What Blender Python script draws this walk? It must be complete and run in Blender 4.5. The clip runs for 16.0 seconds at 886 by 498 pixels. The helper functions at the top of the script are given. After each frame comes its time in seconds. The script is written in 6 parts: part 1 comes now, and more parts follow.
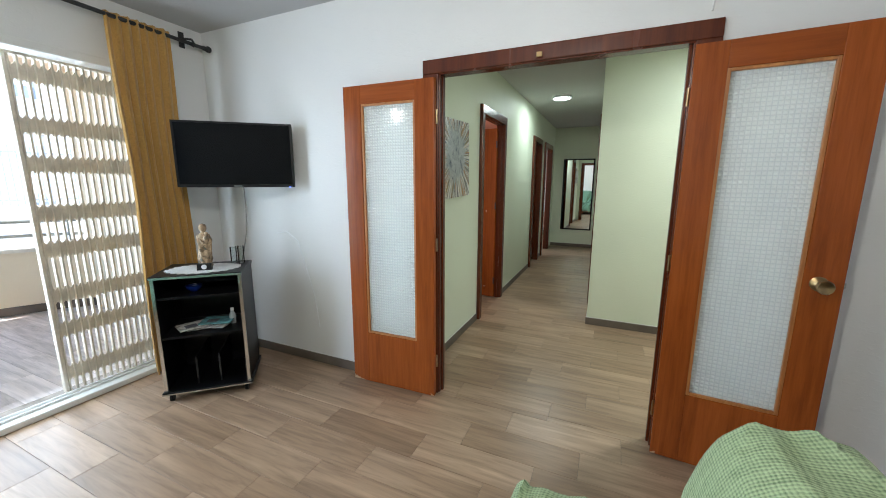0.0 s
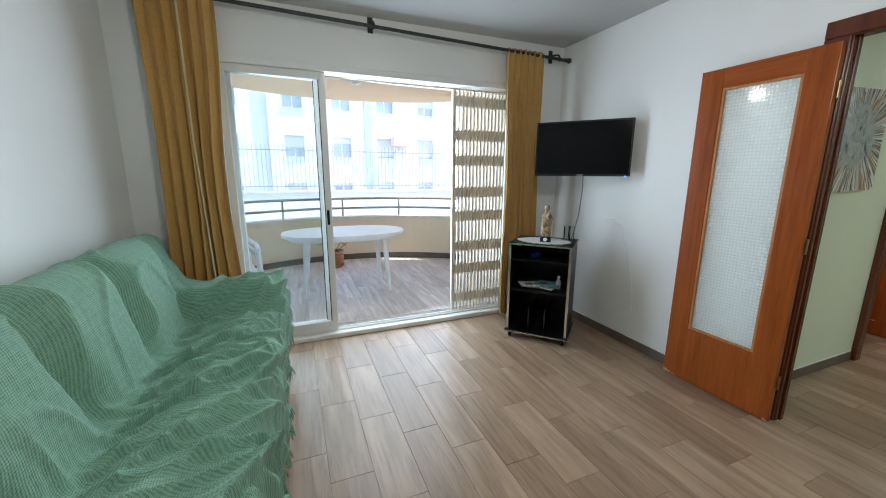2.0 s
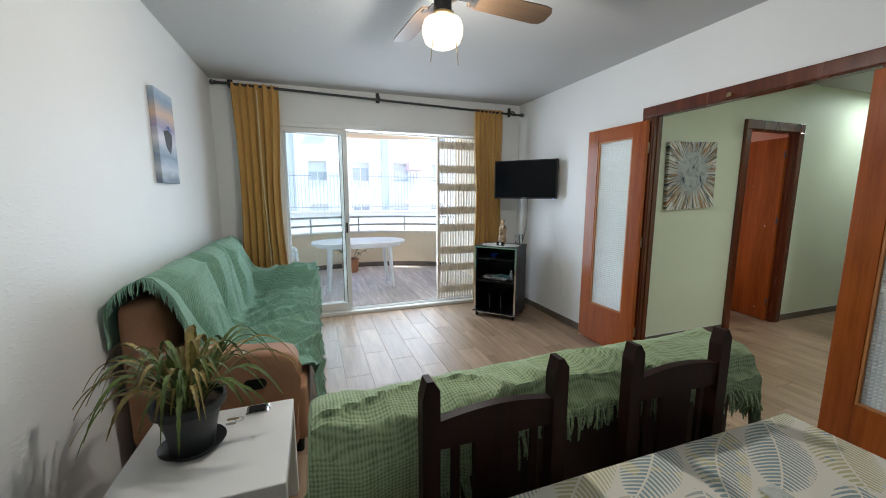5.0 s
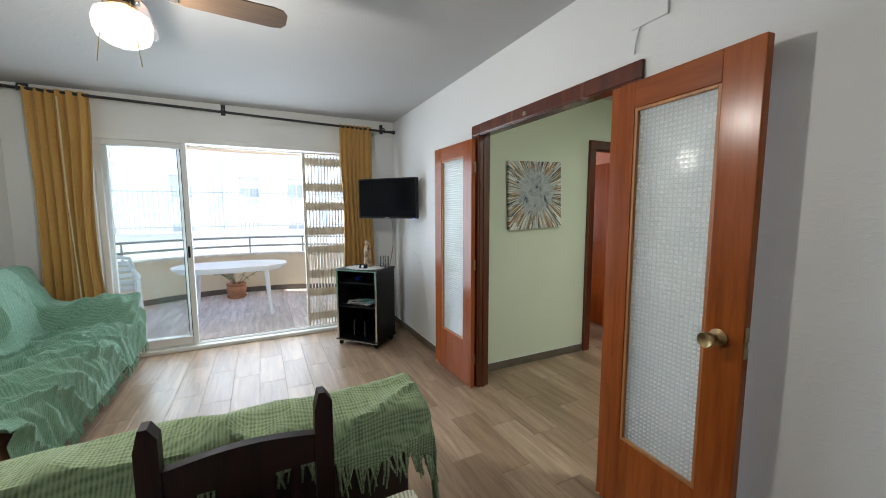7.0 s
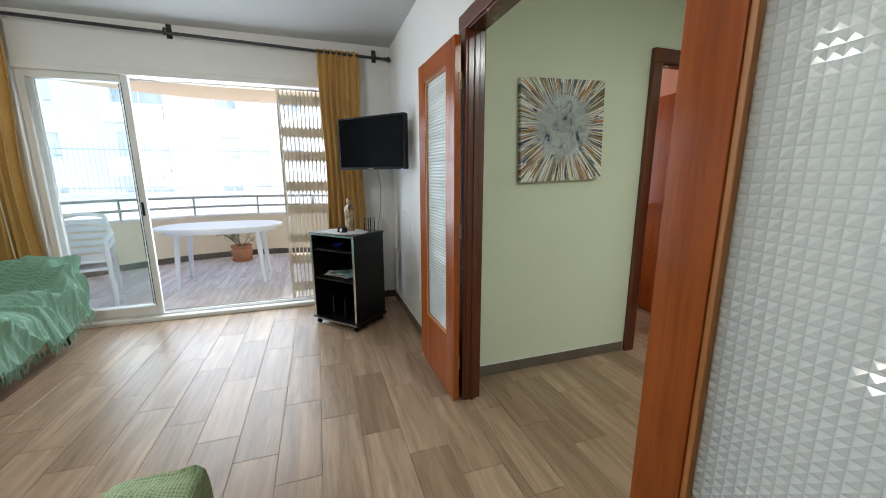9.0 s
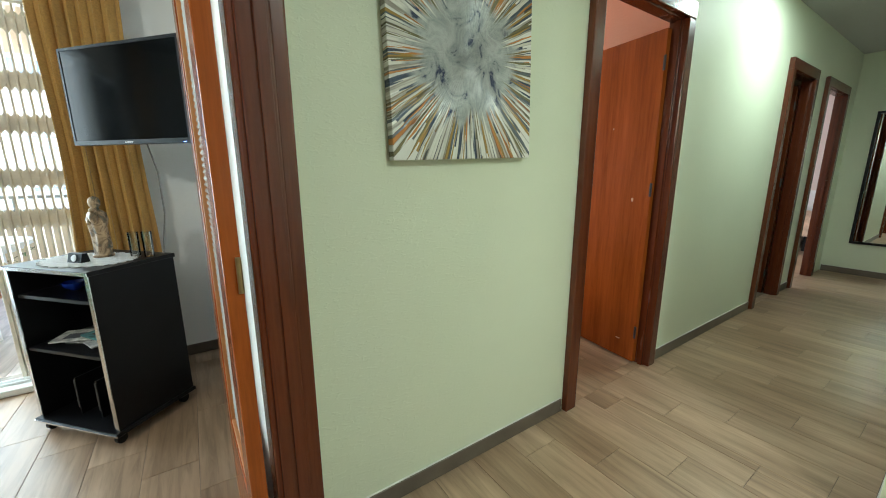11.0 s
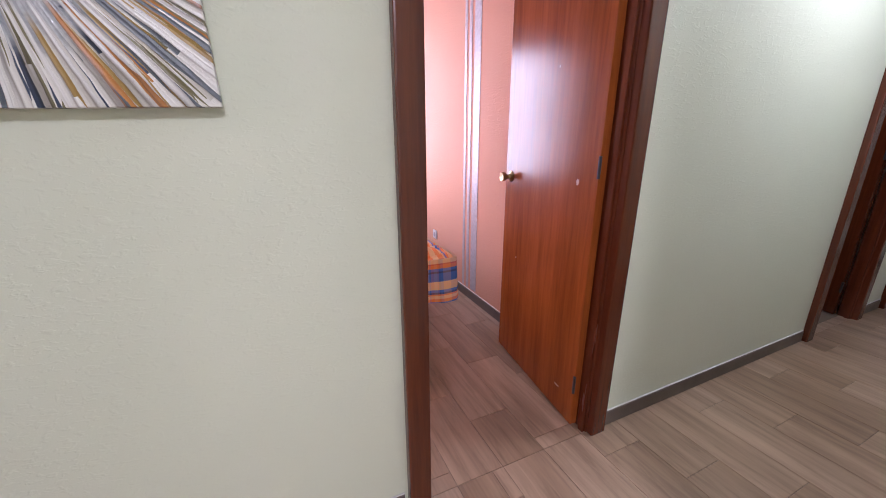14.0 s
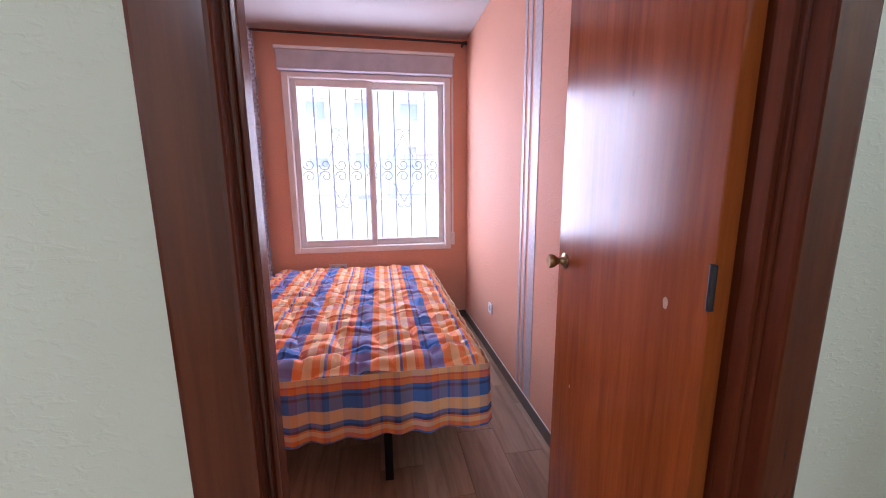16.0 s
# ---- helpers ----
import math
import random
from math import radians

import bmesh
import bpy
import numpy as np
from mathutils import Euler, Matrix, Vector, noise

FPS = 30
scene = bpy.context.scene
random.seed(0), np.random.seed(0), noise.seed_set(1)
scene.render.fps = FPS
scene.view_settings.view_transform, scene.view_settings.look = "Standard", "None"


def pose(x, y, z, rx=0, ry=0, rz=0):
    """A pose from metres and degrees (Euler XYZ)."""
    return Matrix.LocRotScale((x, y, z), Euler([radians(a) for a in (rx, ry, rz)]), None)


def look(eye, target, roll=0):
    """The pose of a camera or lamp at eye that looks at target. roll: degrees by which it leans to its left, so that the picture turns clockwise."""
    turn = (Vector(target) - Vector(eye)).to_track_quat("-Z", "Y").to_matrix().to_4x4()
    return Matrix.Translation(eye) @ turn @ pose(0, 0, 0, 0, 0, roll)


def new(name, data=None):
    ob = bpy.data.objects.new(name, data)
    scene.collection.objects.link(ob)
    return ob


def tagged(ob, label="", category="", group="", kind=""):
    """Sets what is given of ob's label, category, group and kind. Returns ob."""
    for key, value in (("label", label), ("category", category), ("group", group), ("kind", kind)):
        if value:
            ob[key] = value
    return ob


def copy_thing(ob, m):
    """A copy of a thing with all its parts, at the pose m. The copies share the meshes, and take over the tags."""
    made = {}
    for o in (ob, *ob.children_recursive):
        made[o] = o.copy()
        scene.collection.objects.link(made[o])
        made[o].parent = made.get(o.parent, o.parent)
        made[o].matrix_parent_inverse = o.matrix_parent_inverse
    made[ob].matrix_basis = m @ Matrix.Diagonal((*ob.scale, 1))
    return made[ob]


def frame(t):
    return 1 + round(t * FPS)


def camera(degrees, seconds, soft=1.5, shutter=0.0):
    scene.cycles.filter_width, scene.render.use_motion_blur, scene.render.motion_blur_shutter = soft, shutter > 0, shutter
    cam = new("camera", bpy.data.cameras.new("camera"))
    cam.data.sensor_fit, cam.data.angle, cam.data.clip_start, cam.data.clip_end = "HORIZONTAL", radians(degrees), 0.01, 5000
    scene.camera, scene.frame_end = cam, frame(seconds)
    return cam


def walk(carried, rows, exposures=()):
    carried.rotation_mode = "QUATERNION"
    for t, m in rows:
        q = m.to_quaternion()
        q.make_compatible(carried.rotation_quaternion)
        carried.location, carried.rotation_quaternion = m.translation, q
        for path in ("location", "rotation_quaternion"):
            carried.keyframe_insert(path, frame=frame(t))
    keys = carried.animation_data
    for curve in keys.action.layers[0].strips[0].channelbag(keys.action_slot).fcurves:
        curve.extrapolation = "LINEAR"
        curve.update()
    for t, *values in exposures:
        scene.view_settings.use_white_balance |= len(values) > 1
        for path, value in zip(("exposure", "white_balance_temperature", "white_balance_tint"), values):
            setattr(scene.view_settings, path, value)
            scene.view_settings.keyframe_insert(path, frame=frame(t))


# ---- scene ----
# ---------- camera ----------
cam = camera(100.38, 16.0, 1.0)
# seconds, x, y, z, yaw, pitch, roll
ROWS = [
    (0.0, -0.015, -0.004, 1.419, 24.23, -10.28, -0.13),
    (0.5, -0.045, -0.032, 1.410, 33.97, -10.34, 0.02),
    (1.0, 0.022, -0.108, 1.401, 50.07, -10.85, 0.07),
    (1.5, 0.006, -0.234, 1.413, 60.86, -11.93, 0.10),
    (2.0, 0.052, -0.397, 1.399, 68.04, -11.60, -0.22),
    (2.5, 0.194, -0.543, 1.388, 73.04, -11.82, -0.32),
    (3.0, 0.422, -0.640, 1.381, 78.13, -11.99, -0.26),
    (5.5, 1.456, -0.392, 1.455, 65.48, -6.82, 0.21),
    (6.0, 1.500, -0.099, 1.485, 60.96, -5.94, 0.11),
    (6.5, 1.535, 0.188, 1.495, 61.91, -5.93, 0.08),
    (7.0, 1.518, 0.544, 1.457, 63.74, -5.84, 0.17),
    (7.5, 1.470, 0.852, 1.400, 63.29, -6.51, 0.13),
    (8.0, 1.354, 1.043, 1.365, 69.63, -9.29, 0.06),
    (10.5, 0.058, 1.799, 1.275, 71.03, -12.81, 0.05),
    (11.0, -0.099, 1.993, 1.249, 55.94, -11.77, 0.14),
    (11.5, -0.221, 2.232, 1.249, 45.31, -12.97, -0.17),
    (12.0, -0.274, 2.420, 1.235, 40.32, -15.95, -0.29),
    (12.5, -0.224, 2.624, 1.246, 48.77, -17.34, 0.07),
    (13.0, -0.166, 2.820, 1.241, 55.39, -17.63, -0.04),
    (13.5, -0.210, 3.037, 1.232, 59.50, -17.28, -0.08),
    (14.0, -0.266, 3.209, 1.246, 65.27, -16.84, 0.15),
    (14.5, -0.267, 3.386, 1.266, 75.44, -16.27, -0.14),
    (15.0, -0.335, 3.513, 1.285, 80.59, -14.92, 0.02),
    (15.5, -0.548, 3.629, 1.315, 80.63, -11.71, -0.08),
    (16.0, -0.745, 3.741, 1.317, 80.33, -10.06, 0.44),
]
EXPOSURES = [(0.0, 2.36, 5950, 8), (0.6, 2.08, 5950, 8), (1.5, 2.0, 5950, 7), (3.0, 1.92, 5850, 7), (5.5, 2.02, 6100, 10), (8.0, 2.22, 6150, 10), (10.5, 2.35, 6250, 4), (11.2, 2.85, 6050, -2), (12.2, 3.0, 5900, 24), (13.0, 2.9, 5850, 38), (13.8, 2.85, 5800, 40), (14.5, 2.6, 5700, 39), (16.0, 2.48, 5550, 34)]
walk(cam, [(t, pose(x, y, z, 90 + pitch, roll, yaw)) for t, x, y, z, yaw, pitch, roll in ROWS], EXPOSURES)

# ---------- light ----------
world = bpy.data.worlds.new("sky")
scene.world = world
world.use_nodes = True
_wn = world.node_tree
_sky = _wn.nodes.new("ShaderNodeTexSky")
_sky.sky_type, _sky.sun_disc = "NISHITA", False
SUN_EL, SUN_AZ = 60.0, 18.0
_sky.sun_elevation, _sky.sun_rotation = radians(SUN_EL), radians(SUN_AZ)
_wn.links.new(_sky.outputs[0], _wn.nodes["Background"].inputs["Color"])
_wn.nodes["Background"].inputs["Strength"].default_value = 0.15


def lamp(name, kind, energy, color, m, size=0.1, size_y=None):
    data = bpy.data.lights.new(name, kind)
    data.energy, data.color = energy, color
    if kind == "AREA":
        data.shape = "RECTANGLE"
        data.size, data.size_y = size, size_y or size
    elif kind == "SUN":
        data.angle = size
    else:
        data.shadow_soft_size = size
    ob = new(name, data)
    ob.matrix_world = m
    return ob


H_LAMP = 2.525      # just under the flush ceiling lights
_az, _el = radians(SUN_AZ), radians(SUN_EL)
_sv = Vector((math.sin(_az) * math.cos(_el), math.cos(_az) * math.cos(_el), math.sin(_el)))
lamp("sun", "SUN", 2.0, (1.0, 0.95, 0.87), look(_sv * 60, (0, 0, 0)), radians(0.53))
lamp("daylight_living", "AREA", 15, (0.80, 0.91, 1.0), look((-3.33, 0.40, 1.25), (2.6, 1.2, 0.7)), 2.1, 2.0)
lamp("daylight_bedroom", "AREA", 9.5, (0.95, 0.98, 1.0), look((-4.34, 3.7, 1.45), (0, 3.7, 1.2)), 1.35, 1.35)
lamp("daylight_far_bedroom", "AREA", 12, (0.93, 0.97, 1.0), look((-4.34, 7.9, 1.5), (0, 7.9, 1.3)), 0.95, 1.1)
lamp("hall_bulb", "AREA", 3.0, (0.90, 1.0, 0.94), look((-0.72, 5.50, H_LAMP), (-0.72, 5.501, 0)), 0.2)
lamp("hall_bulb_entrance", "AREA", 6.0, (0.97, 1.0, 0.92), look((1.05, 3.05, H_LAMP), (1.05, 3.051, 0)), 0.2)
lamp("fan_bulb", "POINT", 10.5, (1.0, 0.92, 0.80), pose(-0.40, 0.10, 2.17), 0.05)


# ---------- materials ----------
def nodes_of(name):
    m = bpy.data.materials.new(name)
    m.use_nodes = True
    return m, m.node_tree, m.node_tree.nodes["Principled BSDF"]


def coords(nt, scale=(1, 1, 1), shift=False):
    tc, mp = nt.nodes.new("ShaderNodeTexCoord"), nt.nodes.new("ShaderNodeMapping")
    mp.inputs["Scale"].default_value = scale
    nt.links.new(tc.outputs["Object"], mp.inputs["Vector"])
    if shift:
        oi, mul = nt.nodes.new("ShaderNodeObjectInfo"), nt.nodes.new("ShaderNodeMath")
        mul.operation = "MULTIPLY"
        mul.inputs[1].default_value = 37.0
        nt.links.new(oi.outputs["Random"], mul.inputs[0])
        nt.links.new(mul.outputs[0], mp.inputs["Location"])
    return mp.outputs["Vector"]


def noise_tex(nt, vec, scale, detail=4.0, rough=0.55, distort=0.0):
    n = nt.nodes.new("ShaderNodeTexNoise")
    n.inputs["Scale"].default_value, n.inputs["Detail"].default_value = scale, detail
    n.inputs["Roughness"].default_value, n.inputs["Distortion"].default_value = rough, distort
    nt.links.new(vec, n.inputs["Vector"])
    return n.outputs["Fac"]


def ramp(nt, fac, stops):
    r = nt.nodes.new("ShaderNodeValToRGB")
    el = r.color_ramp.elements
    while len(el) < len(stops):
        el.new(0.5)
    for e, (p, c) in zip(el, stops):
        e.position, e.color = p, (*c, 1)
    nt.links.new(fac, r.inputs["Fac"])
    return r.outputs["Color"]


def mixc(nt, fac, a, b, mode="MIX"):
    n = nt.nodes.new("ShaderNodeMix")
    n.data_type, n.blend_type = "RGBA", mode
    for sock, v in ((n.inputs[0], fac), (n.inputs[6], a), (n.inputs[7], b)):
        if isinstance(v, (int, float)):
            sock.default_value = v
        elif isinstance(v, tuple):
            sock.default_value = (*v, 1)
        else:
            nt.links.new(v, sock)
    return n.outputs[2]


def math_n(nt, op, a, b=0.5):
    n = nt.nodes.new("ShaderNodeMath")
    n.operation = op
    for sock, v in ((n.inputs[0], a), (n.inputs[1], b)):
        if isinstance(v, (int, float)):
            sock.default_value = v
        else:
            nt.links.new(v, sock)
    return n.outputs[0]


def bump(nt, bsdf, height, strength=0.3, dist=0.01):
    b = nt.nodes.new("ShaderNodeBump")
    b.inputs["Strength"].default_value, b.inputs["Distance"].default_value = strength, dist
    nt.links.new(height, b.inputs["Height"])
    nt.links.new(b.outputs["Normal"], bsdf.inputs["Normal"])


def plain(name, color, rough=0.5, metal=0.0, vary=0.12, scale=9.0, grain=180.0, relief=0.05, spec=0.5, coat=0.0):
    """A surface of one colour with soft stains and a fine grain."""
    m, nt, p = nodes_of(name)
    v = coords(nt)
    big, fine = noise_tex(nt, v, scale, 5), noise_tex(nt, v, grain, 2)
    dark = tuple(c * (1 - vary) for c in color)
    light = tuple(min(1, c * (1 + vary * 0.6)) for c in color)
    col = ramp(nt, big, [(0.3, dark), (0.7, light)])
    nt.links.new(col, p.inputs["Base Color"])
    p.inputs["Roughness"].default_value, p.inputs["Metallic"].default_value = rough, metal
    p.inputs["Specular IOR Level"].default_value, p.inputs["Coat Weight"].default_value = spec, coat
    if relief:
        bump(nt, p, fine, relief, 0.002)
    return m


def plaster(name, color, relief=0.35, scale=55.0, rough=0.75, vary=0.05):
    """Painted wall with the dabbed texture of rolled plaster."""
    m, nt, p = nodes_of(name)
    v = coords(nt)
    dabs = noise_tex(nt, coords(nt, (0.6, 0.6, 1.25)), scale, 3, 0.5, 0.6)
    fine = noise_tex(nt, v, scale * 4, 2)
    big = noise_tex(nt, v, 1.3, 4)
    col = ramp(nt, big, [(0.3, tuple(c * (1 - vary) for c in color)), (0.72, color)])
    nt.links.new(col, p.inputs["Base Color"])
    p.inputs["Roughness"].default_value = rough
    h = ramp(nt, dabs, [(0.52, (0, 0, 0)), (0.68, (1, 1, 1))])
    hh = math_n(nt, "ADD", h, math_n(nt, "MULTIPLY", fine, 0.25))
    bump(nt, p, hh, relief, 0.004)
    return m


def wood(name, dark, mid, light, axis="z", rough=0.3, fine=1.0, coat=0.0, relief=0.08, shift=False, spec=0.5):
    """Veneer or board with the grain along one axis."""
    m, nt, p = nodes_of(name)
    long, cross = 0.9, 14.0 * fine
    s = {"x": (long, cross, cross), "y": (cross, long, cross), "z": (cross, cross, long)}[axis]
    v = coords(nt, s, shift)
    broad = noise_tex(nt, v, 0.55, 4, 0.5, 0.8)
    streak = noise_tex(nt, v, 3.2, 6, 0.65, 0.3)
    pores = noise_tex(nt, v, 14.0, 2, 0.5)
    a = ramp(nt, streak, [(0.28, dark), (0.5, mid), (0.74, light)])
    b = ramp(nt, broad, [(0.3, tuple(c * 0.62 for c in mid)), (0.7, tuple(min(1, c * 1.15) for c in light))])
    col = mixc(nt, 0.45, a, b)
    nt.links.new(mixc(nt, math_n(nt, "MULTIPLY", pores, 0.22), col, dark), p.inputs["Base Color"])
    r = math_n(nt, "ADD", math_n(nt, "MULTIPLY", broad, 0.14), rough - 0.07)
    nt.links.new(r, p.inputs["Roughness"])
    p.inputs["Coat Weight"].default_value = coat
    p.inputs["Coat Roughness"].default_value = 0.15
    p.inputs["Specular IOR Level"].default_value = spec
    bump(nt, p, streak, relief, 0.002)
    return m


def plank_mat(name, base_a, base_b):
    """Wood-look porcelain plank: grain along x, tone by piece."""
    m, nt, p = nodes_of(name)
    v = coords(nt, (0.8, 9.0, 9.0), True)
    broad = noise_tex(nt, v, 0.7, 4, 0.55, 1.2)
    streak = noise_tex(nt, v, 3.5, 6, 0.65, 0.6)
    oi = nt.nodes.new("ShaderNodeObjectInfo")
    tone = ramp(nt, oi.outputs["Random"], [(0.0, base_a), (1.0, base_b)])
    g = ramp(nt, streak, [(0.28, (0.62, 0.60, 0.57)), (0.52, (0.95, 0.94, 0.93)), (0.78, (1.16, 1.14, 1.10))])
    g2 = ramp(nt, broad, [(0.3, (0.68, 0.65, 0.62)), (0.65, (1.1, 1.1, 1.1))])
    col = mixc(nt, 1.0, mixc(nt, 1.0, tone, g, "MULTIPLY"), g2, "MULTIPLY")
    nt.links.new(col, p.inputs["Base Color"])
    nt.links.new(math_n(nt, "ADD", math_n(nt, "MULTIPLY", broad, 0.16), 0.27), p.inputs["Roughness"])
    bump(nt, p, streak, 0.10, 0.0015)
    return m


def cloth(name, color, second, weave=420.0, rough=0.9, relief=0.5):
    m, nt, p = nodes_of(name)
    v = coords(nt)
    w1 = nt.nodes.new("ShaderNodeTexWave")
    w1.inputs["Scale"].default_value, w1.inputs["Distortion"].default_value = weave / 6.3, 2.5
    w1.inputs["Detail"].default_value = 2
    w1.bands_direction = "X"
    nt.links.new(v, w1.inputs["Vector"])
    w2 = nt.nodes.new("ShaderNodeTexWave")
    w2.inputs["Scale"].default_value, w2.inputs["Distortion"].default_value = weave / 6.3, 2.5
    w2.bands_direction = "DIAGONAL"
    nt.links.new(v, w2.inputs["Vector"])
    big = noise_tex(nt, v, 3.0, 5)
    slub = noise_tex(nt, coords(nt, (8, 90, 90)), 1.6, 4)
    h = math_n(nt, "MULTIPLY", w1.outputs["Fac"], w2.outputs["Fac"])
    a = ramp(nt, slub, [(0.3, second), (0.62, color)])
    col = mixc(nt, math_n(nt, "MULTIPLY", big, 0.5), a, tuple(min(1, c * 1.25) for c in color))
    nt.links.new(col, p.inputs["Base Color"])
    p.inputs["Roughness"].default_value = rough
    p.inputs["Sheen Weight"].default_value = 0.25
    bump(nt, p, math_n(nt, "ADD", h, slub), relief, 0.004)
    return m


def woven(name, color, dark, lines, pitch=0.011):
    """Loose hand-woven cotton: uneven ribs both ways, with a faint broad check."""
    m, nt, p = nodes_of(name)
    tc = nt.nodes.new("ShaderNodeTexCoord")
    sep = nt.nodes.new("ShaderNodeSeparateXYZ")
    nt.links.new(tc.outputs["Object"], sep.inputs[0])
    along, depth = ("X", "Y") if lines == "X" else ("Y", "X")
    fall = math_n(nt, "MULTIPLY", sep.outputs["Z"], -1.0 if lines == "X" else 1.0)
    c = nt.nodes.new("ShaderNodeCombineXYZ")
    nt.links.new(sep.outputs[along], c.inputs[0])
    nt.links.new(math_n(nt, "ADD", sep.outputs[depth], fall), c.inputs[1])

    def ribs(direction, width, wobble):
        w = nt.nodes.new("ShaderNodeTexWave")
        w.bands_direction = direction
        w.inputs["Scale"].default_value, w.inputs["Distortion"].default_value = 0.314 / width, wobble
        w.inputs["Detail"].default_value, w.inputs["Detail Scale"].default_value = 3, 1.2
        nt.links.new(c.outputs[0], w.inputs["Vector"])
        return w.outputs["Fac"]
    v = coords(nt)
    nub = noise_tex(nt, v, 130, 3)
    slub = noise_tex(nt, coords(nt, (120, 14, 14) if lines == "X" else (14, 120, 14)), 1.0, 4)
    patch = noise_tex(nt, v, 6.0, 4)
    fine = math_n(nt, "ADD", math_n(nt, "MULTIPLY", ribs("X", pitch, 1.8), 0.19), math_n(nt, "MULTIPLY", ribs("Y", pitch * 1.25, 1.8), 0.19))
    broad = math_n(nt, "ADD", math_n(nt, "MULTIPLY", ribs("X", pitch * 5, 3.0), 0.05), math_n(nt, "MULTIPLY", ribs("Y", pitch * 6, 3.0), 0.03))
    h = math_n(nt, "ADD", fine, math_n(nt, "ADD", math_n(nt, "MULTIPLY", nub, 0.35), math_n(nt, "MULTIPLY", slub, 0.30)))
    a = ramp(nt, math_n(nt, "ADD", h, broad), [(0.34, dark), (0.56, color), (0.80, tuple(min(1, q * 1.35) for q in color))])
    col = mixc(nt, math_n(nt, "MULTIPLY", patch, 0.3), a, tuple(q * 0.75 for q in color))
    nt.links.new(col, p.inputs["Base Color"])
    p.inputs["Roughness"].default_value = 0.94
    p.inputs["Sheen Weight"].default_value = 0.1
    bump(nt, p, h, 0.7, 0.006)
    return m


def glow(name, color, strength):
    m, nt, p = nodes_of(name)
    p.inputs["Base Color"].default_value = (0.9, 0.88, 0.82, 1)
    p.inputs["Emission Color"].default_value, p.inputs["Emission Strength"].default_value = (*color, 1), strength
    return m


def glass(name, color=(0.95, 0.98, 0.97), rough=0.0, mirror=0.08):
    """Thin clear pane: passes light straight through, with a weak reflection."""
    m, nt, p = nodes_of(name)
    tr, gl, mx = nt.nodes.new("ShaderNodeBsdfTransparent"), nt.nodes.new("ShaderNodeBsdfGlossy"), nt.nodes.new("ShaderNodeMixShader")
    fr = nt.nodes.new("ShaderNodeFresnel")
    fr.inputs["IOR"].default_value = 1.5
    tr.inputs["Color"].default_value = (*color, 1)
    gl.inputs["Roughness"].default_value = rough
    nt.links.new(fr.outputs[0], mx.inputs[0])
    nt.links.new(tr.outputs[0], mx.inputs[1])
    nt.links.new(gl.outputs[0], mx.inputs[2])
    nt.links.new(mx.outputs[0], nt.nodes["Material Output"].inputs["Surface"])
    return m


WHITE_WALL = plaster("white_plaster", (0.80, 0.80, 0.79), 0.14, 55.0, 0.48)
# white ceiling painted mid-grey: its dimness is put into the colour
CEIL_DIM = plaster("ceiling_paint_dimmed", (0.50, 0.495, 0.49), 0.16, 40.0)
GREEN_WALL = plaster("green_plaster", (0.69, 0.73, 0.58), 0.19, 85.0, 0.55)
SALMON = plaster("salmon_plaster", (0.76, 0.41, 0.275), 0.35)
CREAM = plaster("cream_render", (0.80, 0.68, 0.50), 0.25, 80.0, 0.85)
FACADE = plaster("facade_render", (0.77, 0.76, 0.73), 0.2, 30.0, 0.9)
DOOR = wood("mahogany_veneer", (0.15, 0.033, 0.007), (0.30, 0.070, 0.0125), (0.43, 0.113, 0.021), "z", 0.21, 1.0, 0.0, 0.02, spec=0.30)
DOOR_X = wood("mahogany_veneer_cross", (0.17, 0.038, 0.008), (0.29, 0.068, 0.0125), (0.40, 0.105, 0.020), "x", 0.25, 1.0, 0.0, 0.02, spec=0.30)
FRAME_W = wood("dark_frame_wood", (0.050, 0.0095, 0.0035), (0.098, 0.020, 0.0065), (0.145, 0.033, 0.010), "z", 0.25, 1.3, 0.1, 0.015)
BEAD = wood("bead_wood", (0.25, 0.08, 0.02), (0.42, 0.16, 0.045), (0.55, 0.24, 0.07), "z", 0.4, 2.0)
CHAIR_W = wood("chair_wood", (0.008, 0.0035, 0.003), (0.018, 0.0062, 0.0048), (0.034, 0.011, 0.008), "z", 0.45, 1.5, spec=0.18)
PLANK = plank_mat("porcelain_plank", (0.33, 0.225, 0.145), (0.43, 0.308, 0.212))
GROUT = plain("grout", (0.20, 0.155, 0.115), 0.85, 0, 0.2, 4)
SEALANT = plain("white_sealant", (0.72, 0.71, 0.68), 0.6)
BASE_MAT = plain("porcelain_skirting", (0.135, 0.108, 0.085), 0.45, 0, 0.25, 6)
ALU = plain("white_aluminium", (0.78, 0.78, 0.76), 0.35, 0, 0.05, 3)
CREAM_STEEL = plain("cream_steel", (0.70, 0.63, 0.52), 0.45, 0, 0.2, 12)
BLACK_MEL = plain("black_melamine", (0.006, 0.006, 0.007), 0.34, 0, 0.3, 5, spec=0.22)
BLACK_PL = plain("black_plastic", (0.008, 0.008, 0.009), 0.4, 0, 0.2, 20, spec=0.22)
SCREEN = plain("tv_screen", (0.002, 0.003, 0.004), 0.10, 0, 0.0, 5, relief=0, spec=0.12)
CHROME = plain("chrome", (0.75, 0.75, 0.76), 0.18, 1.0, 0.05, 5)
BRASS = plain("aged_brass", (0.42, 0.30, 0.15), 0.32, 1.0, 0.3, 30)
IRON = plain("dark_iron", (0.05, 0.05, 0.052), 0.5, 0.6, 0.3, 30)
WHITE_PL = plain("white_plastic", (0.80, 0.81, 0.82), 0.38, 0, 0.05, 4)
WHITE_LAM = plain("white_laminate", (0.80, 0.79, 0.77), 0.35, 0, 0.04, 4)
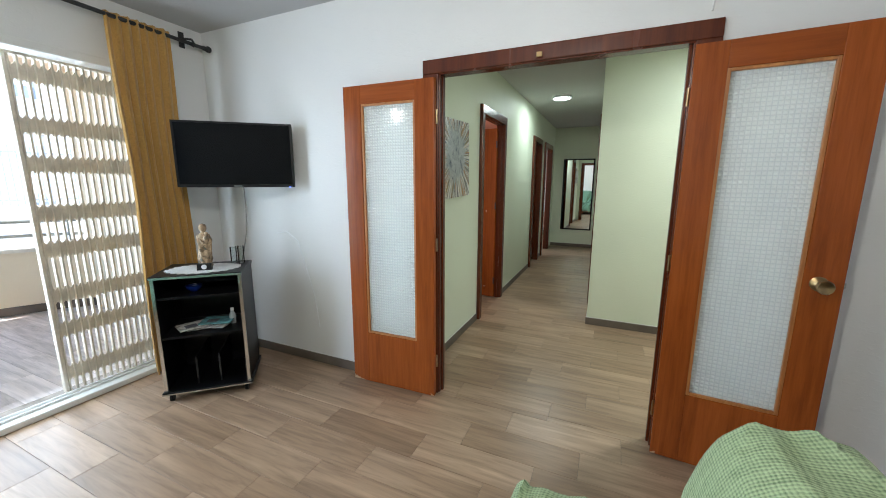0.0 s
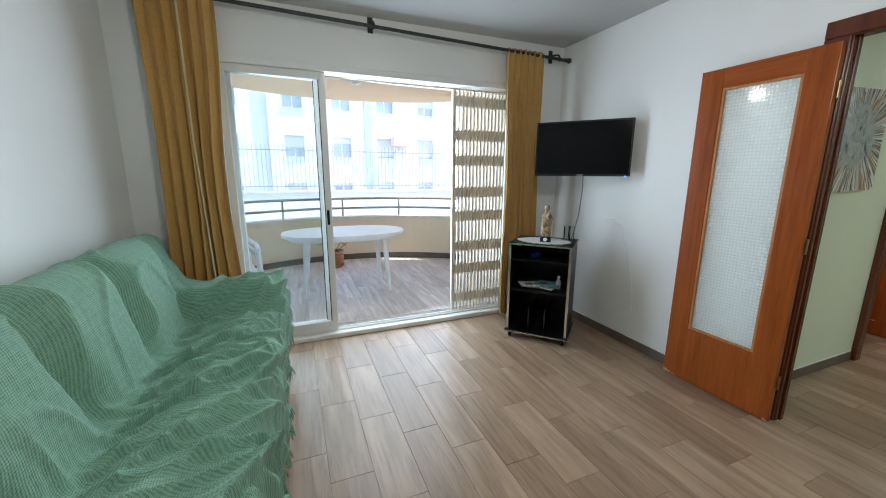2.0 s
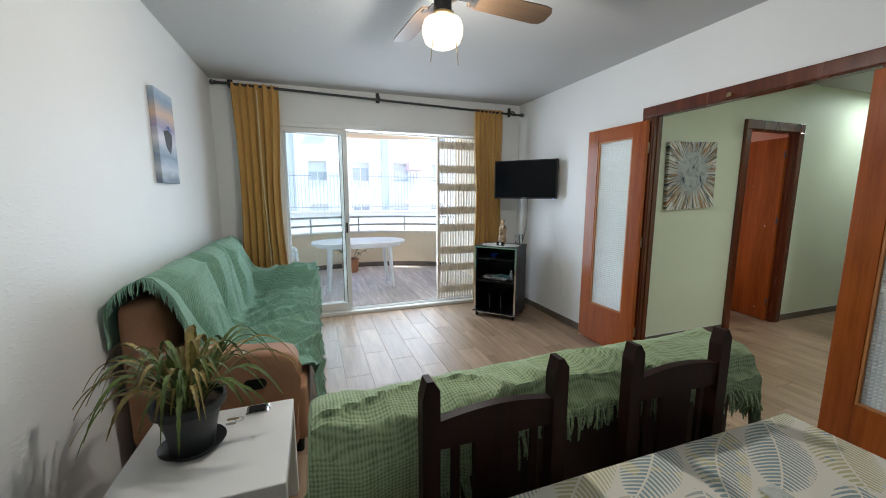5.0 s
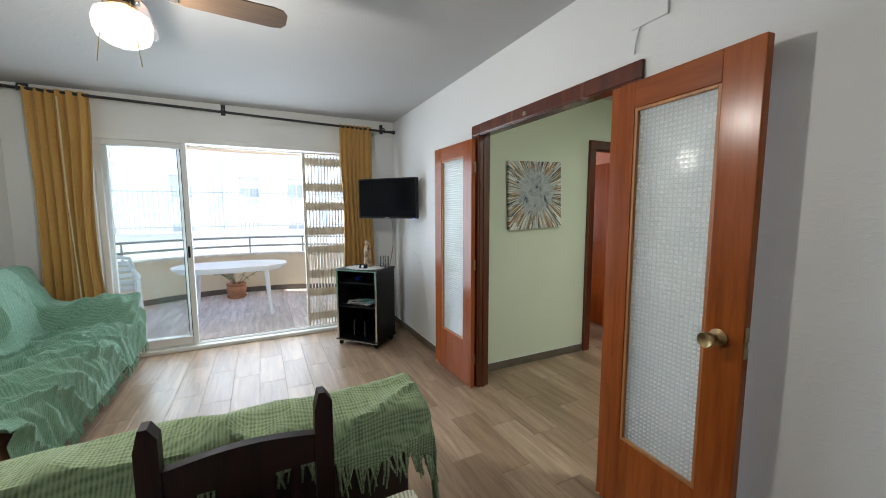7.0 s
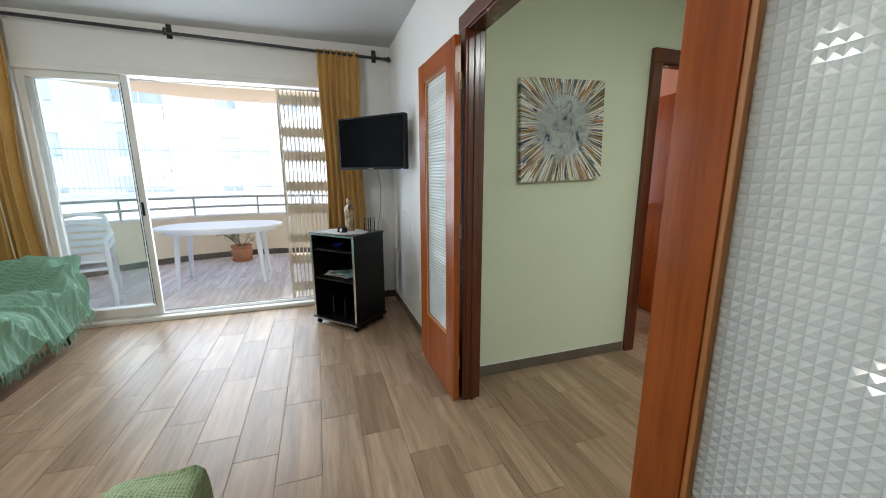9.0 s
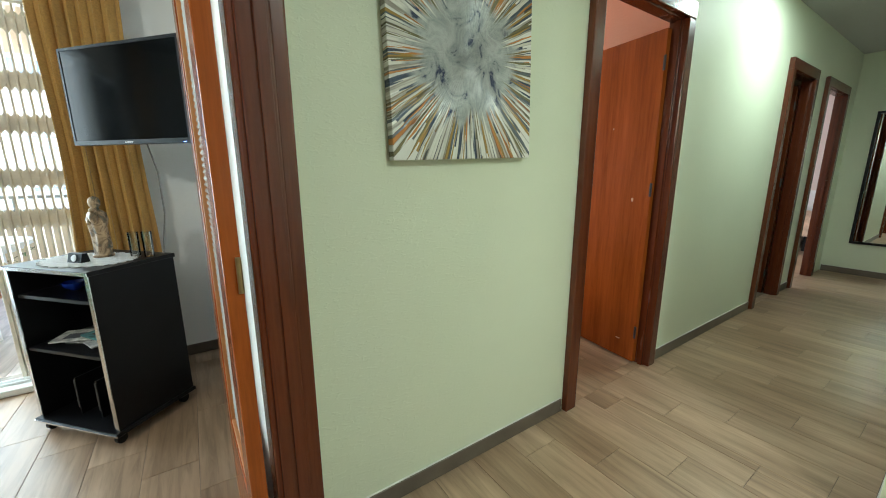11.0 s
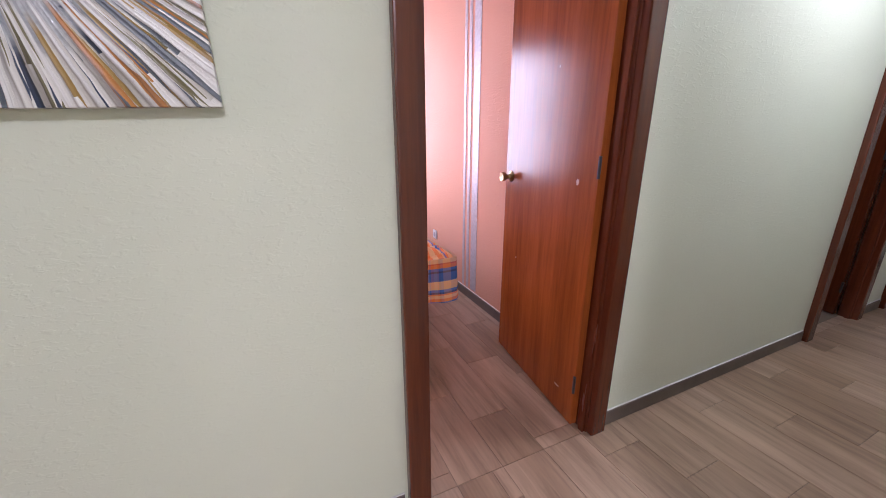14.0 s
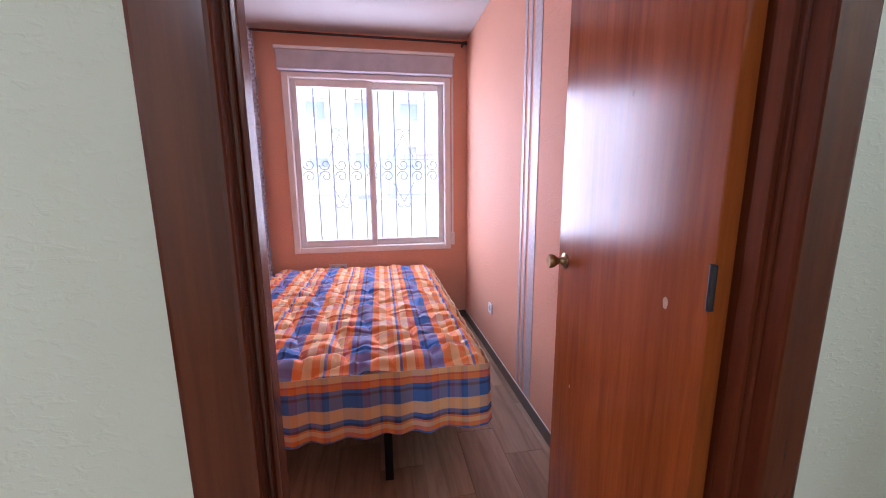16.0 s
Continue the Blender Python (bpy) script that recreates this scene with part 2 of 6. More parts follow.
CURTAIN = cloth("mustard_cloth", (0.50, 0.29, 0.075), (0.34, 0.19, 0.05), 700, 0.75, 0.12)
THROW = woven("green_throw_cloth", (0.23, 0.40, 0.295), (0.105, 0.21, 0.15), "X", 0.0075)
THROW_2 = woven("lime_throw_cloth", (0.33, 0.43, 0.245), (0.12, 0.19, 0.095), "Y", 0.009)
LEATHER = plain("tan_suede", (0.34, 0.17, 0.095), 0.62, 0, 0.2, 7, 90, 0.12)
BROWN_CL = plain("brown_upholstery", (0.050, 0.028, 0.020), 0.7, 0, 0.3, 7, 140, 0.2)
TERRACOTTA = plain("terracotta", (0.48, 0.22, 0.11), 0.8, 0, 0.2, 20)
SOIL = plain("soil", (0.035, 0.022, 0.014), 0.95, 0, 0.4, 60, 200, 0.8)
LEAF = plain("leaf", (0.10, 0.15, 0.03), 0.5, 0, 0.4, 25)
LEAF_DRY = plain("leaf_yellowed", (0.27, 0.21, 0.065), 0.55, 0, 0.4, 25)
POT = plain("anthracite_plastic", (0.025, 0.027, 0.03), 0.42, 0, 0.2, 15)
PANE = glass("clear_pane", (0.965, 0.985, 0.98))
MIRROR = plain("mirror_silver", (0.88, 0.90, 0.89), 0.015, 1.0, 0.0, 2, relief=0)


# ---------- mesh helpers ----------
def box(bm, a, b, bevel=0.0, seg=1):
    a, b = Vector(a), Vector(b)
    lo, hi = Vector(map(min, a, b)), Vector(map(max, a, b))
    made = bmesh.ops.create_cube(bm, size=1.0, matrix=Matrix.LocRotScale((lo + hi) / 2, None, hi - lo))
    if bevel:
        es = list({e for v in made["verts"] for e in v.link_edges})
        bmesh.ops.bevel(bm, geom=es, offset=min(bevel, min(hi - lo) * 0.45), segments=seg, profile=0.6, affect="EDGES")
    return bm


def bx(a, b, bevel=0.0, seg=1):
    return box(bmesh.new(), a, b, bevel, seg)


def rod(bm, a, b, r, r2=None, sides=12, caps=True):
    a, b = Vector(a), Vector(b)
    d = b - a
    q = d.to_track_quat("Z", "Y").to_matrix().to_4x4()
    bmesh.ops.create_cone(bm, cap_ends=caps, segments=sides, radius1=r, radius2=r if r2 is None else r2, depth=d.length,
                          matrix=Matrix.Translation((a + b) / 2) @ q)
    return bm


def ball(bm, c, r, s=(1, 1, 1), u=14, v=9):
    bmesh.ops.create_uvsphere(bm, u_segments=u, v_segments=v, radius=r, matrix=Matrix.Translation(c) @ Matrix.Diagonal((*s, 1)))
    return bm


def lathe(bm, profile, c=(0, 0, 0), sides=28, m=None):
    """A turned body from (radius, height) pairs."""
    rings = []
    for r, z in profile:
        ring = []
        for i in range(sides):
            a = 2 * math.pi * i / sides
            v = Vector((r * math.cos(a), r * math.sin(a), z))
            ring.append(bm.verts.new((m @ v if m else v) + Vector(c)))
        rings.append(ring)
    for p, q in zip(rings, rings[1:]):
        for i in range(sides):
            j = (i + 1) % sides
            bm.faces.new((p[i], p[j], q[j], q[i]))
    if profile[0][0] > 1e-4:
        bm.faces.new(list(reversed(rings[0])))
    if profile[-1][0] > 1e-4:
        bm.faces.new(rings[-1])
    return bm


def tube(bm, pts, r, sides=8, r_end=None):
    """A bent rod through the points."""
    pts = [Vector(p) for p in pts]
    rings, up = [], Vector((0.123, 0.321, 1)).normalized()
    for i, p in enumerate(pts):
        d = (pts[min(i + 1, len(pts) - 1)] - pts[max(i - 1, 0)]).normalized()
        s = d.cross(up)
        s = s.normalized() if s.length > 1e-3 else d.orthogonal().normalized()
        t = s.cross(d)
        rr = r if r_end is None else r + (r_end - r) * i / (len(pts) - 1)
        rings.append([bm.verts.new(p + rr * (math.cos(k) * s + math.sin(k) * t)) for k in [2 * math.pi * j / sides for j in range(sides)]])
    for p, q in zip(rings, rings[1:]):
        for i in range(sides):
            j = (i + 1) % sides
            bm.faces.new((p[i], p[j], q[j], q[i]))
    bm.faces.new(list(reversed(rings[0])))
    bm.faces.new(rings[-1])
    return bm


def prism(bm, outline, a, b, axis="z"):
    """A flat outline of pairs given a thickness from a to b along an axis."""
    place = {"z": lambda u, v, w: (u, v, w), "x": lambda u, v, w: (w, u, v), "y": lambda u, v, w: (u, w, v)}[axis]
    lo = [bm.verts.new(place(u, v, a)) for u, v in outline]
    hi = [bm.verts.new(place(u, v, b)) for u, v in outline]
    n = len(outline)
    bm.faces.new(list(reversed(lo)))
    bm.faces.new(hi)
    for i in range(n):
        bm.faces.new((lo[i], lo[(i + 1) % n], hi[(i + 1) % n], hi[i]))
    return bm


def sheet(bm, fn, nu, nv, thick=0.0):
    """A surface fn(u, v) over the unit square; thick gives it a back side."""
    g = [[bm.verts.new(fn(i / nu, j / nv)) for j in range(nv + 1)] for i in range(nu + 1)]
    for i in range(nu):
        for j in range(nv):
            bm.faces.new((g[i][j], g[i + 1][j], g[i + 1][j + 1], g[i][j + 1]))
    if thick:
        bm.normal_update()
        h = [[bm.verts.new(w.co - w.normal * thick) for w in col] for col in g]
        for i in range(nu):
            for j in range(nv):
                bm.faces.new((h[i][j + 1], h[i + 1][j + 1], h[i + 1][j], h[i][j]))
        rim = [(i, 0) for i in range(nu)] + [(nu, j) for j in range(nv)] + [(i, nv) for i in range(nu, 0, -1)] + [(0, j) for j in range(nv, 0, -1)]
        for (a, b), (c, d) in zip(rim, rim[1:] + rim[:1]):
            bm.faces.new((g[a][b], h[a][b], h[c][d], g[c][d]))
    return bm


def mesh_of(name, bm, mat, smooth=False):
    bmesh.ops.recalc_face_normals(bm, faces=bm.faces[:])
    me = bpy.data.meshes.new(name)
    bm.to_mesh(me)
    bm.free()
    me.materials.append(mat)
    if smooth:
        me.shade_smooth()
        me.set_sharp_from_angle(angle=radians(38))
    return me


def part(name, bm, mat, parent=None, label="", smooth=False):
    ob = new(name, mesh_of(name, bm, mat, smooth))
    ob.parent = parent
    if label:
        ob["label"] = label
    return ob


def thing(name, label, category, at=None, group="", kind=""):
    ob = new(name)
    ob.empty_display_size = 0.1
    if at is not None:
        ob.matrix_world = at
    return tagged(ob, label, category, group, kind)


def setting(name, bm, mat, label="", category=""):
    return tagged(part(name, bm, mat), label, category, kind="structure")


def wall_boxes(bm, axis, face_a, face_b, lo, hi, top, holes, bottom=0.0):
    """A wall along an axis with rectangular holes (from, to, sill, head), built of butted blocks."""
    def blk(u0, u1, z0, z1):
        if u1 - u0 > 1e-4 and z1 - z0 > 1e-4:
            if axis == "x":
                box(bm, (u0, face_a, z0), (u1, face_b, z1))
            else:
                box(bm, (face_a, u0, z0), (face_b, u1, z1))
    u = lo
    for h0, h1, sill, head in sorted(holes):
        blk(u, h0, bottom, top)
        blk(h0, h1, bottom, sill)
        blk(h0, h1, head, top)
        u = h1
    blk(u, hi, bottom, top)
    return bm


# ---------- structure ----------
H = 2.57            # ceiling height
XW = -3.07          # living room, face of the window wall
YS, YN = -1.42, 2.105  # living room, faces of the long walls
XE = 2.75           # living room, far wall behind the table
XC = -1.21          # hall, face of the wall with the picture
XR = -0.145         # corridor, face of the opposite wall
YH = 3.85           # hall, face of the wall across from the double door
YEND = 8.62         # corridor end
TW = 0.06           # thin partition between corridor and bedrooms
XB, YB0, YB1 = -4.20, 2.33, 4.55  # first bedroom: window wall and side walls
WO0, WO1, WOH = -0.88, 1.62, 2.20  # balcony opening
DO0, DO1, DOH = -0.985, 0.275, 2.04  # double door opening
D1 = (3.588, 4.327)   # bedroom door, clear opening along y
D2 = (6.23, 6.83)
D3 = (7.35, 8.09)
DR = (4.62, 5.30)   # door in the opposite corridor wall
DR2 = (6.55, 7.25)
DH = 2.06


# living room walls
setting("wall_living_south", bx((XW - 0.25, YS - 0.2, 0), (XE + 0.2, YS, H)), WHITE_WALL, "white dabbed plaster wall behind the sofa", "wall")
setting("wall_living_east", bx((XE, YS, 0), (XE + 0.2, YN + 1.70, H)), WHITE_WALL, "plain white plaster wall", "wall")
setting("wall_living_north", wall_boxes(bmesh.new(), "x", YN, YN + 0.03, XW, XE, H, [(DO0 - 0.033, DO1 + 0.033, 0, DOH + 0.033)]), WHITE_WALL,
        "white plaster wall with a wide double doorway", "wall")
setting("wall_hall_south", wall_boxes(bmesh.new(), "x", YN + 0.03, YN + 0.06, XC, XE, H, [(DO0 - 0.033, DO1 + 0.033, 0, DOH + 0.033)]), GREEN_WALL,
        "pale green plaster wall around the double doorway", "wall")
setting("wall_living_west", wall_boxes(bmesh.new(), "y", XW - 0.24, XW, YS, YN, H, [(WO0, WO1, 0, WOH)]), WHITE_WALL,
        "white plaster wall round the balcony door", "wall")
# hall and corridor
holes_l = [(a - 0.035, b + 0.035, 0, DH + 0.035) for a, b in (D1, D2, D3)]
setting("wall_corridor_west", wall_boxes(bmesh.new(), "y", XC, XC - TW / 2, YN + 0.06, YEND, H, holes_l), GREEN_WALL,
        "pale green dabbed plaster wall with three doorways", "wall")
setting("wall_bedroom_east", wall_boxes(bmesh.new(), "y", XC - TW, XC - TW / 2, YB0, YEND, H, holes_l), SALMON,
        "salmon pink plaster wall of the bedroom", "wall")
setting("wall_hall_north", bx((XR, YH, 0), (XE, YH + 0.1, H)), GREEN_WALL, "pale green dabbed plaster wall facing the double door", "wall")
holes_r = [(a - 0.035, b + 0.035, 0, DH + 0.035) for a, b in (DR, DR2)]
setting("wall_corridor_east", wall_boxes(bmesh.new(), "y", XR, XR + 0.1, YH + 0.1, YEND, H, holes_r), GREEN_WALL,
        "pale green plaster corridor wall with two doorways", "wall")
setting("wall_corridor_end", bx((XC - TW, YEND, 0), (XR + 0.1, YEND + 0.1, H)), GREEN_WALL, "pale green wall at the corridor's end", "wall")
# dark closets behind the other doors
setting("wall_side_room_east", bx((XR + 1.6, YH + 0.1, 0), (XR + 1.7, YEND + 0.1, H)), WHITE_WALL, "plain white wall of a side room", "wall")
setting("wall_side_room_end", bx((XR + 0.1, YEND, 0), (XR + 1.6, YEND + 0.1, H)), WHITE_WALL, "plain white wall of a side room", "wall")
# bedrooms
BW0, BW1, BWS, BWH = 2.97, 4.40, 0.70, 2.40
setting("wall_bedroom_window", wall_boxes(bmesh.new(), "y", XB - 0.22, XB, YB0 - 0.1, YB1 + 0.1, H, [(BW0, BW1, BWS, BWH)]), SALMON,
        "orange-salmon plaster wall round the bedroom window", "wall")
setting("wall_bedroom_south", bx((XB, YB0 - 0.1, 0), (XC - TW, YB0, H)), SALMON, "salmon plaster bedroom wall", "wall")
setting("wall_bedroom_north", bx((XB, YB1, 0), (XC - TW, YB1 + 0.1, H)), SALMON, "salmon plaster bedroom wall with silver stripes", "wall")
PINKISH = plaster("pale_pink_plaster", (0.78, 0.66, 0.62), 0.3)
YFB = 11.3          # far bedroom, end wall
setting("wall_far_bedroom_west", wall_boxes(bmesh.new(), "y", XB - 0.22, XB, YB1 + 0.1, YFB, H, [(7.4, 8.4, 0.9, 2.1)]), PINKISH, "pale pink wall of the far bedroom", "wall")
setting("wall_far_bedroom_end", bx((XB, YFB, 0), (XC + 0.2, YFB + 0.1, H)), PINKISH, "pale pink wall of the far bedroom", "wall")
setting("wall_far_bedroom_east", bx((XC - TW, YEND + 0.1, 0), (XC + 0.2, YFB, H)), PINKISH, "pale pink wall of the far bedroom", "wall")
setting("wall_far_bedroom_divider", bx((XB, 7.06, 0), (XC - TW, 7.16, H)), PINKISH, "pale pink wall between the far rooms", "wall")
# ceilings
setting("ceiling_living", bx((XW - 0.24, YS - 0.2, H), (XE + 0.2, YN + 0.03, H + 0.22)), CEIL_DIM, "white dabbed plaster ceiling, shade put into its grey colour", "ceiling")
setting("ceiling_rooms", bx((XB - 0.22, YN + 0.03, H), (XE + 0.2, YFB + 0.1, H + 0.22)), CEIL_DIM, "white plaster ceiling over hall and bedrooms, shade put into its grey colour", "ceiling")

# floor slab under the planks
setting("floor", bx((XB - 0.22, YN + 0.031, -0.25), (XE + 0.2, YFB + 0.1, -0.003)), GROUT, "wood-look porcelain plank floor in grey-brown", "floor")
setting("floor_living", bx((XW - 0.24, YS - 0.2, -0.25), (XE + 0.2, YN + 0.03, -0.003)), GROUT, "wood-look porcelain plank floor in warm grey-brown", "floor")

# balcony: a round bay
BC, BR, BZ = Vector((-3.42, 0.35)), 2.72, -0.02


def arc_pts(r, n=40, a0=137.2, a1=264):
    return [(BC.x + r * math.cos(radians(a0 + (a1 - a0) * i / n)), BC.y + r * math.sin(radians(a0 + (a1 - a0) * i / n))) for i in range(n + 1)]


def ring_wall(r0, r1, z0, z1, n=40):
    bm = bmesh.new()
    outline = arc_pts(r0, n) + list(reversed(arc_pts(r1, n)))
    m = len(outline)
    lo = [bm.verts.new((x, y, z0)) for x, y in outline]
    hi = [bm.verts.new((x, y, z1)) for x, y in outline]
    for i in range(m):
        bm.faces.new((lo[i], lo[(i + 1) % m], hi[(i + 1) % m], hi[i]))
    for i in range(n):
        for ring in (lo, hi):
            bm.faces.new((ring[i], ring[i + 1], ring[m - 2 - i], ring[m - 1 - i]))
    return bm


XO = XW - 0.242
disc = [(XO, 2.2)] + arc_pts(BR + 0.12) + [(XO, BC.y - BR)]
# grout much paler than indoors, with the outdoor brightness in its colour
setting("floor_balcony", prism(bmesh.new(), disc, -0.25, BZ - 0.004), plain("balcony_grout_daylit", (0.56, 0.51, 0.48), 0.85, 0, 0.15, 4), "tiled balcony floor", "floor")
PARA_H = 0.66
setting("wall_balcony_parapet", ring_wall(BR, BR + 0.12, BZ, PARA_H), CREAM, "curved cream rendered balcony parapet", "wall")
setting("trim_parapet_cap", ring_wall(BR - 0.03, BR + 0.15, PARA_H, PARA_H + 0.04), plain("parapet_stone", (0.72, 0.66, 0.56), 0.7), "pale stone coping on the parapet", "trim")
setting("baseboard_balcony", ring_wall(BR - 0.012, BR, BZ, BZ + 0.09), BASE_MAT, "grey-brown tiled skirting", "baseboard")
soffit = [(XO, 2.2)] + arc_pts(BR + 0.2) + [(XO, BC.y - BR - 0.2)]
setting("ceiling_balcony", prism(bmesh.new(), soffit, 2.53, 2.79), plaster("soffit_paint", (0.80, 0.62, 0.42), 0.2, 50, 0.8), "cream balcony soffit", "ceiling")
for x0, y0, y1 in ((-5.45, 2.13, 2.23), (XO - 0.9, BC.y - BR - 0.1, BC.y - BR)):
    setting("wall_balcony_cheek", bx((x0, y0, -0.25), (XO, y1, 2.53)), CREAM, "cream rendered balcony side wall", "wall")


def skirting(name, a, b, h=0.074):
    ob = setting(name, bx((*a, 0), (*b, h), 0.003), BASE_MAT, "grey-brown porcelain skirting", "baseboard")
    long_x = abs(b[0] - a[0]) > abs(b[1] - a[1])
    e = 0.0025
    lo, hi = ((a[0], a[1] + e), (b[0], b[1] - e)) if long_x else ((a[0] + e, a[1]), (b[0] - e, b[1]))
    part("sealant_bead", bx((*lo, h), (*hi, h + 0.0045), 0.001), SEALANT, ob, "thin white sealant line")
    return ob


T = 0.011
skirting("baseboard_1", (XW, YS), (XE, YS + T))
skirting("baseboard_2", (XW, YN - T), (DO0 - 0.10, YN))
skirting("baseboard_3", (DO1 + 0.10, YN - T), (XE, YN))
skirting("baseboard_4", (XW, YS + T), (XW + T, WO0))
skirting("baseboard_5", (XW, WO1), (XW + T, YN - T))
skirting("baseboard_6", (XC, YN + 0.08), (XC + T, D1[0] - 0.095))
skirting("baseboard_7", (XC, D1[1] + 0.095), (XC + T, D2[0] - 0.095))
skirting("baseboard_8", (XC, D2[1] + 0.095), (XC + T, D3[0] - 0.095))
skirting("baseboard_9", (XC + T, YEND - T), (XR - T, YEND))
skirting("baseboard_10", (XR - T, YH - T), (XE, YH))
skirting("baseboard_11", (XR - T, YH), (XR, DR[0] - 0.095))
skirting("baseboard_12", (XR - T, DR[1] + 0.095), (XR, DR2[0] - 0.095))
skirting("baseboard_13", (XB, YB1 - T), (XC - TW, YB1))
skirting("baseboard_14", (XB, YB0), (XB + T, YB1 - T))


def door_frame(name, wall_lo, wall_hi, lo, hi, head, axis, width=0.07, proud=0.034, back=None, top=None, mat=FRAME_W, label="dark-stained wooden door frame"):
    """Lining and architraves round an opening in a wall between wall_lo and wall_hi; axis is the one the wall runs along."""
    ob = thing(name, label, "door frame", kind="structure")

    def bar(nm, u0, u1, w0, w1, z0, z1, bev=0.004):
        a, b = ((u0, w0, z0), (u1, w1, z1)) if axis == "x" else ((w0, u0, z0), (w1, u1, z1))
        part(nm, bx(a, b, bev, 2), mat, ob)
    ln = 0.033
    w0, w1 = wall_lo - 0.004, wall_hi + 0.004
    bar("jamb", lo - ln, lo, w0, w1, 0, head)
    bar("jamb", hi, hi + ln, w0, w1, 0, head)
    bar("head_lining", lo - ln, hi + ln, w0, w1, head, head + ln)
    bar("stop", lo, lo + 0.008, w1 - 0.034, w1 - 0.008, 0, head, 0.002)
    bar("stop", hi - 0.012, hi, w1 - 0.034, w1 - 0.008, 0, head, 0.002)
    for f0, f1 in ((wall_lo - (proud if back is None else back), wall_lo), (wall_hi, wall_hi + proud)):
        bar("architrave", lo - ln - width + 0.02, lo - 0.006, f0, f1, 0, head + 0.006, 0.006)
        bar("architrave", hi + 0.006, hi + ln + width - 0.02, f0, f1, 0, head + 0.006, 0.006)
        bar("architrave", lo - ln - width + 0.02, hi + ln + width - 0.02, f0, f1, head + 0.006, head + ln + (top or width) - 0.01, 0.006)
    return ob


door_frame("door_frame_double", YN, YN + 0.06, DO0, DO1, DOH, "x", 0.094, 0.036, 0.018, 0.062)
door_frame("door_frame_bedroom", XC - TW, XC, *D1, DH, "y", back=0.012)
door_frame("door_frame_second", XC - TW, XC, *D2, DH, "y", back=0.012)
door_frame("door_frame_third", XC - TW, XC, *D3, DH, "y", back=0.012)
door_frame("door_frame_opposite", XR, XR + 0.1, *DR, DH, "y")
door_frame("door_frame_opposite_far", XR, XR + 0.1, *DR2, DH, "y")


# ---------- balcony door, shutter, curtains ----------
def sash(parent_name, label, y0, y1, x, z0=0.055, z1=2.15, st=0.05):
    ob = thing(parent_name, label, "sliding door", kind="structure")
    part("stile", bx((x - 0.016, y0, z0), (x + 0.016, y0 + st, z1), 0.004), ALU, ob)
    part("stile", bx((x - 0.016, y1 - st, z0), (x + 0.016, y1, z1), 0.004), ALU, ob)
    part("rail", bx((x - 0.016, y0 + st, z0), (x + 0.016, y1 - st, z0 + 0.085), 0.004), ALU, ob)
    part("rail", bx((x - 0.016, y0 + st, z1 - 0.055), (x + 0.016, y1 - st, z1), 0.004), ALU, ob)
    g = part("glass_pane", bx((x - 0.003, y0 + st, z0 + 0.085), (x + 0.003, y1 - st, z1 - 0.055)), PANE, ob)
    g.visible_shadow = False
    part("gasket", bx((x + 0.004, y1 - st - 0.006, z0 + 0.085), (x + 0.012, y1 - st, z1 - 0.055)), BLACK_PL, ob)
    return ob


sl = sash("door_sliding_inner", "white aluminium sliding door leaf with clear glass", -0.83, -0.105, -3.115)
part("latch", bx((-3.098, -0.148, 0.98), (-3.09, -0.128, 1.10), 0.003), BLACK_PL, sl, "small black latch")
sash("door_sliding_outer", "white aluminium sliding door leaf stacked behind the other", -0.80, -0.14, -3.165)
fr = thing("door_frame_balcony", "white aluminium balcony door frame and floor track", "door frame", kind="structure")
part("jamb", bx((-3.20, WO0, 0), (-3.065, WO0 + 0.045, WOH), 0.004), ALU, fr)
part("jamb", bx((-3.20, WO1 - 0.045, 0), (-3.065, WO1, WOH), 0.004), ALU, fr)
part("head_rail", bx((-3.20, WO0 + 0.045, WOH - 0.05), (-3.065, WO1 - 0.045, WOH), 0.004), ALU, fr)
part("track", bx((-3.21, WO0 + 0.045, 0), (-3.045, WO1 - 0.045, 0.04), 0.005), ALU, fr)
for x in (-3.165, -3.115):
    part("track_rib", bx((x - 0.004, WO0 + 0.045, 0.04), (x + 0.004, WO1 - 0.045, 0.055)), ALU, fr)
part("sill", bx((-3.311, WO0, -0.02), (-3.211, WO1, 0.025), 0.003), plain("worn_sill", (0.30, 0.26, 0.22), 0.8, 0, 0.45, 14), fr, "stained stone sill")

# folding steel shutter, pushed together at the side
sh = thing("folding_shutter", "cream folding steel security shutter, half gathered", "shutter")
SY0, SY1, SX = 1.045, 1.575, -3.235
NB = 15
for i in range(NB):
    y = SY0 + (SY1 - SY0) * i / (NB - 1)
    bm = bmesh.new()
    z0, z1 = 0.03, 2.14
    box(bm, (SX - 0.016, y - 0.005, z0), (SX + 0.016, y + 0.005, z1), 0.002)
    part("upright", bm, CREAM_STEEL, sh)
    if i == NB - 1:
        continue
    step = (SY1 - SY0) / (NB - 1)
    for k in range(8):
        zc, hgt = 0.17 + k * 0.265 + (0.035 if k % 2 else 0.0), 0.048
        for s in (-1, 1):
            bm = prism(bmesh.new(), [(y, zc - s * 0.03 - hgt), (y + step, zc + s * 0.03 - hgt), (y + step, zc + s * 0.03 + hgt * 0.6), (y, zc - s * 0.03 + hgt * 0.6)],
                       SX + 0.004 * s, SX + 0.004 * s + 0.003, "x")
            part("scissor_link", bm, CREAM_STEEL, sh)
part("end_post", bx((SX - 0.02, SY0 - 0.028, 0.03), (SX + 0.02, SY0 - 0.008, 2.14), 0.003), CREAM_STEEL, sh)
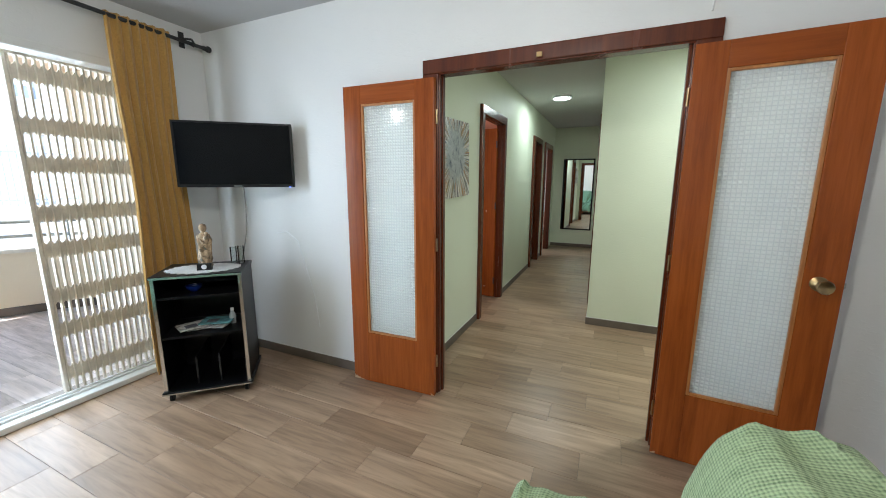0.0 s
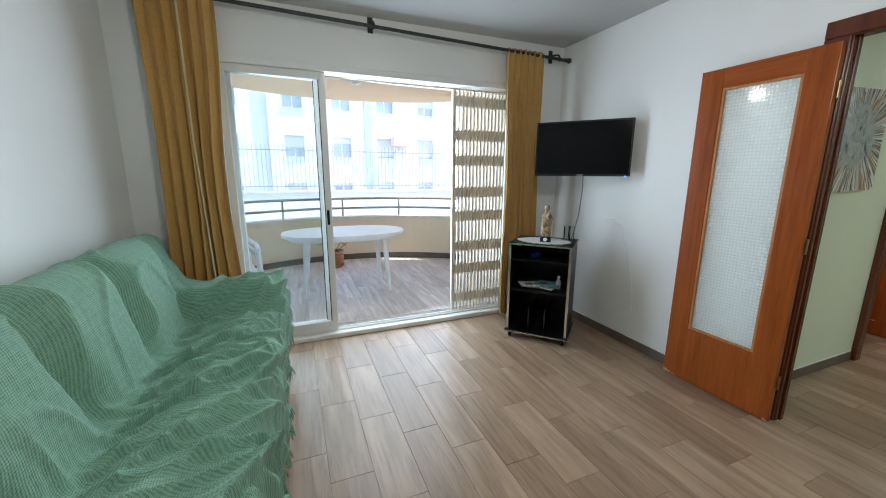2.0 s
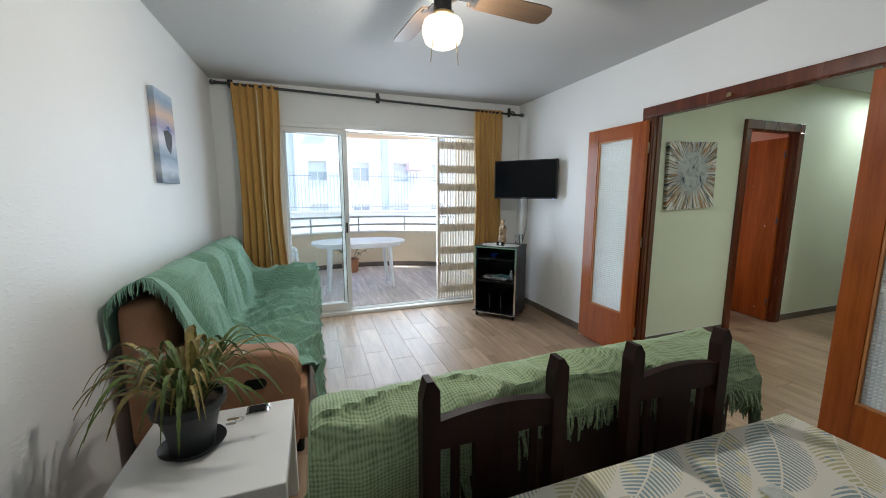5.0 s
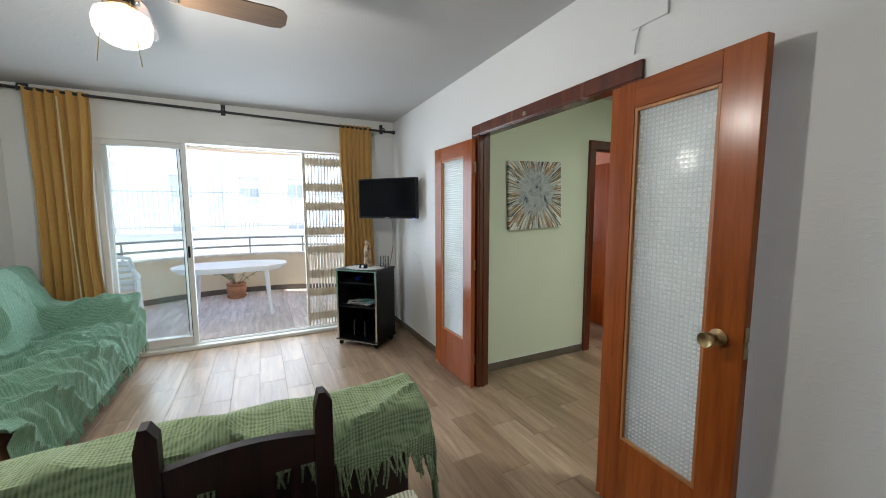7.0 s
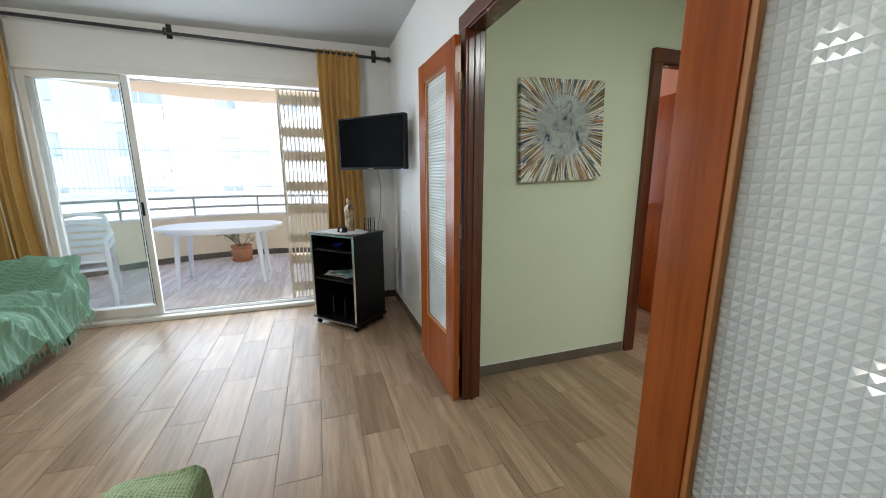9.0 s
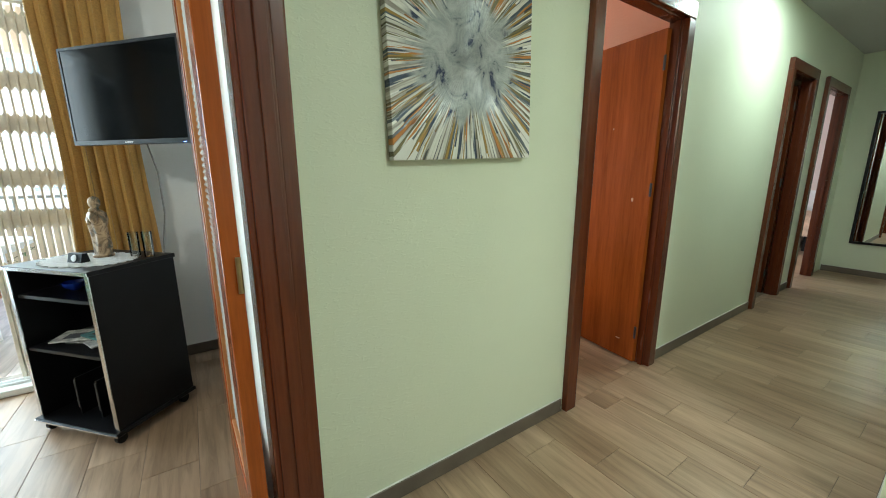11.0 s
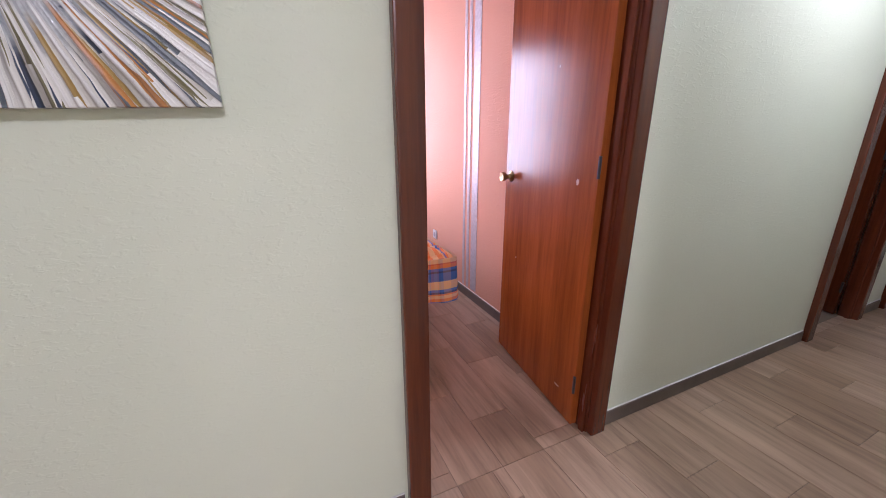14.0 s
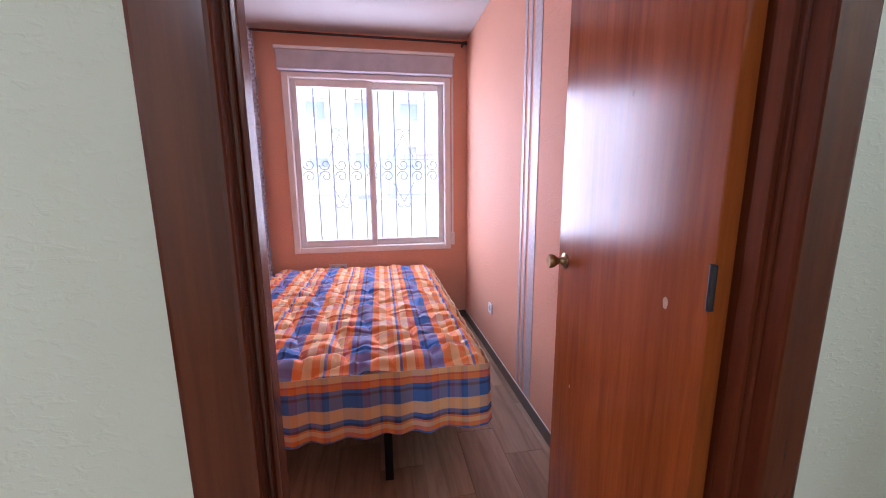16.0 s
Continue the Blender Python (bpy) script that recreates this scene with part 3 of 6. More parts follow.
part("top_guide", bx((SX - 0.022, WO0 + 0.046, 2.14), (SX + 0.022, WO1 - 0.046, 2.165)), CREAM_STEEL, sh)

# curtain pole and curtains
pole = thing("curtain_pole", "dark iron curtain pole with scroll brackets", "curtain pole")
PA, PB = Vector((-2.95, -1.33, 2.505)), Vector((-2.95, 2.03, 2.425))
part("pole", rod(bmesh.new(), PA, PB, 0.013), IRON, pole)
for p, s in ((PA, -1), (PB, 1)):
    part("finial", ball(rod(bmesh.new(), p, p + Vector((0, 0.03 * s, 0)), 0.017), p + Vector((0, 0.04 * s, 0)), 0.024), IRON, pole, smooth=True)
for f in (0.03, 0.47, 0.975):
    p = PA.lerp(PB, f)
    bm = tube(bmesh.new(), [(XW, p.y, p.z + 0.05), (XW + 0.06, p.y, p.z + 0.045), (-2.945, p.y, p.z + 0.03), (-2.925, p.y, p.z + 0.005), (-2.94, p.y, p.z - 0.022)], 0.008)
    box(bm, (XW, p.y - 0.02, p.z - 0.01), (XW + 0.006, p.y + 0.02, p.z + 0.10))
    part("bracket", bm, IRON, pole)


def curtain(name, label, y0, y1, zt, pleats, gather, z0=0.03, x=-2.95, mat=None, amp=0.045, seed=1.0):
    ob = thing(name, label, "curtain")

    def fn(u, v):
        z = zt + 0.025 + (z0 - zt - 0.025) * v
        spread = 1 - gather * math.sin(math.pi * min(1, v * 1.15)) ** 2
        yc = (y0 + y1) / 2
        y = yc + (u - 0.5) * (y1 - y0) * spread
        ph = 2 * math.pi * pleats * u + 1.1 * noise.noise((u * 3, v * 1.3, seed)) * (0.3 + v)
        a = amp * (0.55 + 0.6 * v) * (0.8 + 0.6 * noise.noise((u * 4, 0.3, seed + 4)))
        dx = a * math.sin(ph) + 0.02 * noise.noise((u * 5, v * 2.5, seed + 9))
        y += 0.35 * a * math.sin(2 * ph + 0.6)
        return (x + dx, y + 0.02 * noise.noise((v * 2.2, u * 2, seed + 2)), z)
    part("cloth", sheet(bmesh.new(), fn, pleats * 14, 46, 0.0025), mat or CURTAIN, ob, smooth=True)
    return ob


ca = curtain("curtain", "mustard yellow curtain hanging in gathered folds", -1.22, -0.79, 2.49, 6, 0.16, 0.02, amp=0.062, seed=1.3)
part("cord", tube(bmesh.new(), [(-2.905, -0.98, 2.45), (-2.90, -0.975, 1.6), (-2.885, -0.95, 0.9), (-2.89, -0.93, 0.12)], 0.006, 6), plain("cream_cord", (0.62, 0.52, 0.33), 0.8), ca, "pale hanging pull cord")
curtain("curtain", "mustard yellow curtain gathered beside the shutter", 1.41, 1.79, 2.435, 7, 0.10, 0.03, seed=5.1)

# ---------- glazed double doors ----------
def glass_grid(w, h, x0, z0, y, cell=0.019, deep=0.0045):
    """Pressed glass: a pane whose faces are rows of small pillowed squares."""
    nx, nz = round(w / cell), round(h / cell)
    verts, faces = [], []
    for j in range(nz + 1):
        for i in range(nx + 1):
            verts.append((x0 + w * i / nx, y, z0 + h * j / nz))
    base = len(verts)
    for j in range(nz):
        for i in range(nx):
            verts.append((x0 + w * (i + 0.5) / nx, y - deep, z0 + h * (j + 0.5) / nz))
    for j in range(nz):
        for i in range(nx):
            a, b = j * (nx + 1) + i, j * (nx + 1) + i + 1
            c, d, m = b + nx + 1, a + nx + 1, base + j * nx + i
            faces += [(a, b, m), (b, c, m), (c, d, m), (d, a, m)]
    n = len(verts)
    verts += [(x0, y + 0.002, z0), (x0 + w, y + 0.002, z0), (x0 + w, y + 0.002, z0 + h), (x0, y + 0.002, z0 + h)]
    faces.append((n, n + 3, n + 2, n + 1))
    cells = [(i, j) for j in range(nz + 1) for i in range(nx + 1)] + [(i + 0.5, j + 0.5) for j in range(nz) for i in range(nx)] + [(0.5, 0.5)] * 4
    me = bpy.data.meshes.new("glass_pane")
    me.from_pydata(verts, [], faces)
    uv = me.uv_layers.new(name="cells")
    for loop in me.loops:
        uv.data[loop.index].uv = cells[loop.vertex_index]
    return me


def pressed_glass():
    m, nt, p = nodes_of("pressed_glass")
    tr, gl, m1, m2 = [nt.nodes.new(k) for k in ("ShaderNodeBsdfTranslucent", "ShaderNodeBsdfGlossy", "ShaderNodeMixShader", "ShaderNodeMixShader")]
    gl.inputs["Roughness"].default_value = 0.06
    rf = nt.nodes.new("ShaderNodeBsdfRefraction")
    rf.inputs["Color"].default_value = (0.95, 0.985, 0.98, 1)
    rf.inputs["IOR"].default_value, rf.inputs["Roughness"].default_value = 1.45, 0.03
    fr = nt.nodes.new("ShaderNodeFresnel")
    fr.inputs["IOR"].default_value = 1.5
    dd, m3 = nt.nodes.new("ShaderNodeBsdfDiffuse"), nt.nodes.new("ShaderNodeMixShader")
    # thin grooves between the squares are darker and scatter less
    uvm, sp = nt.nodes.new("ShaderNodeUVMap"), nt.nodes.new("ShaderNodeSeparateXYZ")
    uvm.uv_map = "cells"
    nt.links.new(uvm.outputs[0], sp.inputs[0])
    off = [math_n(nt, "ABSOLUTE", math_n(nt, "SUBTRACT", math_n(nt, "FRACT", sp.outputs[q], 0), 0.5), 0) for q in (0, 1)]
    groove = math_n(nt, "MAXIMUM", off[0], off[1])
    tone = ramp(nt, groove, [(0.0, (0.95, 0.98, 0.97)), (0.36, (0.91, 0.95, 0.94)), (0.48, (0.78, 0.83, 0.82))])
    nt.links.new(tone, dd.inputs["Color"])
    nt.links.new(tone, tr.inputs["Color"])
    m3.inputs[0].default_value = 0.45
    nt.links.new(dd.outputs[0], m3.inputs[1])
    nt.links.new(tr.outputs[0], m3.inputs[2])
    m1.inputs[0].default_value = 0.50
    nt.links.new(rf.outputs[0], m1.inputs[1])
    nt.links.new(m3.outputs[0], m1.inputs[2])
    nt.links.new(math_n(nt, "ADD", fr.outputs[0], 0.02), m2.inputs[0])
    nt.links.new(m1.outputs[0], m2.inputs[1])
    nt.links.new(gl.outputs[0], m2.inputs[2])
    nt.links.new(m2.outputs[0], nt.nodes["Material Output"].inputs["Surface"])
    return m


PRESSED = pressed_glass()
CHIP = plain("bare_wood_chip", (0.55, 0.36, 0.20), 0.7, 0, 0.2, 60)


def glazed_leaf(name, label, at, width, mirrored, knob):
    """Built along +x from the hinge at the origin; the room side is -y."""
    ob = thing(name, label, "door", kind="structure")
    s = -1 if mirrored else 1
    t, h = 0.036, 2.012

    def bar(nm, x0, x1, z0, z1, mat, y0=0.0, y1=t, bev=0.003):
        return part(nm, bx((s * x0, y0, z0), (s * x1, y1, z1), bev, 2), mat, ob)
    bar("stile", 0, 0.125, 0.008, h, DOOR)
    bar("stile", width - 0.128, width, 0.008, h, DOOR)
    bar("rail", 0.125, width - 0.128, h - 0.112, h, DOOR_X)
    bar("rail", 0.125, width - 0.128, 0.008, 0.375, DOOR)
    gx0, gx1, gz0, gz1 = 0.125, width - 0.128, 0.375, h - 0.112
    for a, b, c, d in ((gx0, gx0 + 0.014, gz0, gz1), (gx1 - 0.014, gx1, gz0, gz1), (gx0 + 0.014, gx1 - 0.014, gz0, gz0 + 0.014), (gx0 + 0.014, gx1 - 0.014, gz1 - 0.014, gz1)):
        bar("bead", a, b, c, d, BEAD, 0.004, t - 0.004, 0.003)
    me = glass_grid(gx1 - gx0 - 0.028, gz1 - gz0 - 0.028, min(s * (gx0 + 0.014), s * (gx1 - 0.014)), gz0 + 0.014, t / 2)
    me.materials.append(PRESSED)
    g = new("glass_pane", me)
    g.parent, g.visible_shadow = ob, False
    g["label"] = "pressed glass pane with small squares"
    if knob:
        kx = s * (width - 0.078)
        m = Matrix.Rotation(radians(90), 4, "X")
        prof = [(0.030, 0), (0.031, 0.006), (0.020, 0.012), (0.013, 0.018), (0.012, 0.034), (0.017, 0.042), (0.026, 0.058), (0.029, 0.070), (0.026, 0.078), (0.012, 0.074), (0.0, 0.073)]
        part("knob", lathe(bmesh.new(), prof, (kx, 0.0, 1.005), 24, m), BRASS, ob, "aged brass door knob", True)
        part("latch_plate", bx((s * width, 0.008, 0.95), (s * (width + 0.002), t - 0.008, 1.06)), BRASS, ob)
        part("latch_bolt", bx((s * (width + 0.002), 0.013, 0.99), (s * (width + 0.011), 0.025, 1.015), 0.002), CHROME, ob)
    for x, w_, h_ in ((0.012, 0.012, 0.016), (width - 0.03, 0.028, 0.03), (width - 0.075, 0.016, 0.010)):
        ring = [(s * (x + w_ * q), 0.009 + h_ * g) for q, g in ((-1, 0), (-0.6, 0.5), (-0.2, 0.35), (0.2, 0.8), (0.6, 0.6), (1, 1.0), (1, 0))]
        part("worn_corner", prism(bmesh.new(), ring, -0.0006, 0.0, "y"), CHIP, ob, "pale splintered veneer edge")
    for z in (0.25, 1.03, 1.80):
        part("hinge", rod(bmesh.new(), (-s * 0.006, 0.03, z - 0.04), (-s * 0.006, 0.03, z + 0.04), 0.006), BRASS, ob)
    ob.matrix_world = at
    return ob


glazed_leaf("door_glazed_plain", "mahogany door leaf with pressed glass, folded back against the wall", pose(-0.992, 2.030, 0, 0, 0, 1.6), 0.635, True, False)
glazed_leaf("door_glazed_knob", "mahogany door leaf with pressed glass and brass knob, folded open", pose(0.274, 2.035, 0, 0, 0, -4.2), 0.608, False, True)
strike = thing("door_catch", "small brass catch on the door frame head", "door catch")
part("plate", bx((-0.42, YN - 0.043, 2.055), (-0.39, YN - 0.036, 2.08), 0.002), BRASS, strike)


def flush_leaf(name, label, hinge, angle, width, knob_z=1.045, h=2.03, mat=None):
    """Plain veneered leaf from its hinge along local +x; angle in degrees."""
    ob = thing(name, label, "door", kind="structure")
    part("leaf", bx((0, -0.0175, 0.01), (width, 0.0175, h), 0.002), mat or DOOR, ob)
    for s in (1, -1):
        m = Matrix.Rotation(radians(-90 * s), 4, "X")
        prof = [(0.028, 0), (0.028, 0.005), (0.015, 0.011), (0.011, 0.020), (0.014, 0.030), (0.023, 0.040), (0.0255, 0.052), (0.022, 0.060), (0.0, 0.058)]
        part("knob", lathe(bmesh.new(), prof, (width - 0.062, 0.0175 * s, knob_z), 22, m), BRASS, ob, "aged brass door knob", True)
    for z in (0.22, 1.14, 1.85):
        bm = rod(bmesh.new(), (-0.004, 0.021, z - 0.04), (-0.004, 0.021, z + 0.04), 0.006)
        box(bm, (-0.004, 0.0178, z - 0.04), (0.006, 0.0205, z + 0.04))
        part("hinge", bm, IRON, ob)
    if mat is None:
        for s in (1, -1):
            for x, z, rx_, rz_ in ((0.115, 1.075, 0.008, 0.013), (0.12, 0.135, 0.018, 0.004), (0.30, 1.52, 0.004, 0.006), (width - 0.16, 0.62, 0.003, 0.007)):
                ring = [(x + rx_ * (1 + 0.25 * math.sin(5 * q)) * math.cos(q), z + rz_ * math.sin(q)) for q in [2 * math.pi * j / 12 for j in range(12)]]
                part("scuff", prism(bmesh.new(), ring, s * 0.0174, s * 0.0178, "y"), CHIP, ob, "pale chipped spot")
    ob.matrix_world = pose(*hinge, 0, 0, 0, angle)
    return ob


flush_leaf("door_bedroom", "glossy mahogany veneer bedroom door standing open", (XC - 0.052, D1[1] - 0.020), 172.4, 0.735)
flush_leaf("door_second", "dark veneered door standing open", (XC - 0.078, D2[1] - 0.022), 172.0, 0.60, mat=FRAME_W)
flush_leaf("door_opposite", "closed dark veneered door", (XR + 0.062, DR[0] + 0.003), 90.0, DR[1] - DR[0] - 0.006, mat=FRAME_W)
flush_leaf("door_opposite_far", "closed dark veneered door at the corridor's end", (XR + 0.062, DR2[0] + 0.003), 90.0, DR2[1] - DR2[0] - 0.006, mat=FRAME_W)

# ---------- draped sofas ----------
def lerp_profile(pts, v):
    n = len(pts) - 1
    f = min(v, 0.99999) * n
    i = int(f)
    a, b = pts[max(i - 1, 0)], pts[i]
    c, d = pts[i + 1], pts[min(i + 2, n)]
    t = f - i
    out = []
    for k in range(2):
        out.append(0.5 * (2 * b[k] + (c[k] - a[k]) * t + (2 * a[k] - 5 * b[k] + 4 * c[k] - d[k]) * t * t + (3 * b[k] - a[k] - 3 * c[k] + d[k]) * t ** 3))
    return out


def smooth(a, b, x):
    t = max(0.0, min(1.0, (x - a) / (b - a)))
    return t * t * (3 - 2 * t)


def wrinkle(s, d, seed, amp=0.016):
    """Folds that run across and along a loose cover."""
    w = noise.noise((s * 1.6 + d * 1.2, d * 7.0 - s * 2.0, seed))
    r = 1 - abs(noise.noise((s * 2.3 - d, d * 5.5 + s * 1.7, seed + 7)))
    f = noise.noise((s * 14, d * 14, seed + 3))
    g = 1 - abs(noise.noise((s * 4.5 + d * 2.5, d * 2.4 - s, seed + 20)))
    return amp * (0.8 * w + 0.9 * r ** 3 + 0.75 * g ** 5 - 0.6) + 0.0035 * f


def fringe(bm, pts, n, length, rng, out, fat=1.0):
    """Twisted yarn ends hanging along a hem."""
    for k in range(n):
        f = (k + rng.random()) / n * (len(pts) - 1)
        i = min(int(f), len(pts) - 2)
        p = Vector(pts[i]).lerp(Vector(pts[i + 1]), f - i)
        ln = length * rng.uniform(0.6, 1.15)
        side = (Vector(pts[i + 1]) - Vector(pts[i])).normalized()
        o = Vector(out) * rng.uniform(-0.002, 0.022)
        sw = side * rng.uniform(-0.022, 0.022)
        w = fat * rng.uniform(0.0022, 0.004)
        a, b, c = p, p + o * 0.8 + sw * 0.5 - Vector((0, 0, ln * 0.55)), p + o + sw - Vector((0, 0, ln))
        tube(bm, [a, b, c], w, 4, w * 0.5)


def sofa_long():
    ob = thing("sofa", "three-seat tan sofa draped in a green woven throw", "sofa")
    x0, x1 = -2.78, -0.64
    part("base", bx((x0 + 0.05, YS + 0.06, 0.09), (x1 - 0.02, -0.585, 0.41), 0.03, 3), LEATHER, ob, smooth=True)
    part("backrest", bx((x0 + 0.04, YS + 0.045, 0.20), (x1 + 0.015, -1.20, 0.94), 0.075, 4), LEATHER, ob, smooth=True)
    for i in range(3):
        w = (x1 - x0 - 0.44) / 3
        a = x0 + 0.22 + w * i
        part("back_cushion", bx((a + 0.01, -1.28, 0.42), (a + w - 0.01, -1.205, 0.90), 0.07, 4), LEATHER, ob, smooth=True)
        part("seat_cushion", bx((a + 0.008, -1.12, 0.34), (a + w - 0.008, -0.60, 0.425), 0.05, 3), LEATHER, ob, smooth=True)
    for a, b in ((x0, x0 + 0.21), (x1 - 0.16, x1)):
        bm = bmesh.new()
        out = [(-1.36, 0.07), (-0.65, 0.07), (-0.635, 0.12), (-0.635, 0.46), (-0.62, 0.545), (-0.645, 0.60), (-0.70, 0.62), (-0.98, 0.64), (-1.20, 0.68), (-1.36, 0.70)]
        prism(bm, out, a, b, "x")
        bmesh.ops.bevel(bm, geom=bm.edges[:], offset=0.024, segments=3, profile=0.6, affect="EDGES")
        part("armrest", bm, LEATHER, ob, smooth=True)
    slot = [(-0.832 + 0.03 * math.cos(k) + (0.025 if math.cos(k) > 0 else -0.025), 0.467 + 0.029 * math.sin(k)) for k in [2 * math.pi * j / 28 for j in range(28)]]
    part("hand_slot", prism(bmesh.new(), slot, x1 - 0.002, x1 + 0.004, "x"), BLACK_PL, ob, "black recessed recliner handle")
    for x in (x0 + 0.08, x1 - 0.08):
        for y in (-1.30, -0.64):
            part("foot", rod(bmesh.new(), (x, y, 0), (x, y, 0.09), 0.022, 0.028), BLACK_PL, ob)
    return ob


def throw_long():
    ob = thing("sofa_throw", "green woven cotton throw, rumpled, with a knotted fringe", "throw")
    seat = [(-1.395, 0.74), (-1.395, 0.91), (-1.345, 1.0), (-1.25, 1.02), (-1.165, 0.94), (-1.12, 0.76), (-1.09, 0.60), (-1.045, 0.485), (-0.95, 0.458), (-0.75, 0.462), (-0.60, 0.445), (-0.55, 0.35), (-0.535, 0.14)]
    arm = [(-1.395, 0.74), (-1.395, 0.93), (-1.34, 1.00), (-1.24, 0.98), (-1.16, 0.82), (-1.10, 0.71), (-1.02, 0.675), (-0.92, 0.67), (-0.80, 0.665), (-0.68, 0.66), (-0.565, 0.63), (-0.535, 0.50), (-0.525, 0.17)]
    X0, X1 = -0.615, -2.80

    def fn(u, v):
        x = X0 + (X1 - X0) * u
        a = smooth(-2.50, -2.60, x)
        p, q = lerp_profile(seat, v), lerp_profile(arm, v)
        y, z = p[0] + (q[0] - p[0]) * a, p[1] + (q[1] - p[1]) * a
        back = smooth(0.06, 0.2, v) * (1 - smooth(0.45, 0.62, v))
        e_ = ((x + 2.56) / 0.58 + 0.5) % 1.0 - 0.5
        c = 1 - 0.9 * math.exp(-(e_ / 0.13) ** 2)
        y += back * (1 - a) * 0.10 * (c - 0.7)
        z += back * (1 - a) * 0.045 * (c - 0.7)
        seat_f = smooth(0.52, 0.62, v)
        loose = 0.30 + 0.70 * seat_f
        d = v * 2.1
        w = 0.40 * loose * wrinkle(x, d, 3.3, 0.022)
        # long creases slanting forwards over the seat
        for fb, sd, hgt, k in ((4.2, 2.1, 0.055, 3.4), (8.5, 6.4, 0.034, 3.6), (16.0, 11.9, 0.012, 3.4)):
            n1 = noise.noise((d * 1.1 - x * 0.5 + sd, x * fb + d * 4.5 + 0.5 * math.sin(d * 4 + x * 3), sd))
            w += loose * (0.12 + 0.88 * seat_f) * hgt * max(0.0, 1 - abs(n1) * k) ** 1.4
        # a few slanting pulls across the back
        n2 = noise.noise((x * 2.4 - d * 1.2, d * 2.0 + x * 1.6, 15.0))
        w += (1 - seat_f) * 0.014 * max(0.0, 1 - abs(n2) * 9) ** 1.5
        y += 0.75 * w * (1 if v > 0.15 else 0.2)
        z += w
        z += 0.03 * noise.noise((x * 3.1, 7.7, 0)) * smooth(0.9, 1, v)
        # the near end of the seat stops at the bare arm
        if v > 0.2:
            x = x - smooth(0.36, 0.52, v) * 0.185 * (1 - u) ** 2.2
        return (x, max(y, YS + 0.015), z)
    part("cloth", sheet(bmesh.new(), fn, 300, 230, 0.004), THROW, ob, smooth=True)
    rng = random.Random(4)
    bm = bmesh.new()
    fringe(bm, [fn(i / 60, 1.0) for i in range(61)], 260, 0.07, rng, (0, 1, 0))
    fringe(bm, [fn(0.0, 0.10 + 0.52 * i / 30) for i in range(31)], 130, 0.06, rng, (1, 0, 0))
    tagged(part("fringe", bm, THROW, ob), kind="stuff")
    return ob


sofa_long()
throw_long()


def sofa_short():
    ob = thing("sofa", "dark brown two-seat sofa under a lime green throw", "sofa")
    y0, y1, xf, xb = -0.51, 0.955, -0.20, 0.50
    part("base", bx((xf + 0.02, y0 + 0.03, 0.08), (xb - 0.02, y1 - 0.03, 0.40), 0.03, 3), BROWN_CL, ob, smooth=True)
    part("backrest", bx((0.26, y0 + 0.02, 0.14), (xb, y1 - 0.02, 0.845), 0.05, 4), BROWN_CL, ob, smooth=True)
    for a, b in ((y0, y0 + 0.20), (y1 - 0.20, y1)):
        part("armrest", bx((xf, a, 0.08), (0.30, b, 0.50), 0.06, 4), BROWN_CL, ob, smooth=True)
    for i in range(2):
        w = (y1 - y0 - 0.42) / 2
        a = y0 + 0.21 + w * i
        part("seat_cushion", bx((xf + 0.005, a + 0.006, 0.33), (0.26, a + w - 0.006, 0.42), 0.045, 3), BROWN_CL, ob, smooth=True)
    for x in (xf + 0.08, xb - 0.08):
        for y in (y0 + 0.08, y1 - 0.08):
            part("foot", rod(bmesh.new(), (x, y, 0), (x, y, 0.08), 0.02, 0.026), BLACK_PL, ob)
    return ob


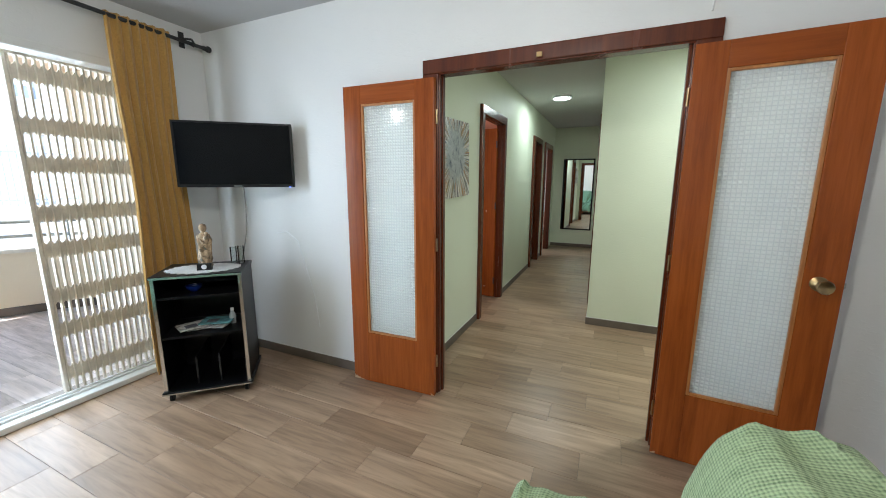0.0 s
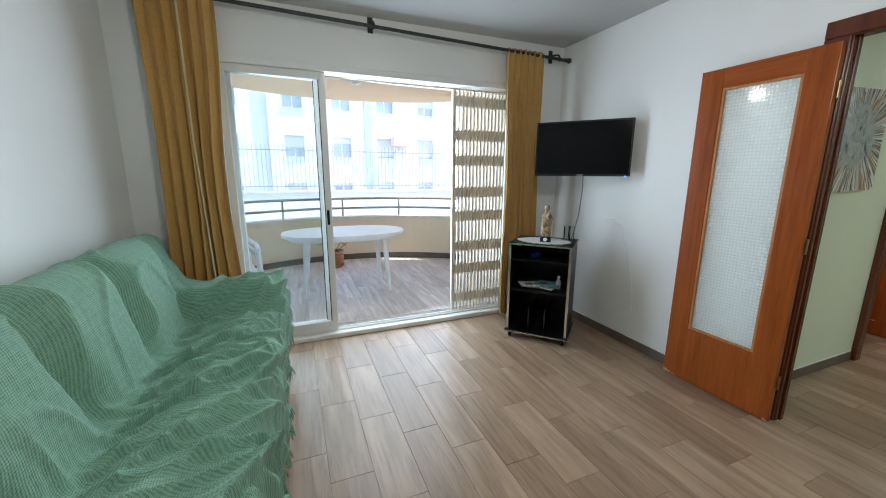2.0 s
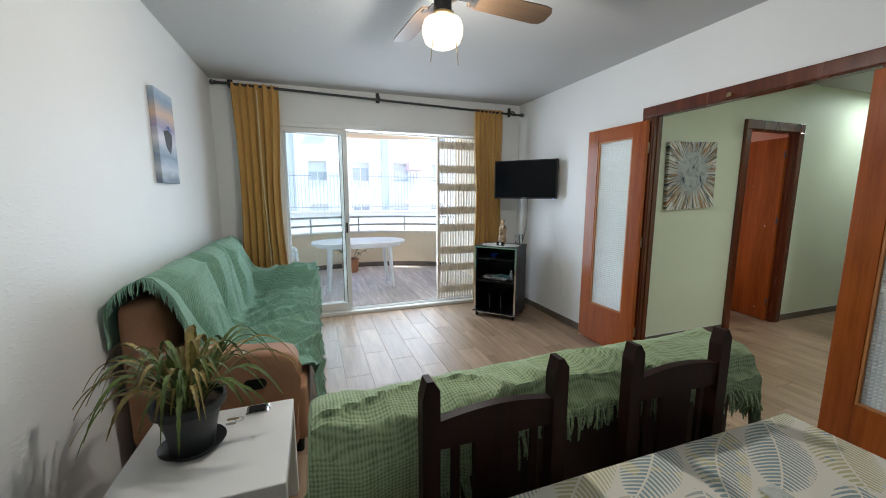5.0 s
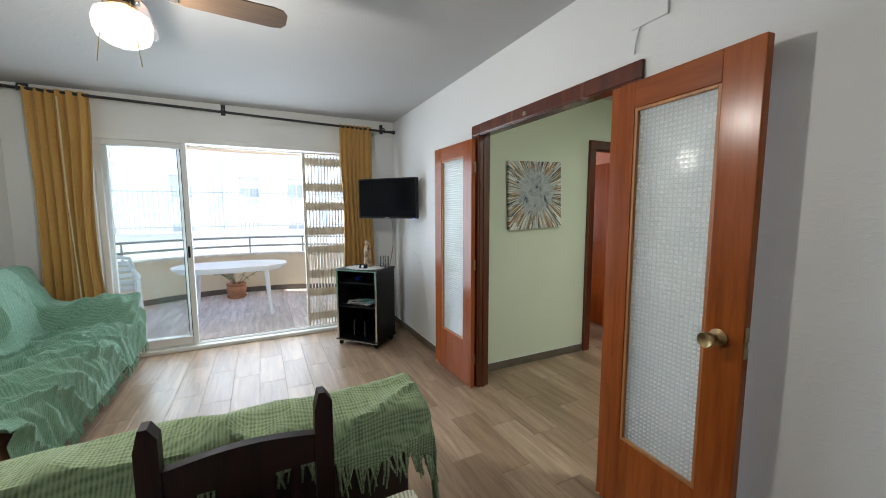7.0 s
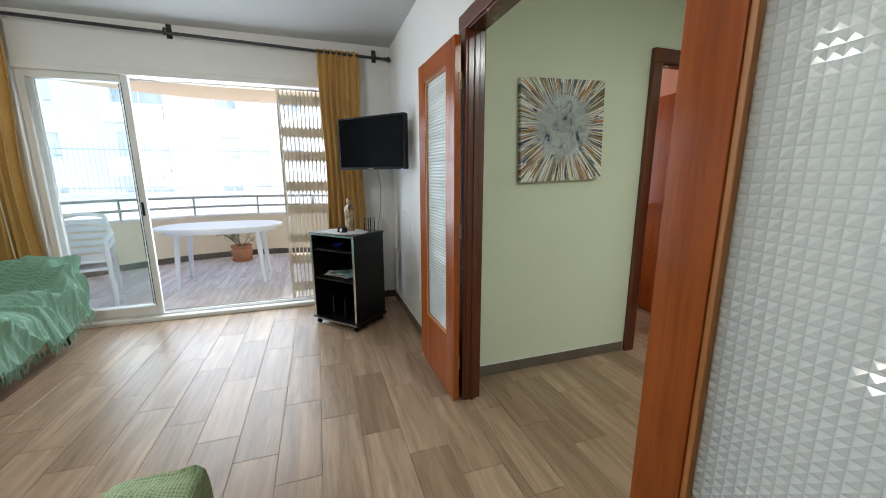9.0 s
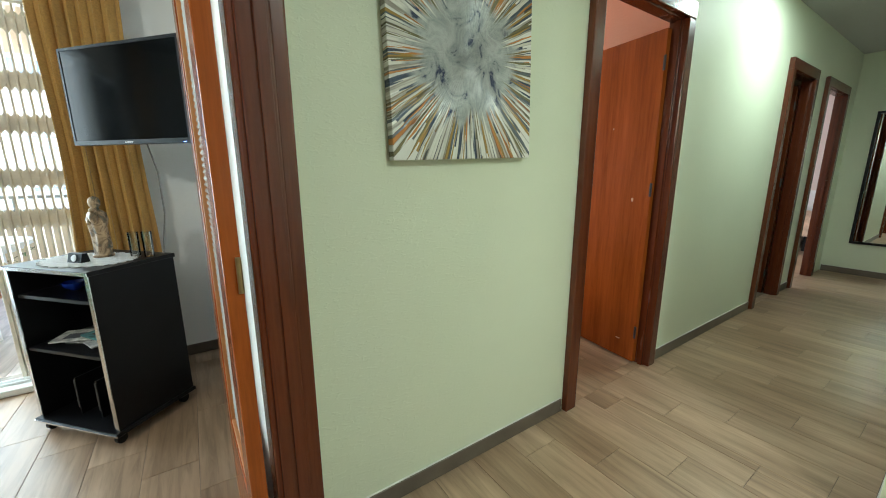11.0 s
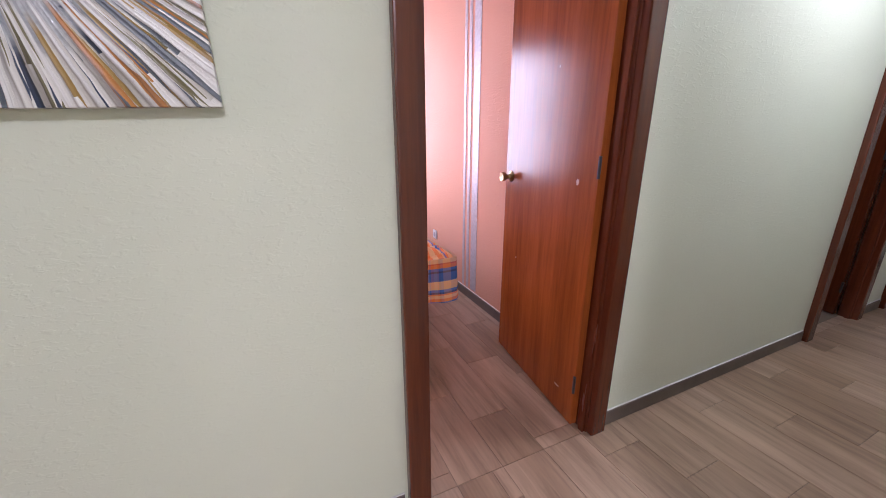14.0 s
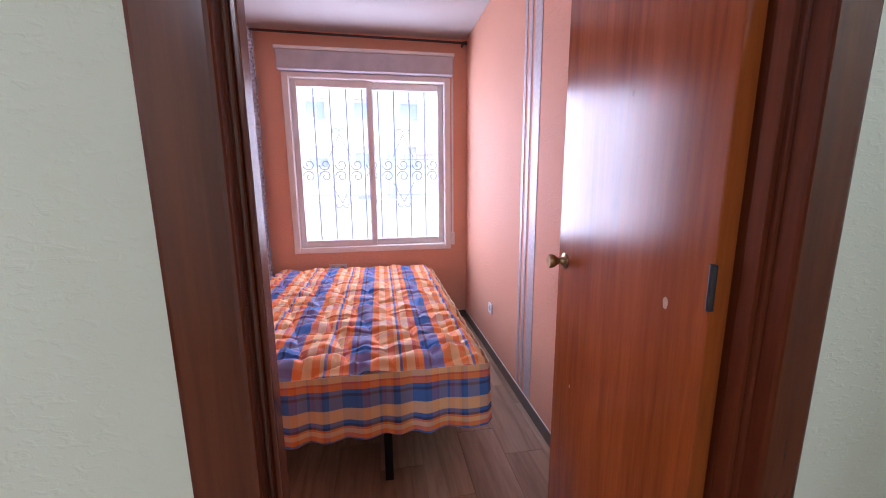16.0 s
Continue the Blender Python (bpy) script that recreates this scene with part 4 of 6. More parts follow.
def throw_short():
    ob = thing("sofa_throw", "lime green woven throw with a long fringe over the sofa back", "throw")
    seat = [(0.535, 0.68), (0.53, 0.80), (0.48, 0.875), (0.38, 0.885), (0.275, 0.83), (0.225, 0.68), (0.20, 0.52), (0.11, 0.45), (-0.03, 0.445), (-0.15, 0.44), (-0.225, 0.40), (-0.24, 0.16)]
    arm = [(0.535, 0.68), (0.53, 0.80), (0.48, 0.875), (0.38, 0.885), (0.265, 0.83), (0.215, 0.69), (0.185, 0.572), (0.11, 0.54), (-0.03, 0.54), (-0.14, 0.535), (-0.225, 0.49), (-0.24, 0.20)]
    YA, YB = -0.53, 0.975

    def fn(u, v):
        s = -0.83 + (1.22 + 0.83) * u
        y = min(max(s, YA), YB)
        a = max(smooth(0.70, 0.79, y), smooth(-0.25, -0.34, y))
        p, q = lerp_profile(seat, v), lerp_profile(arm, v)
        x, z = p[0] + (q[0] - p[0]) * a, p[1] + (q[1] - p[1]) * a
        over = max(0.0, s - YB + 0.03, YA + 0.03 - s)
        k = smooth(0.0, 0.05, over)
        z -= max(0.0, over - 0.02) * (0.9 if z > 0.4 else 0.25)
        hem = smooth(0.09, 0.0, v)
        z += hem * (0.13 * smooth(-0.1, 0.1, y) * (1 - 0.7 * smooth(0.6, 0.8, y)) - 0.10 * smooth(-0.15, -0.45, y) + 0.04 * noise.noise((y * 5, 1.7, 0)))
        w = wrinkle(y * 1.1, v * 2.0, 11.3, 0.018)
        w += 0.018 * max(0.0, 1 - abs(noise.noise((y * 2.4 + v * 3, v * 5 - y, 5.5))) * 7) ** 1.5
        x += 0.6 * w
        z += w
        if over > 0:
            y += (0.035 + 0.02 * noise.noise((x * 6, over * 4, 2))) * k * (1 if s > 0 else -1) * (0.4 + 1.2 * over)
        return (x, y, max(z, 0.05))
    part("cloth", sheet(bmesh.new(), fn, 130, 80, 0.005), THROW_2, ob, smooth=True)
    rng = random.Random(9)
    bm = bmesh.new()
    fringe(bm, [fn(i / 70, 0.0) for i in range(71)], 230, 0.075, rng, (1, 0, 0), 1.6)
    fringe(bm, [fn(1.0, i / 50) for i in range(51)], 170, 0.07, rng, (0, 1, 0), 1.6)
    fringe(bm, [fn(0.0, i / 50) for i in range(51)], 170, 0.07, rng, (0, -1, 0), 1.6)
    tagged(part("fringe", bm, THROW_2, ob), kind="stuff")
    return ob


sofa_short()
throw_short()

# ---------- dining table and chairs ----------
def dining_chair(y0, y1, xb):
    ob = thing("dining_chair", "dark-stained wooden chair with pointed posts and slatted back", "chair", group="dining chairs")
    w = 0.042
    h = 1.02
    yc = (y0 + y1) / 2
    for y in (y0, y1):
        bm = bmesh.new()
        prism(bm, [(y - w / 2, 0), (y + w / 2, 0), (y + w / 2, h - 0.025), (y + w * 0.12, h), (y - w * 0.25, h), (y - w / 2, h - 0.045)], xb - 0.016, xb + 0.022, "x")
        part("back_post", bm, CHAIR_W, ob)
        part("leg", bx((xb + 0.34, y - 0.02, 0), (xb + 0.38, y + 0.02, 0.43), 0.004), CHAIR_W, ob)
        part("side_stretcher", bx((xb + 0.022, y - 0.012, 0.16), (xb + 0.34, y + 0.012, 0.19), 0.003), CHAIR_W, ob)
        part("side_rail", bx((xb + 0.022, y - 0.013, 0.37), (xb + 0.34, y + 0.013, 0.43), 0.003), CHAIR_W, ob)
    a, b = y0 + w / 2, y1 - w / 2
    bm = bmesh.new()
    n = 10
    top = [(a + (b - a) * i / n, 0.915 + 0.016 * math.sin(math.pi * i / n)) for i in range(n + 1)]
    prism(bm, [(a, 0.845), (b, 0.845)] + list(reversed(top)), xb - 0.010, xb + 0.014, "x")
    part("top_rail", bm, CHAIR_W, ob)
    part("lower_rail", bx((xb - 0.010, a, 0.53), (xb + 0.014, b, 0.585), 0.003), CHAIR_W, ob)
    part("splat", bx((xb - 0.004, yc - 0.062, 0.585), (xb + 0.008, yc + 0.062, 0.845), 0.002), CHAIR_W, ob)
    for s in (-1, 1):
        part("slat", bx((xb - 0.004, yc + s * 0.108 - 0.011, 0.585), (xb + 0.008, yc + s * 0.108 + 0.011, 0.845), 0.002), CHAIR_W, ob)
    part("front_rail", bx((xb + 0.345, a, 0.37), (xb + 0.37, b, 0.43), 0.003), CHAIR_W, ob)
    part("seat", bx((xb + 0.005, y0 - 0.02, 0.43), (xb + 0.40, y1 + 0.02, 0.455), 0.008, 2), CHAIR_W, ob)
    return ob


dining_chair(-0.285, 0.06, 0.60)
dining_chair(0.312, 0.66, 0.60)

TX0, TX1, TY0, TY1 = 0.70, 1.36, -0.47, 0.85
tb = thing("dining_table", "dark wooden dining table under a printed cloth", "table")
part("tabletop", bx((TX0, TY0, 0.715), (TX1, TY1, 0.748), 0.004), CHAIR_W, tb)
part("apron", bx((TX0 + 0.06, TY0 + 0.06, 0.63), (TX1 - 0.06, TY1 - 0.06, 0.715), 0.004), CHAIR_W, tb)
for x in (TX0 + 0.07, TX1 - 0.07):
    for y in (TY0 + 0.07, TY1 - 0.07):
        part("leg", bx((x - 0.03, y - 0.03, 0), (x + 0.03, y + 0.03, 0.63), 0.005), CHAIR_W, tb)


def leaf_print():
    """Rows of overlapping fern fronds printed on cream cotton."""
    m, nt, p = nodes_of("leaf_printed_cloth")
    tc, mp, sep = nt.nodes.new("ShaderNodeTexCoord"), nt.nodes.new("ShaderNodeMapping"), nt.nodes.new("ShaderNodeSeparateXYZ")
    mp.inputs["Rotation"].default_value = (0, 0, 0.95)
    nt.links.new(tc.outputs["Object"], mp.inputs["Vector"])
    nt.links.new(mp.outputs["Vector"], sep.inputs[0])

    def mth(op, a, b=0.0):
        return math_n(nt, op, a, b)
    long, row = 0.30, 0.135
    yr = mth("DIVIDE", sep.outputs["Y"], row)
    j = mth("FLOOR", yr)
    xr = mth("ADD", mth("DIVIDE", sep.outputs["X"], long), mth("MULTIPLY", j, 0.37))
    i = mth("FLOOR", xr)
    u = mth("SUBTRACT", xr, i)
    cell, wn_ = nt.nodes.new("ShaderNodeCombineXYZ"), nt.nodes.new("ShaderNodeTexWhiteNoise")
    nt.links.new(i, cell.inputs[0])
    nt.links.new(j, cell.inputs[1])
    nt.links.new(cell.outputs[0], wn_.inputs["Vector"])
    hue = nt.nodes.new("ShaderNodeSeparateColor")
    nt.links.new(wn_.outputs["Color"], hue.inputs[0])
    # the rib bows to one side along the frond
    bow = mth("MULTIPLY", mth("POWER", mth("SUBTRACT", u, 0.5), 2.0), mth("SUBTRACT", mth("MULTIPLY", hue.outputs[2], 1.6), 0.8))
    side = mth("ABSOLUTE", mth("ADD", mth("SUBTRACT", mth("SUBTRACT", yr, j), 0.5), bow))
    reach = mth("MULTIPLY", mth("POWER", mth("SINE", mth("MULTIPLY", mth("ADD", mth("MULTIPLY", u, 0.96), 0.02), math.pi)), 0.55), 0.52)
    f = mth("DIVIDE", side, reach)
    lean = mth("ADD", mth("MULTIPLY", side, 0.26), mth("MULTIPLY", mth("POWER", side, 2.0), 0.35))
    wave = mth("SINE", mth("MULTIPLY", mth("SUBTRACT", u, lean), 2 * math.pi * long / 0.0155))
    leaflet = mth("GREATER_THAN", wave, mth("SUBTRACT", mth("MULTIPLY", mth("POWER", f, 3.0), 1.0), 0.35))
    mask = mth("MULTIPLY", mth("MULTIPLY", leaflet, mth("LESS_THAN", f, 1.0)), mth("GREATER_THAN", side, 0.018))
    pick = nt.nodes.new("ShaderNodeValToRGB")
    pick.color_ramp.interpolation = "CONSTANT"
    cols = [(0.0, (0.42, 0.46, 0.30)), (0.20, (0.05, 0.10, 0.15)), (0.34, (0.58, 0.55, 0.44)), (0.52, (0.26, 0.36, 0.37)), (0.66, (0.52, 0.50, 0.28)), (0.84, (0.40, 0.45, 0.42))]
    el = pick.color_ramp.elements
    while len(el) < len(cols):
        el.new(0.5)
    for e, (q, c) in zip(el, cols):
        e.position, e.color = q, (*c, 1)
    blot = noise_tex(nt, tc.outputs["Object"], 16.0, 3)
    nt.links.new(mth("FRACT", mth("ADD", hue.outputs[0], mth("MULTIPLY", mth("SUBTRACT", blot, 0.5), 0.35))), pick.inputs["Fac"])
    col = mixc(nt, mask, (0.78, 0.75, 0.66), pick.outputs["Color"])
    nt.links.new(col, p.inputs["Base Color"])
    p.inputs["Roughness"].default_value = 0.75
    bump(nt, p, noise_tex(nt, tc.outputs["Object"], 500, 2), 0.2, 0.001)
    return m


def tablecloth():
    ob = thing("tablecloth", "cream tablecloth printed with blue and green fern leaves", "tablecloth")
    dx, dy = 0.14, 0.14

    def fn(u, v):
        sx, sy = TX0 - dx + (TX1 - TX0 + 2 * dx) * u, TY0 - dy + (TY1 - TY0 + 2 * dy) * v
        ox, oy = max(0, TX0 - sx, sx - TX1), max(0, TY0 - sy, sy - TY1)
        o = max(ox, oy)
        x, y = min(max(sx, TX0 - 0.008), TX1 + 0.008), min(max(sy, TY0 - 0.008), TY1 + 0.008)
        z = 0.7525 - max(0, o - 0.004) + 0.0015 * noise.noise((sx * 5, sy * 5, 1))
        if o > 0.01:
            f = 0.012 * math.sin((sx + sy) * 26) * min(1, o / 0.1)
            if ox >= oy:
                x += (-1 if sx < TX0 else 1) * (0.006 + 0.4 * abs(f))
            if oy >= ox:
                y += (-1 if sy < TY0 else 1) * (0.006 + 0.4 * abs(f))
        return (x, y, z)
    part("cloth", sheet(bmesh.new(), fn, 70, 100, 0.0015), leaf_print(), ob, smooth=True)
    return ob


tablecloth()
wrap = thing("crumpled_wrapper", "small crumpled clear wrapper lying on the tablecloth", "wrapper")
part("film", sheet(bmesh.new(), lambda u, v: (0.87 + 0.09 * u, 0.42 + 0.05 * v, 0.757 + 0.012 * abs(noise.noise((u * 4, v * 4, 3)))), 10, 8, 0.0008), plain("pale_film", (0.6, 0.64, 0.6), 0.25), wrap)

# ---------- side table with a potted plant ----------
SX0, SX1, SY0b, SY1b, SZ = -0.43, 0.12, -1.19, -0.64, 0.47
st = thing("side_table", "square white laminate side table", "side table")
part("tabletop", bx((SX0, SY0b, SZ - 0.05), (SX1, SY1b, SZ), 0.003), WHITE_LAM, st)
for x in (SX0, SX1 - 0.05):
    for y in (SY0b, SY1b - 0.05):
        part("leg", bx((x, y, 0), (x + 0.05, y + 0.05, SZ - 0.05), 0.002), WHITE_LAM, st)
pc = Vector((-0.19, -0.985, SZ))
pp = thing("potted_plant", "yellowing fern-like plant in an anthracite plastic pot", "potted plant")
part("saucer", lathe(bmesh.new(), [(0.085, 0), (0.108, 0.022), (0.112, 0.024), (0.105, 0.02), (0.08, 0.006), (0.0, 0.006)], pc, 32), POT, pp, smooth=True)
part("pot", lathe(bmesh.new(), [(0.072, 0.007), (0.085, 0.09), (0.106, 0.165), (0.122, 0.172), (0.124, 0.20), (0.114, 0.202), (0.108, 0.175), (0.0, 0.172)], pc, 36), POT, pp, smooth=True)
part("soil", lathe(bmesh.new(), [(0.107, 0.174), (0.05, 0.182), (0.0, 0.184)], pc, 20), SOIL, pp)


def frond(bm, base, az, reach, rise, width, rng, teeth=9):
    """An arching strap leaf with notched edges."""
    d, s = Vector((math.cos(az), math.sin(az), 0)), Vector((-math.sin(az), math.cos(az), 0))
    prev = None
    bend = rng.uniform(0.55, 1.0)
    twist = rng.uniform(-0.6, 0.6)
    n = teeth * 2
    for i in range(n + 1):
        t = i / n
        p = base + d * reach * t + Vector((0, 0, rise * math.sin(math.pi * 0.62 * t) * 1.05 - bend * reach * 0.75 * t ** 2.6))
        w = width * math.sin(math.pi * min(1, 0.12 + 0.88 * t)) ** 0.6 * (1.0 if i % 2 else 0.62)
        w = max(w, 0.0015)
        sd = (s + Vector((0, 0, twist * t))).normalized()
        ring = [bm.verts.new(p - sd * w), bm.verts.new(p + Vector((0, 0, -0.004))), bm.verts.new(p + sd * w)]
        if prev:
            bm.faces.new((prev[0], prev[1], ring[1], ring[0]))
            bm.faces.new((prev[1], prev[2], ring[2], ring[1]))
        prev = ring


rng = random.Random(21)
for k in range(90):
    az = rng.uniform(0, 2 * math.pi)
    r = rng.uniform(0.12, 0.36) * (1.15 if math.cos(az) < 0.2 else 0.9)
    base = pc + Vector((0.05 * math.cos(az) * rng.random(), 0.05 * math.sin(az) * rng.random(), 0.178))
    bm = bmesh.new()
    frond(bm, base, az, r, rng.uniform(0.12, 0.30), rng.uniform(0.008, 0.015), rng, rng.choice((8, 10, 13)))
    part("frond", bm, LEAF_DRY if rng.random() < 0.60 else LEAF, pp, smooth=True)
gad = thing("keys_with_case", "small silver case with keys on a ring", "keys")
part("case", bx((-0.40, -0.83, SZ), (-0.335, -0.74, SZ + 0.014), 0.004), CHROME, gad)
part("case_top", bx((-0.393, -0.82, SZ + 0.014), (-0.342, -0.75, SZ + 0.018), 0.002), BLACK_PL, gad)
part("key_ring", tube(bmesh.new(), [(-0.325 + 0.016 * math.cos(a), -0.85 + 0.016 * math.sin(a), SZ + 0.003) for a in [2 * math.pi * i / 16 for i in range(17)]], 0.0015, 5), CHROME, gad)
part("key", bx((-0.31, -0.90, SZ), (-0.296, -0.86, SZ + 0.003), 0.001), CHROME, gad)
part("key", bx((-0.345, -0.90, SZ), (-0.331, -0.855, SZ + 0.003), 0.001), BRASS, gad)

# ---------- television, cabinet and what stands on it ----------
TVM = pose(-2.395, 1.805, 1.598, 0, 0, 40.0)
tv = thing("television", "flat black wall-mounted television, switched off", "television", TVM)
part("screen", bx((-0.352, -0.0245, -0.198), (0.352, -0.0225, 0.203)), SCREEN, tv, "glossy black screen")
bm = bx((-0.366, -0.0225, -0.218), (0.366, 0.022, 0.216), 0.006, 2)
part("housing", bm, BLACK_PL, tv)
bm = bmesh.new()
for a, b in (((-0.366, -0.027, -0.218), (0.366, -0.0226, -0.199)), ((-0.366, -0.027, 0.204), (0.366, -0.0226, 0.216)), ((-0.366, -0.027, -0.199), (-0.353, -0.0226, 0.204)), ((0.353, -0.027, -0.199), (0.366, -0.0226, 0.204))):
    box(bm, a, b)
part("bezel", bm, BLACK_PL, tv)
part("maker_mark", bx((-0.025, -0.0276, -0.212), (0.025, -0.027, -0.207)), CHROME, tv, "small pale bar")
part("standby_light", bx((0.325, -0.0278, -0.2175), (0.340, -0.0272, -0.2135)), glow("standby_blue", (0.05, 0.15, 1.0), 2.0), tv)
part("back_box", bx((-0.24, 0.022, -0.17), (0.24, 0.052, 0.13), 0.01), BLACK_PL, tv)
arm_m = thing("tv_wall_arm", "black steel television wall bracket", "bracket")
part("wall_plate", bx((-2.47, YN - 0.012, 1.47), (-2.37, YN, 1.72), 0.003), BLACK_PL, arm_m)
part("arm", tube(bmesh.new(), [(-2.42, YN - 0.01, 1.60), (-2.34, 2.02, 1.60), (-2.42, 1.86, 1.60)], 0.018, 8), BLACK_PL, arm_m)
cord = thing("television_cable", "thin grey television cable hanging down the wall", "cable")
part("cable", tube(bmesh.new(), [(-2.40, 1.84, 1.42), (-2.43, 1.87, 1.25), (-2.45, 1.87, 1.05), (-2.48, 1.84, 0.85), (-2.52, 1.84, 0.5), (-2.54, 1.85, 0.006)], 0.004, 6), plain("grey_cable", (0.18, 0.17, 0.16), 0.6), cord)
cord2 = thing("aerial_cable", "thin white aerial cable curling out of the wall", "cable")
part("cable", tube(bmesh.new(), [(-2.02, YN - 0.002, 0.30), (-2.05, 2.10, 0.55), (-2.12, 2.09, 0.80), (-2.16, 2.07, 0.98), (-2.24, 2.05, 1.045), (-2.33, 2.03, 1.03)], 0.0035, 6), WHITE_PL, cord2)

CM = pose(-2.497, 1.566, 0, 0, 0, 42.5)
cb = thing("media_cabinet", "black melamine media cabinet on castors with silver edges", "cabinet", CM)
w, d, z0, z1 = 0.25, 0.194, 0.055, 0.84
for s in (-1, 1):
    part("side_panel", bx((s * w - s * 0.018, -d, z0 + 0.02), (s * w, d, z1 - 0.02), 0.001), BLACK_MEL, cb)
    part("edge_strip", bx((s * w - s * 0.0185, -d - 0.004, z0 + 0.02), (s * w + s * 0.0008, -d, z1 - 0.02)), CHROME, cb, "silver edge strip")
part("top", bx((-w - 0.006, -d - 0.008, z1 - 0.02), (w + 0.006, d + 0.006, z1), 0.002), BLACK_MEL, cb)
part("edge_strip", bx((-w - 0.007, -d - 0.012, z1 - 0.017), (w + 0.007, -d - 0.008, z1 - 0.003)), CHROME, cb, "silver edge strip")
part("bottom", bx((-w - 0.012, -d - 0.02, z0), (w + 0.012, d + 0.006, z0 + 0.02), 0.003), BLACK_MEL, cb)
part("edge_strip", bx((-w - 0.013, -d - 0.024, z0 + 0.004), (w + 0.013, -d - 0.02, z0 + 0.012)), CHROME, cb, "silver edge strip")
part("shelf", bx((-w + 0.018, -d + 0.012, 0.685), (w - 0.018, d - 0.01, 0.70)), BLACK_MEL, cb)
part("shelf", bx((-w + 0.018, -d + 0.006, 0.425), (w - 0.018, d - 0.01, 0.44)), BLACK_MEL, cb)
part("back_panel", bx((-w + 0.018, d - 0.01, z0 + 0.02), (w - 0.018, d - 0.004, 0.62)), BLACK_MEL, cb)
part("back_panel", bx((-w + 0.018, d - 0.01, 0.70), (w - 0.018, d - 0.004, z1 - 0.02)), BLACK_MEL, cb)
for x in (-0.075, 0.06):
    part("divider", bx((x - 0.005, -d + 0.06, z0 + 0.02), (x + 0.005, d - 0.01, 0.27)), BLACK_MEL, cb)
    part("divider_edge", bx((x - 0.006, -d + 0.056, z0 + 0.06), (x + 0.006, -d + 0.06, 0.26)), IRON, cb, "dull silver strip")
for x in (-w + 0.03, w - 0.03):
    for y in (-d + 0.02, d - 0.04):
        part("castor", rod(rod(bmesh.new(), (x - 0.010, y, 0.024), (x + 0.010, y, 0.024), 0.024, sides=16), (x, y, 0.024), (x, y, z0), 0.007), BLACK_PL, cb)


def on_cab(x, y, z=z1):
    return CM @ Matrix.Translation((x, y, z))


dl = thing("doily", "white crocheted oval lace doily", "doily", on_cab(0.0, -0.02))
bm = bmesh.new()
outer = [((0.215 + 0.010 * math.cos(24 * a)) * math.cos(a), (0.150 + 0.010 * math.cos(24 * a)) * math.sin(a)) for a in [2 * math.pi * i / 144 for i in range(144)]]
prism(bm, outer, 0.0005, 0.004, "z")
part("lace", bm, cloth("lace", (0.78, 0.77, 0.74), (0.55, 0.54, 0.52), 900, 0.9, 0.8), dl)
def statuette_mesh():
    """A robed figure on a round foot, its drapery in soft folds, holding a small bundle."""
    prof = [(0.040, 0), (0.042, 0.010), (0.033, 0.018), (0.037, 0.05), (0.033, 0.10), (0.034, 0.15), (0.040, 0.185), (0.033, 0.215), (0.016, 0.232), (0.014, 0.240), (0.022, 0.252), (0.024, 0.270), (0.018, 0.288), (0.0, 0.296)]
    bm = lathe(bmesh.new(), prof, (0, 0, 0), 30)
    for v in bm.verts:
        z = v.co.z
        if 0.02 < z < 0.23:
            a = math.atan2(v.co.y, v.co.x)
            k = 1 + 0.13 * math.sin(6 * a + 14 * z) + 0.10 * math.sin(3 * a - 30 * z)
            v.co.x, v.co.y = v.co.x * k * 1.12, v.co.y * k * 0.85
    ball(bm, (0.022, -0.030, 0.195), 0.020, (0.9, 0.8, 1.5))
    ball(bm, (0.026, -0.034, 0.230), 0.012)
    rod(bm, (-0.030, -0.010, 0.205), (0.006, -0.042, 0.165), 0.010, 0.008)
    return bm


def robe_paint():
    m, nt, p = nodes_of("painted_plaster")
    v = coords(nt)
    c = ramp(nt, noise_tex(nt, v, 22, 3, 0.5, 1.0), [(0.32, (0.05, 0.075, 0.06)), (0.44, (0.20, 0.13, 0.07)), (0.56, (0.50, 0.36, 0.22)), (0.68, (0.24, 0.15, 0.08))])
    nt.links.new(c, p.inputs["Base Color"])
    p.inputs["Roughness"].default_value = 0.45
    return m


sg = tagged(part("statuette", statuette_mesh(), robe_paint(), smooth=True), "small painted plaster statuette in brown and teal robes", "statuette")
sg.matrix_world = on_cab(0.0, 0.045, z1 + 0.004)
bl = thing("statue_plinth", "small dark wooden block with a round picture", "ornament", on_cab(0.02, -0.075, z1 + 0.004))
part("block", prism(bmesh.new(), [(-0.02, 0), (0.02, 0), (0.012, 0.042), (-0.008, 0.042)], -0.042, 0.042, "x"), BLACK_MEL, bl)
part("medallion", lathe(bmesh.new(), [(0.016, 0), (0.014, 0.003), (0, 0.003)], (0, -0.017, 0.021), 18, Matrix.Rotation(radians(75), 4, "X")), WHITE_PL, bl)
GLASSY = glass("drinking_glass", (0.93, 0.95, 0.95), 0.02)
for x, y in ((0.165, 0.075), (0.205, 0.11)):
    gl = thing("tall_glass", "tall clear straight drinking glass", "glass", on_cab(x, y, z1 + 0.0005), group="tall glasses")
    part("vessel", lathe(bmesh.new(), [(0.0, 0.0), (0.021, 0.0), (0.022, 0.125), (0.0202, 0.125), (0.019, 0.008), (0.0, 0.007)], (0, 0, 0), 22), GLASSY, gl, smooth=True)
rngm = random.Random(3)
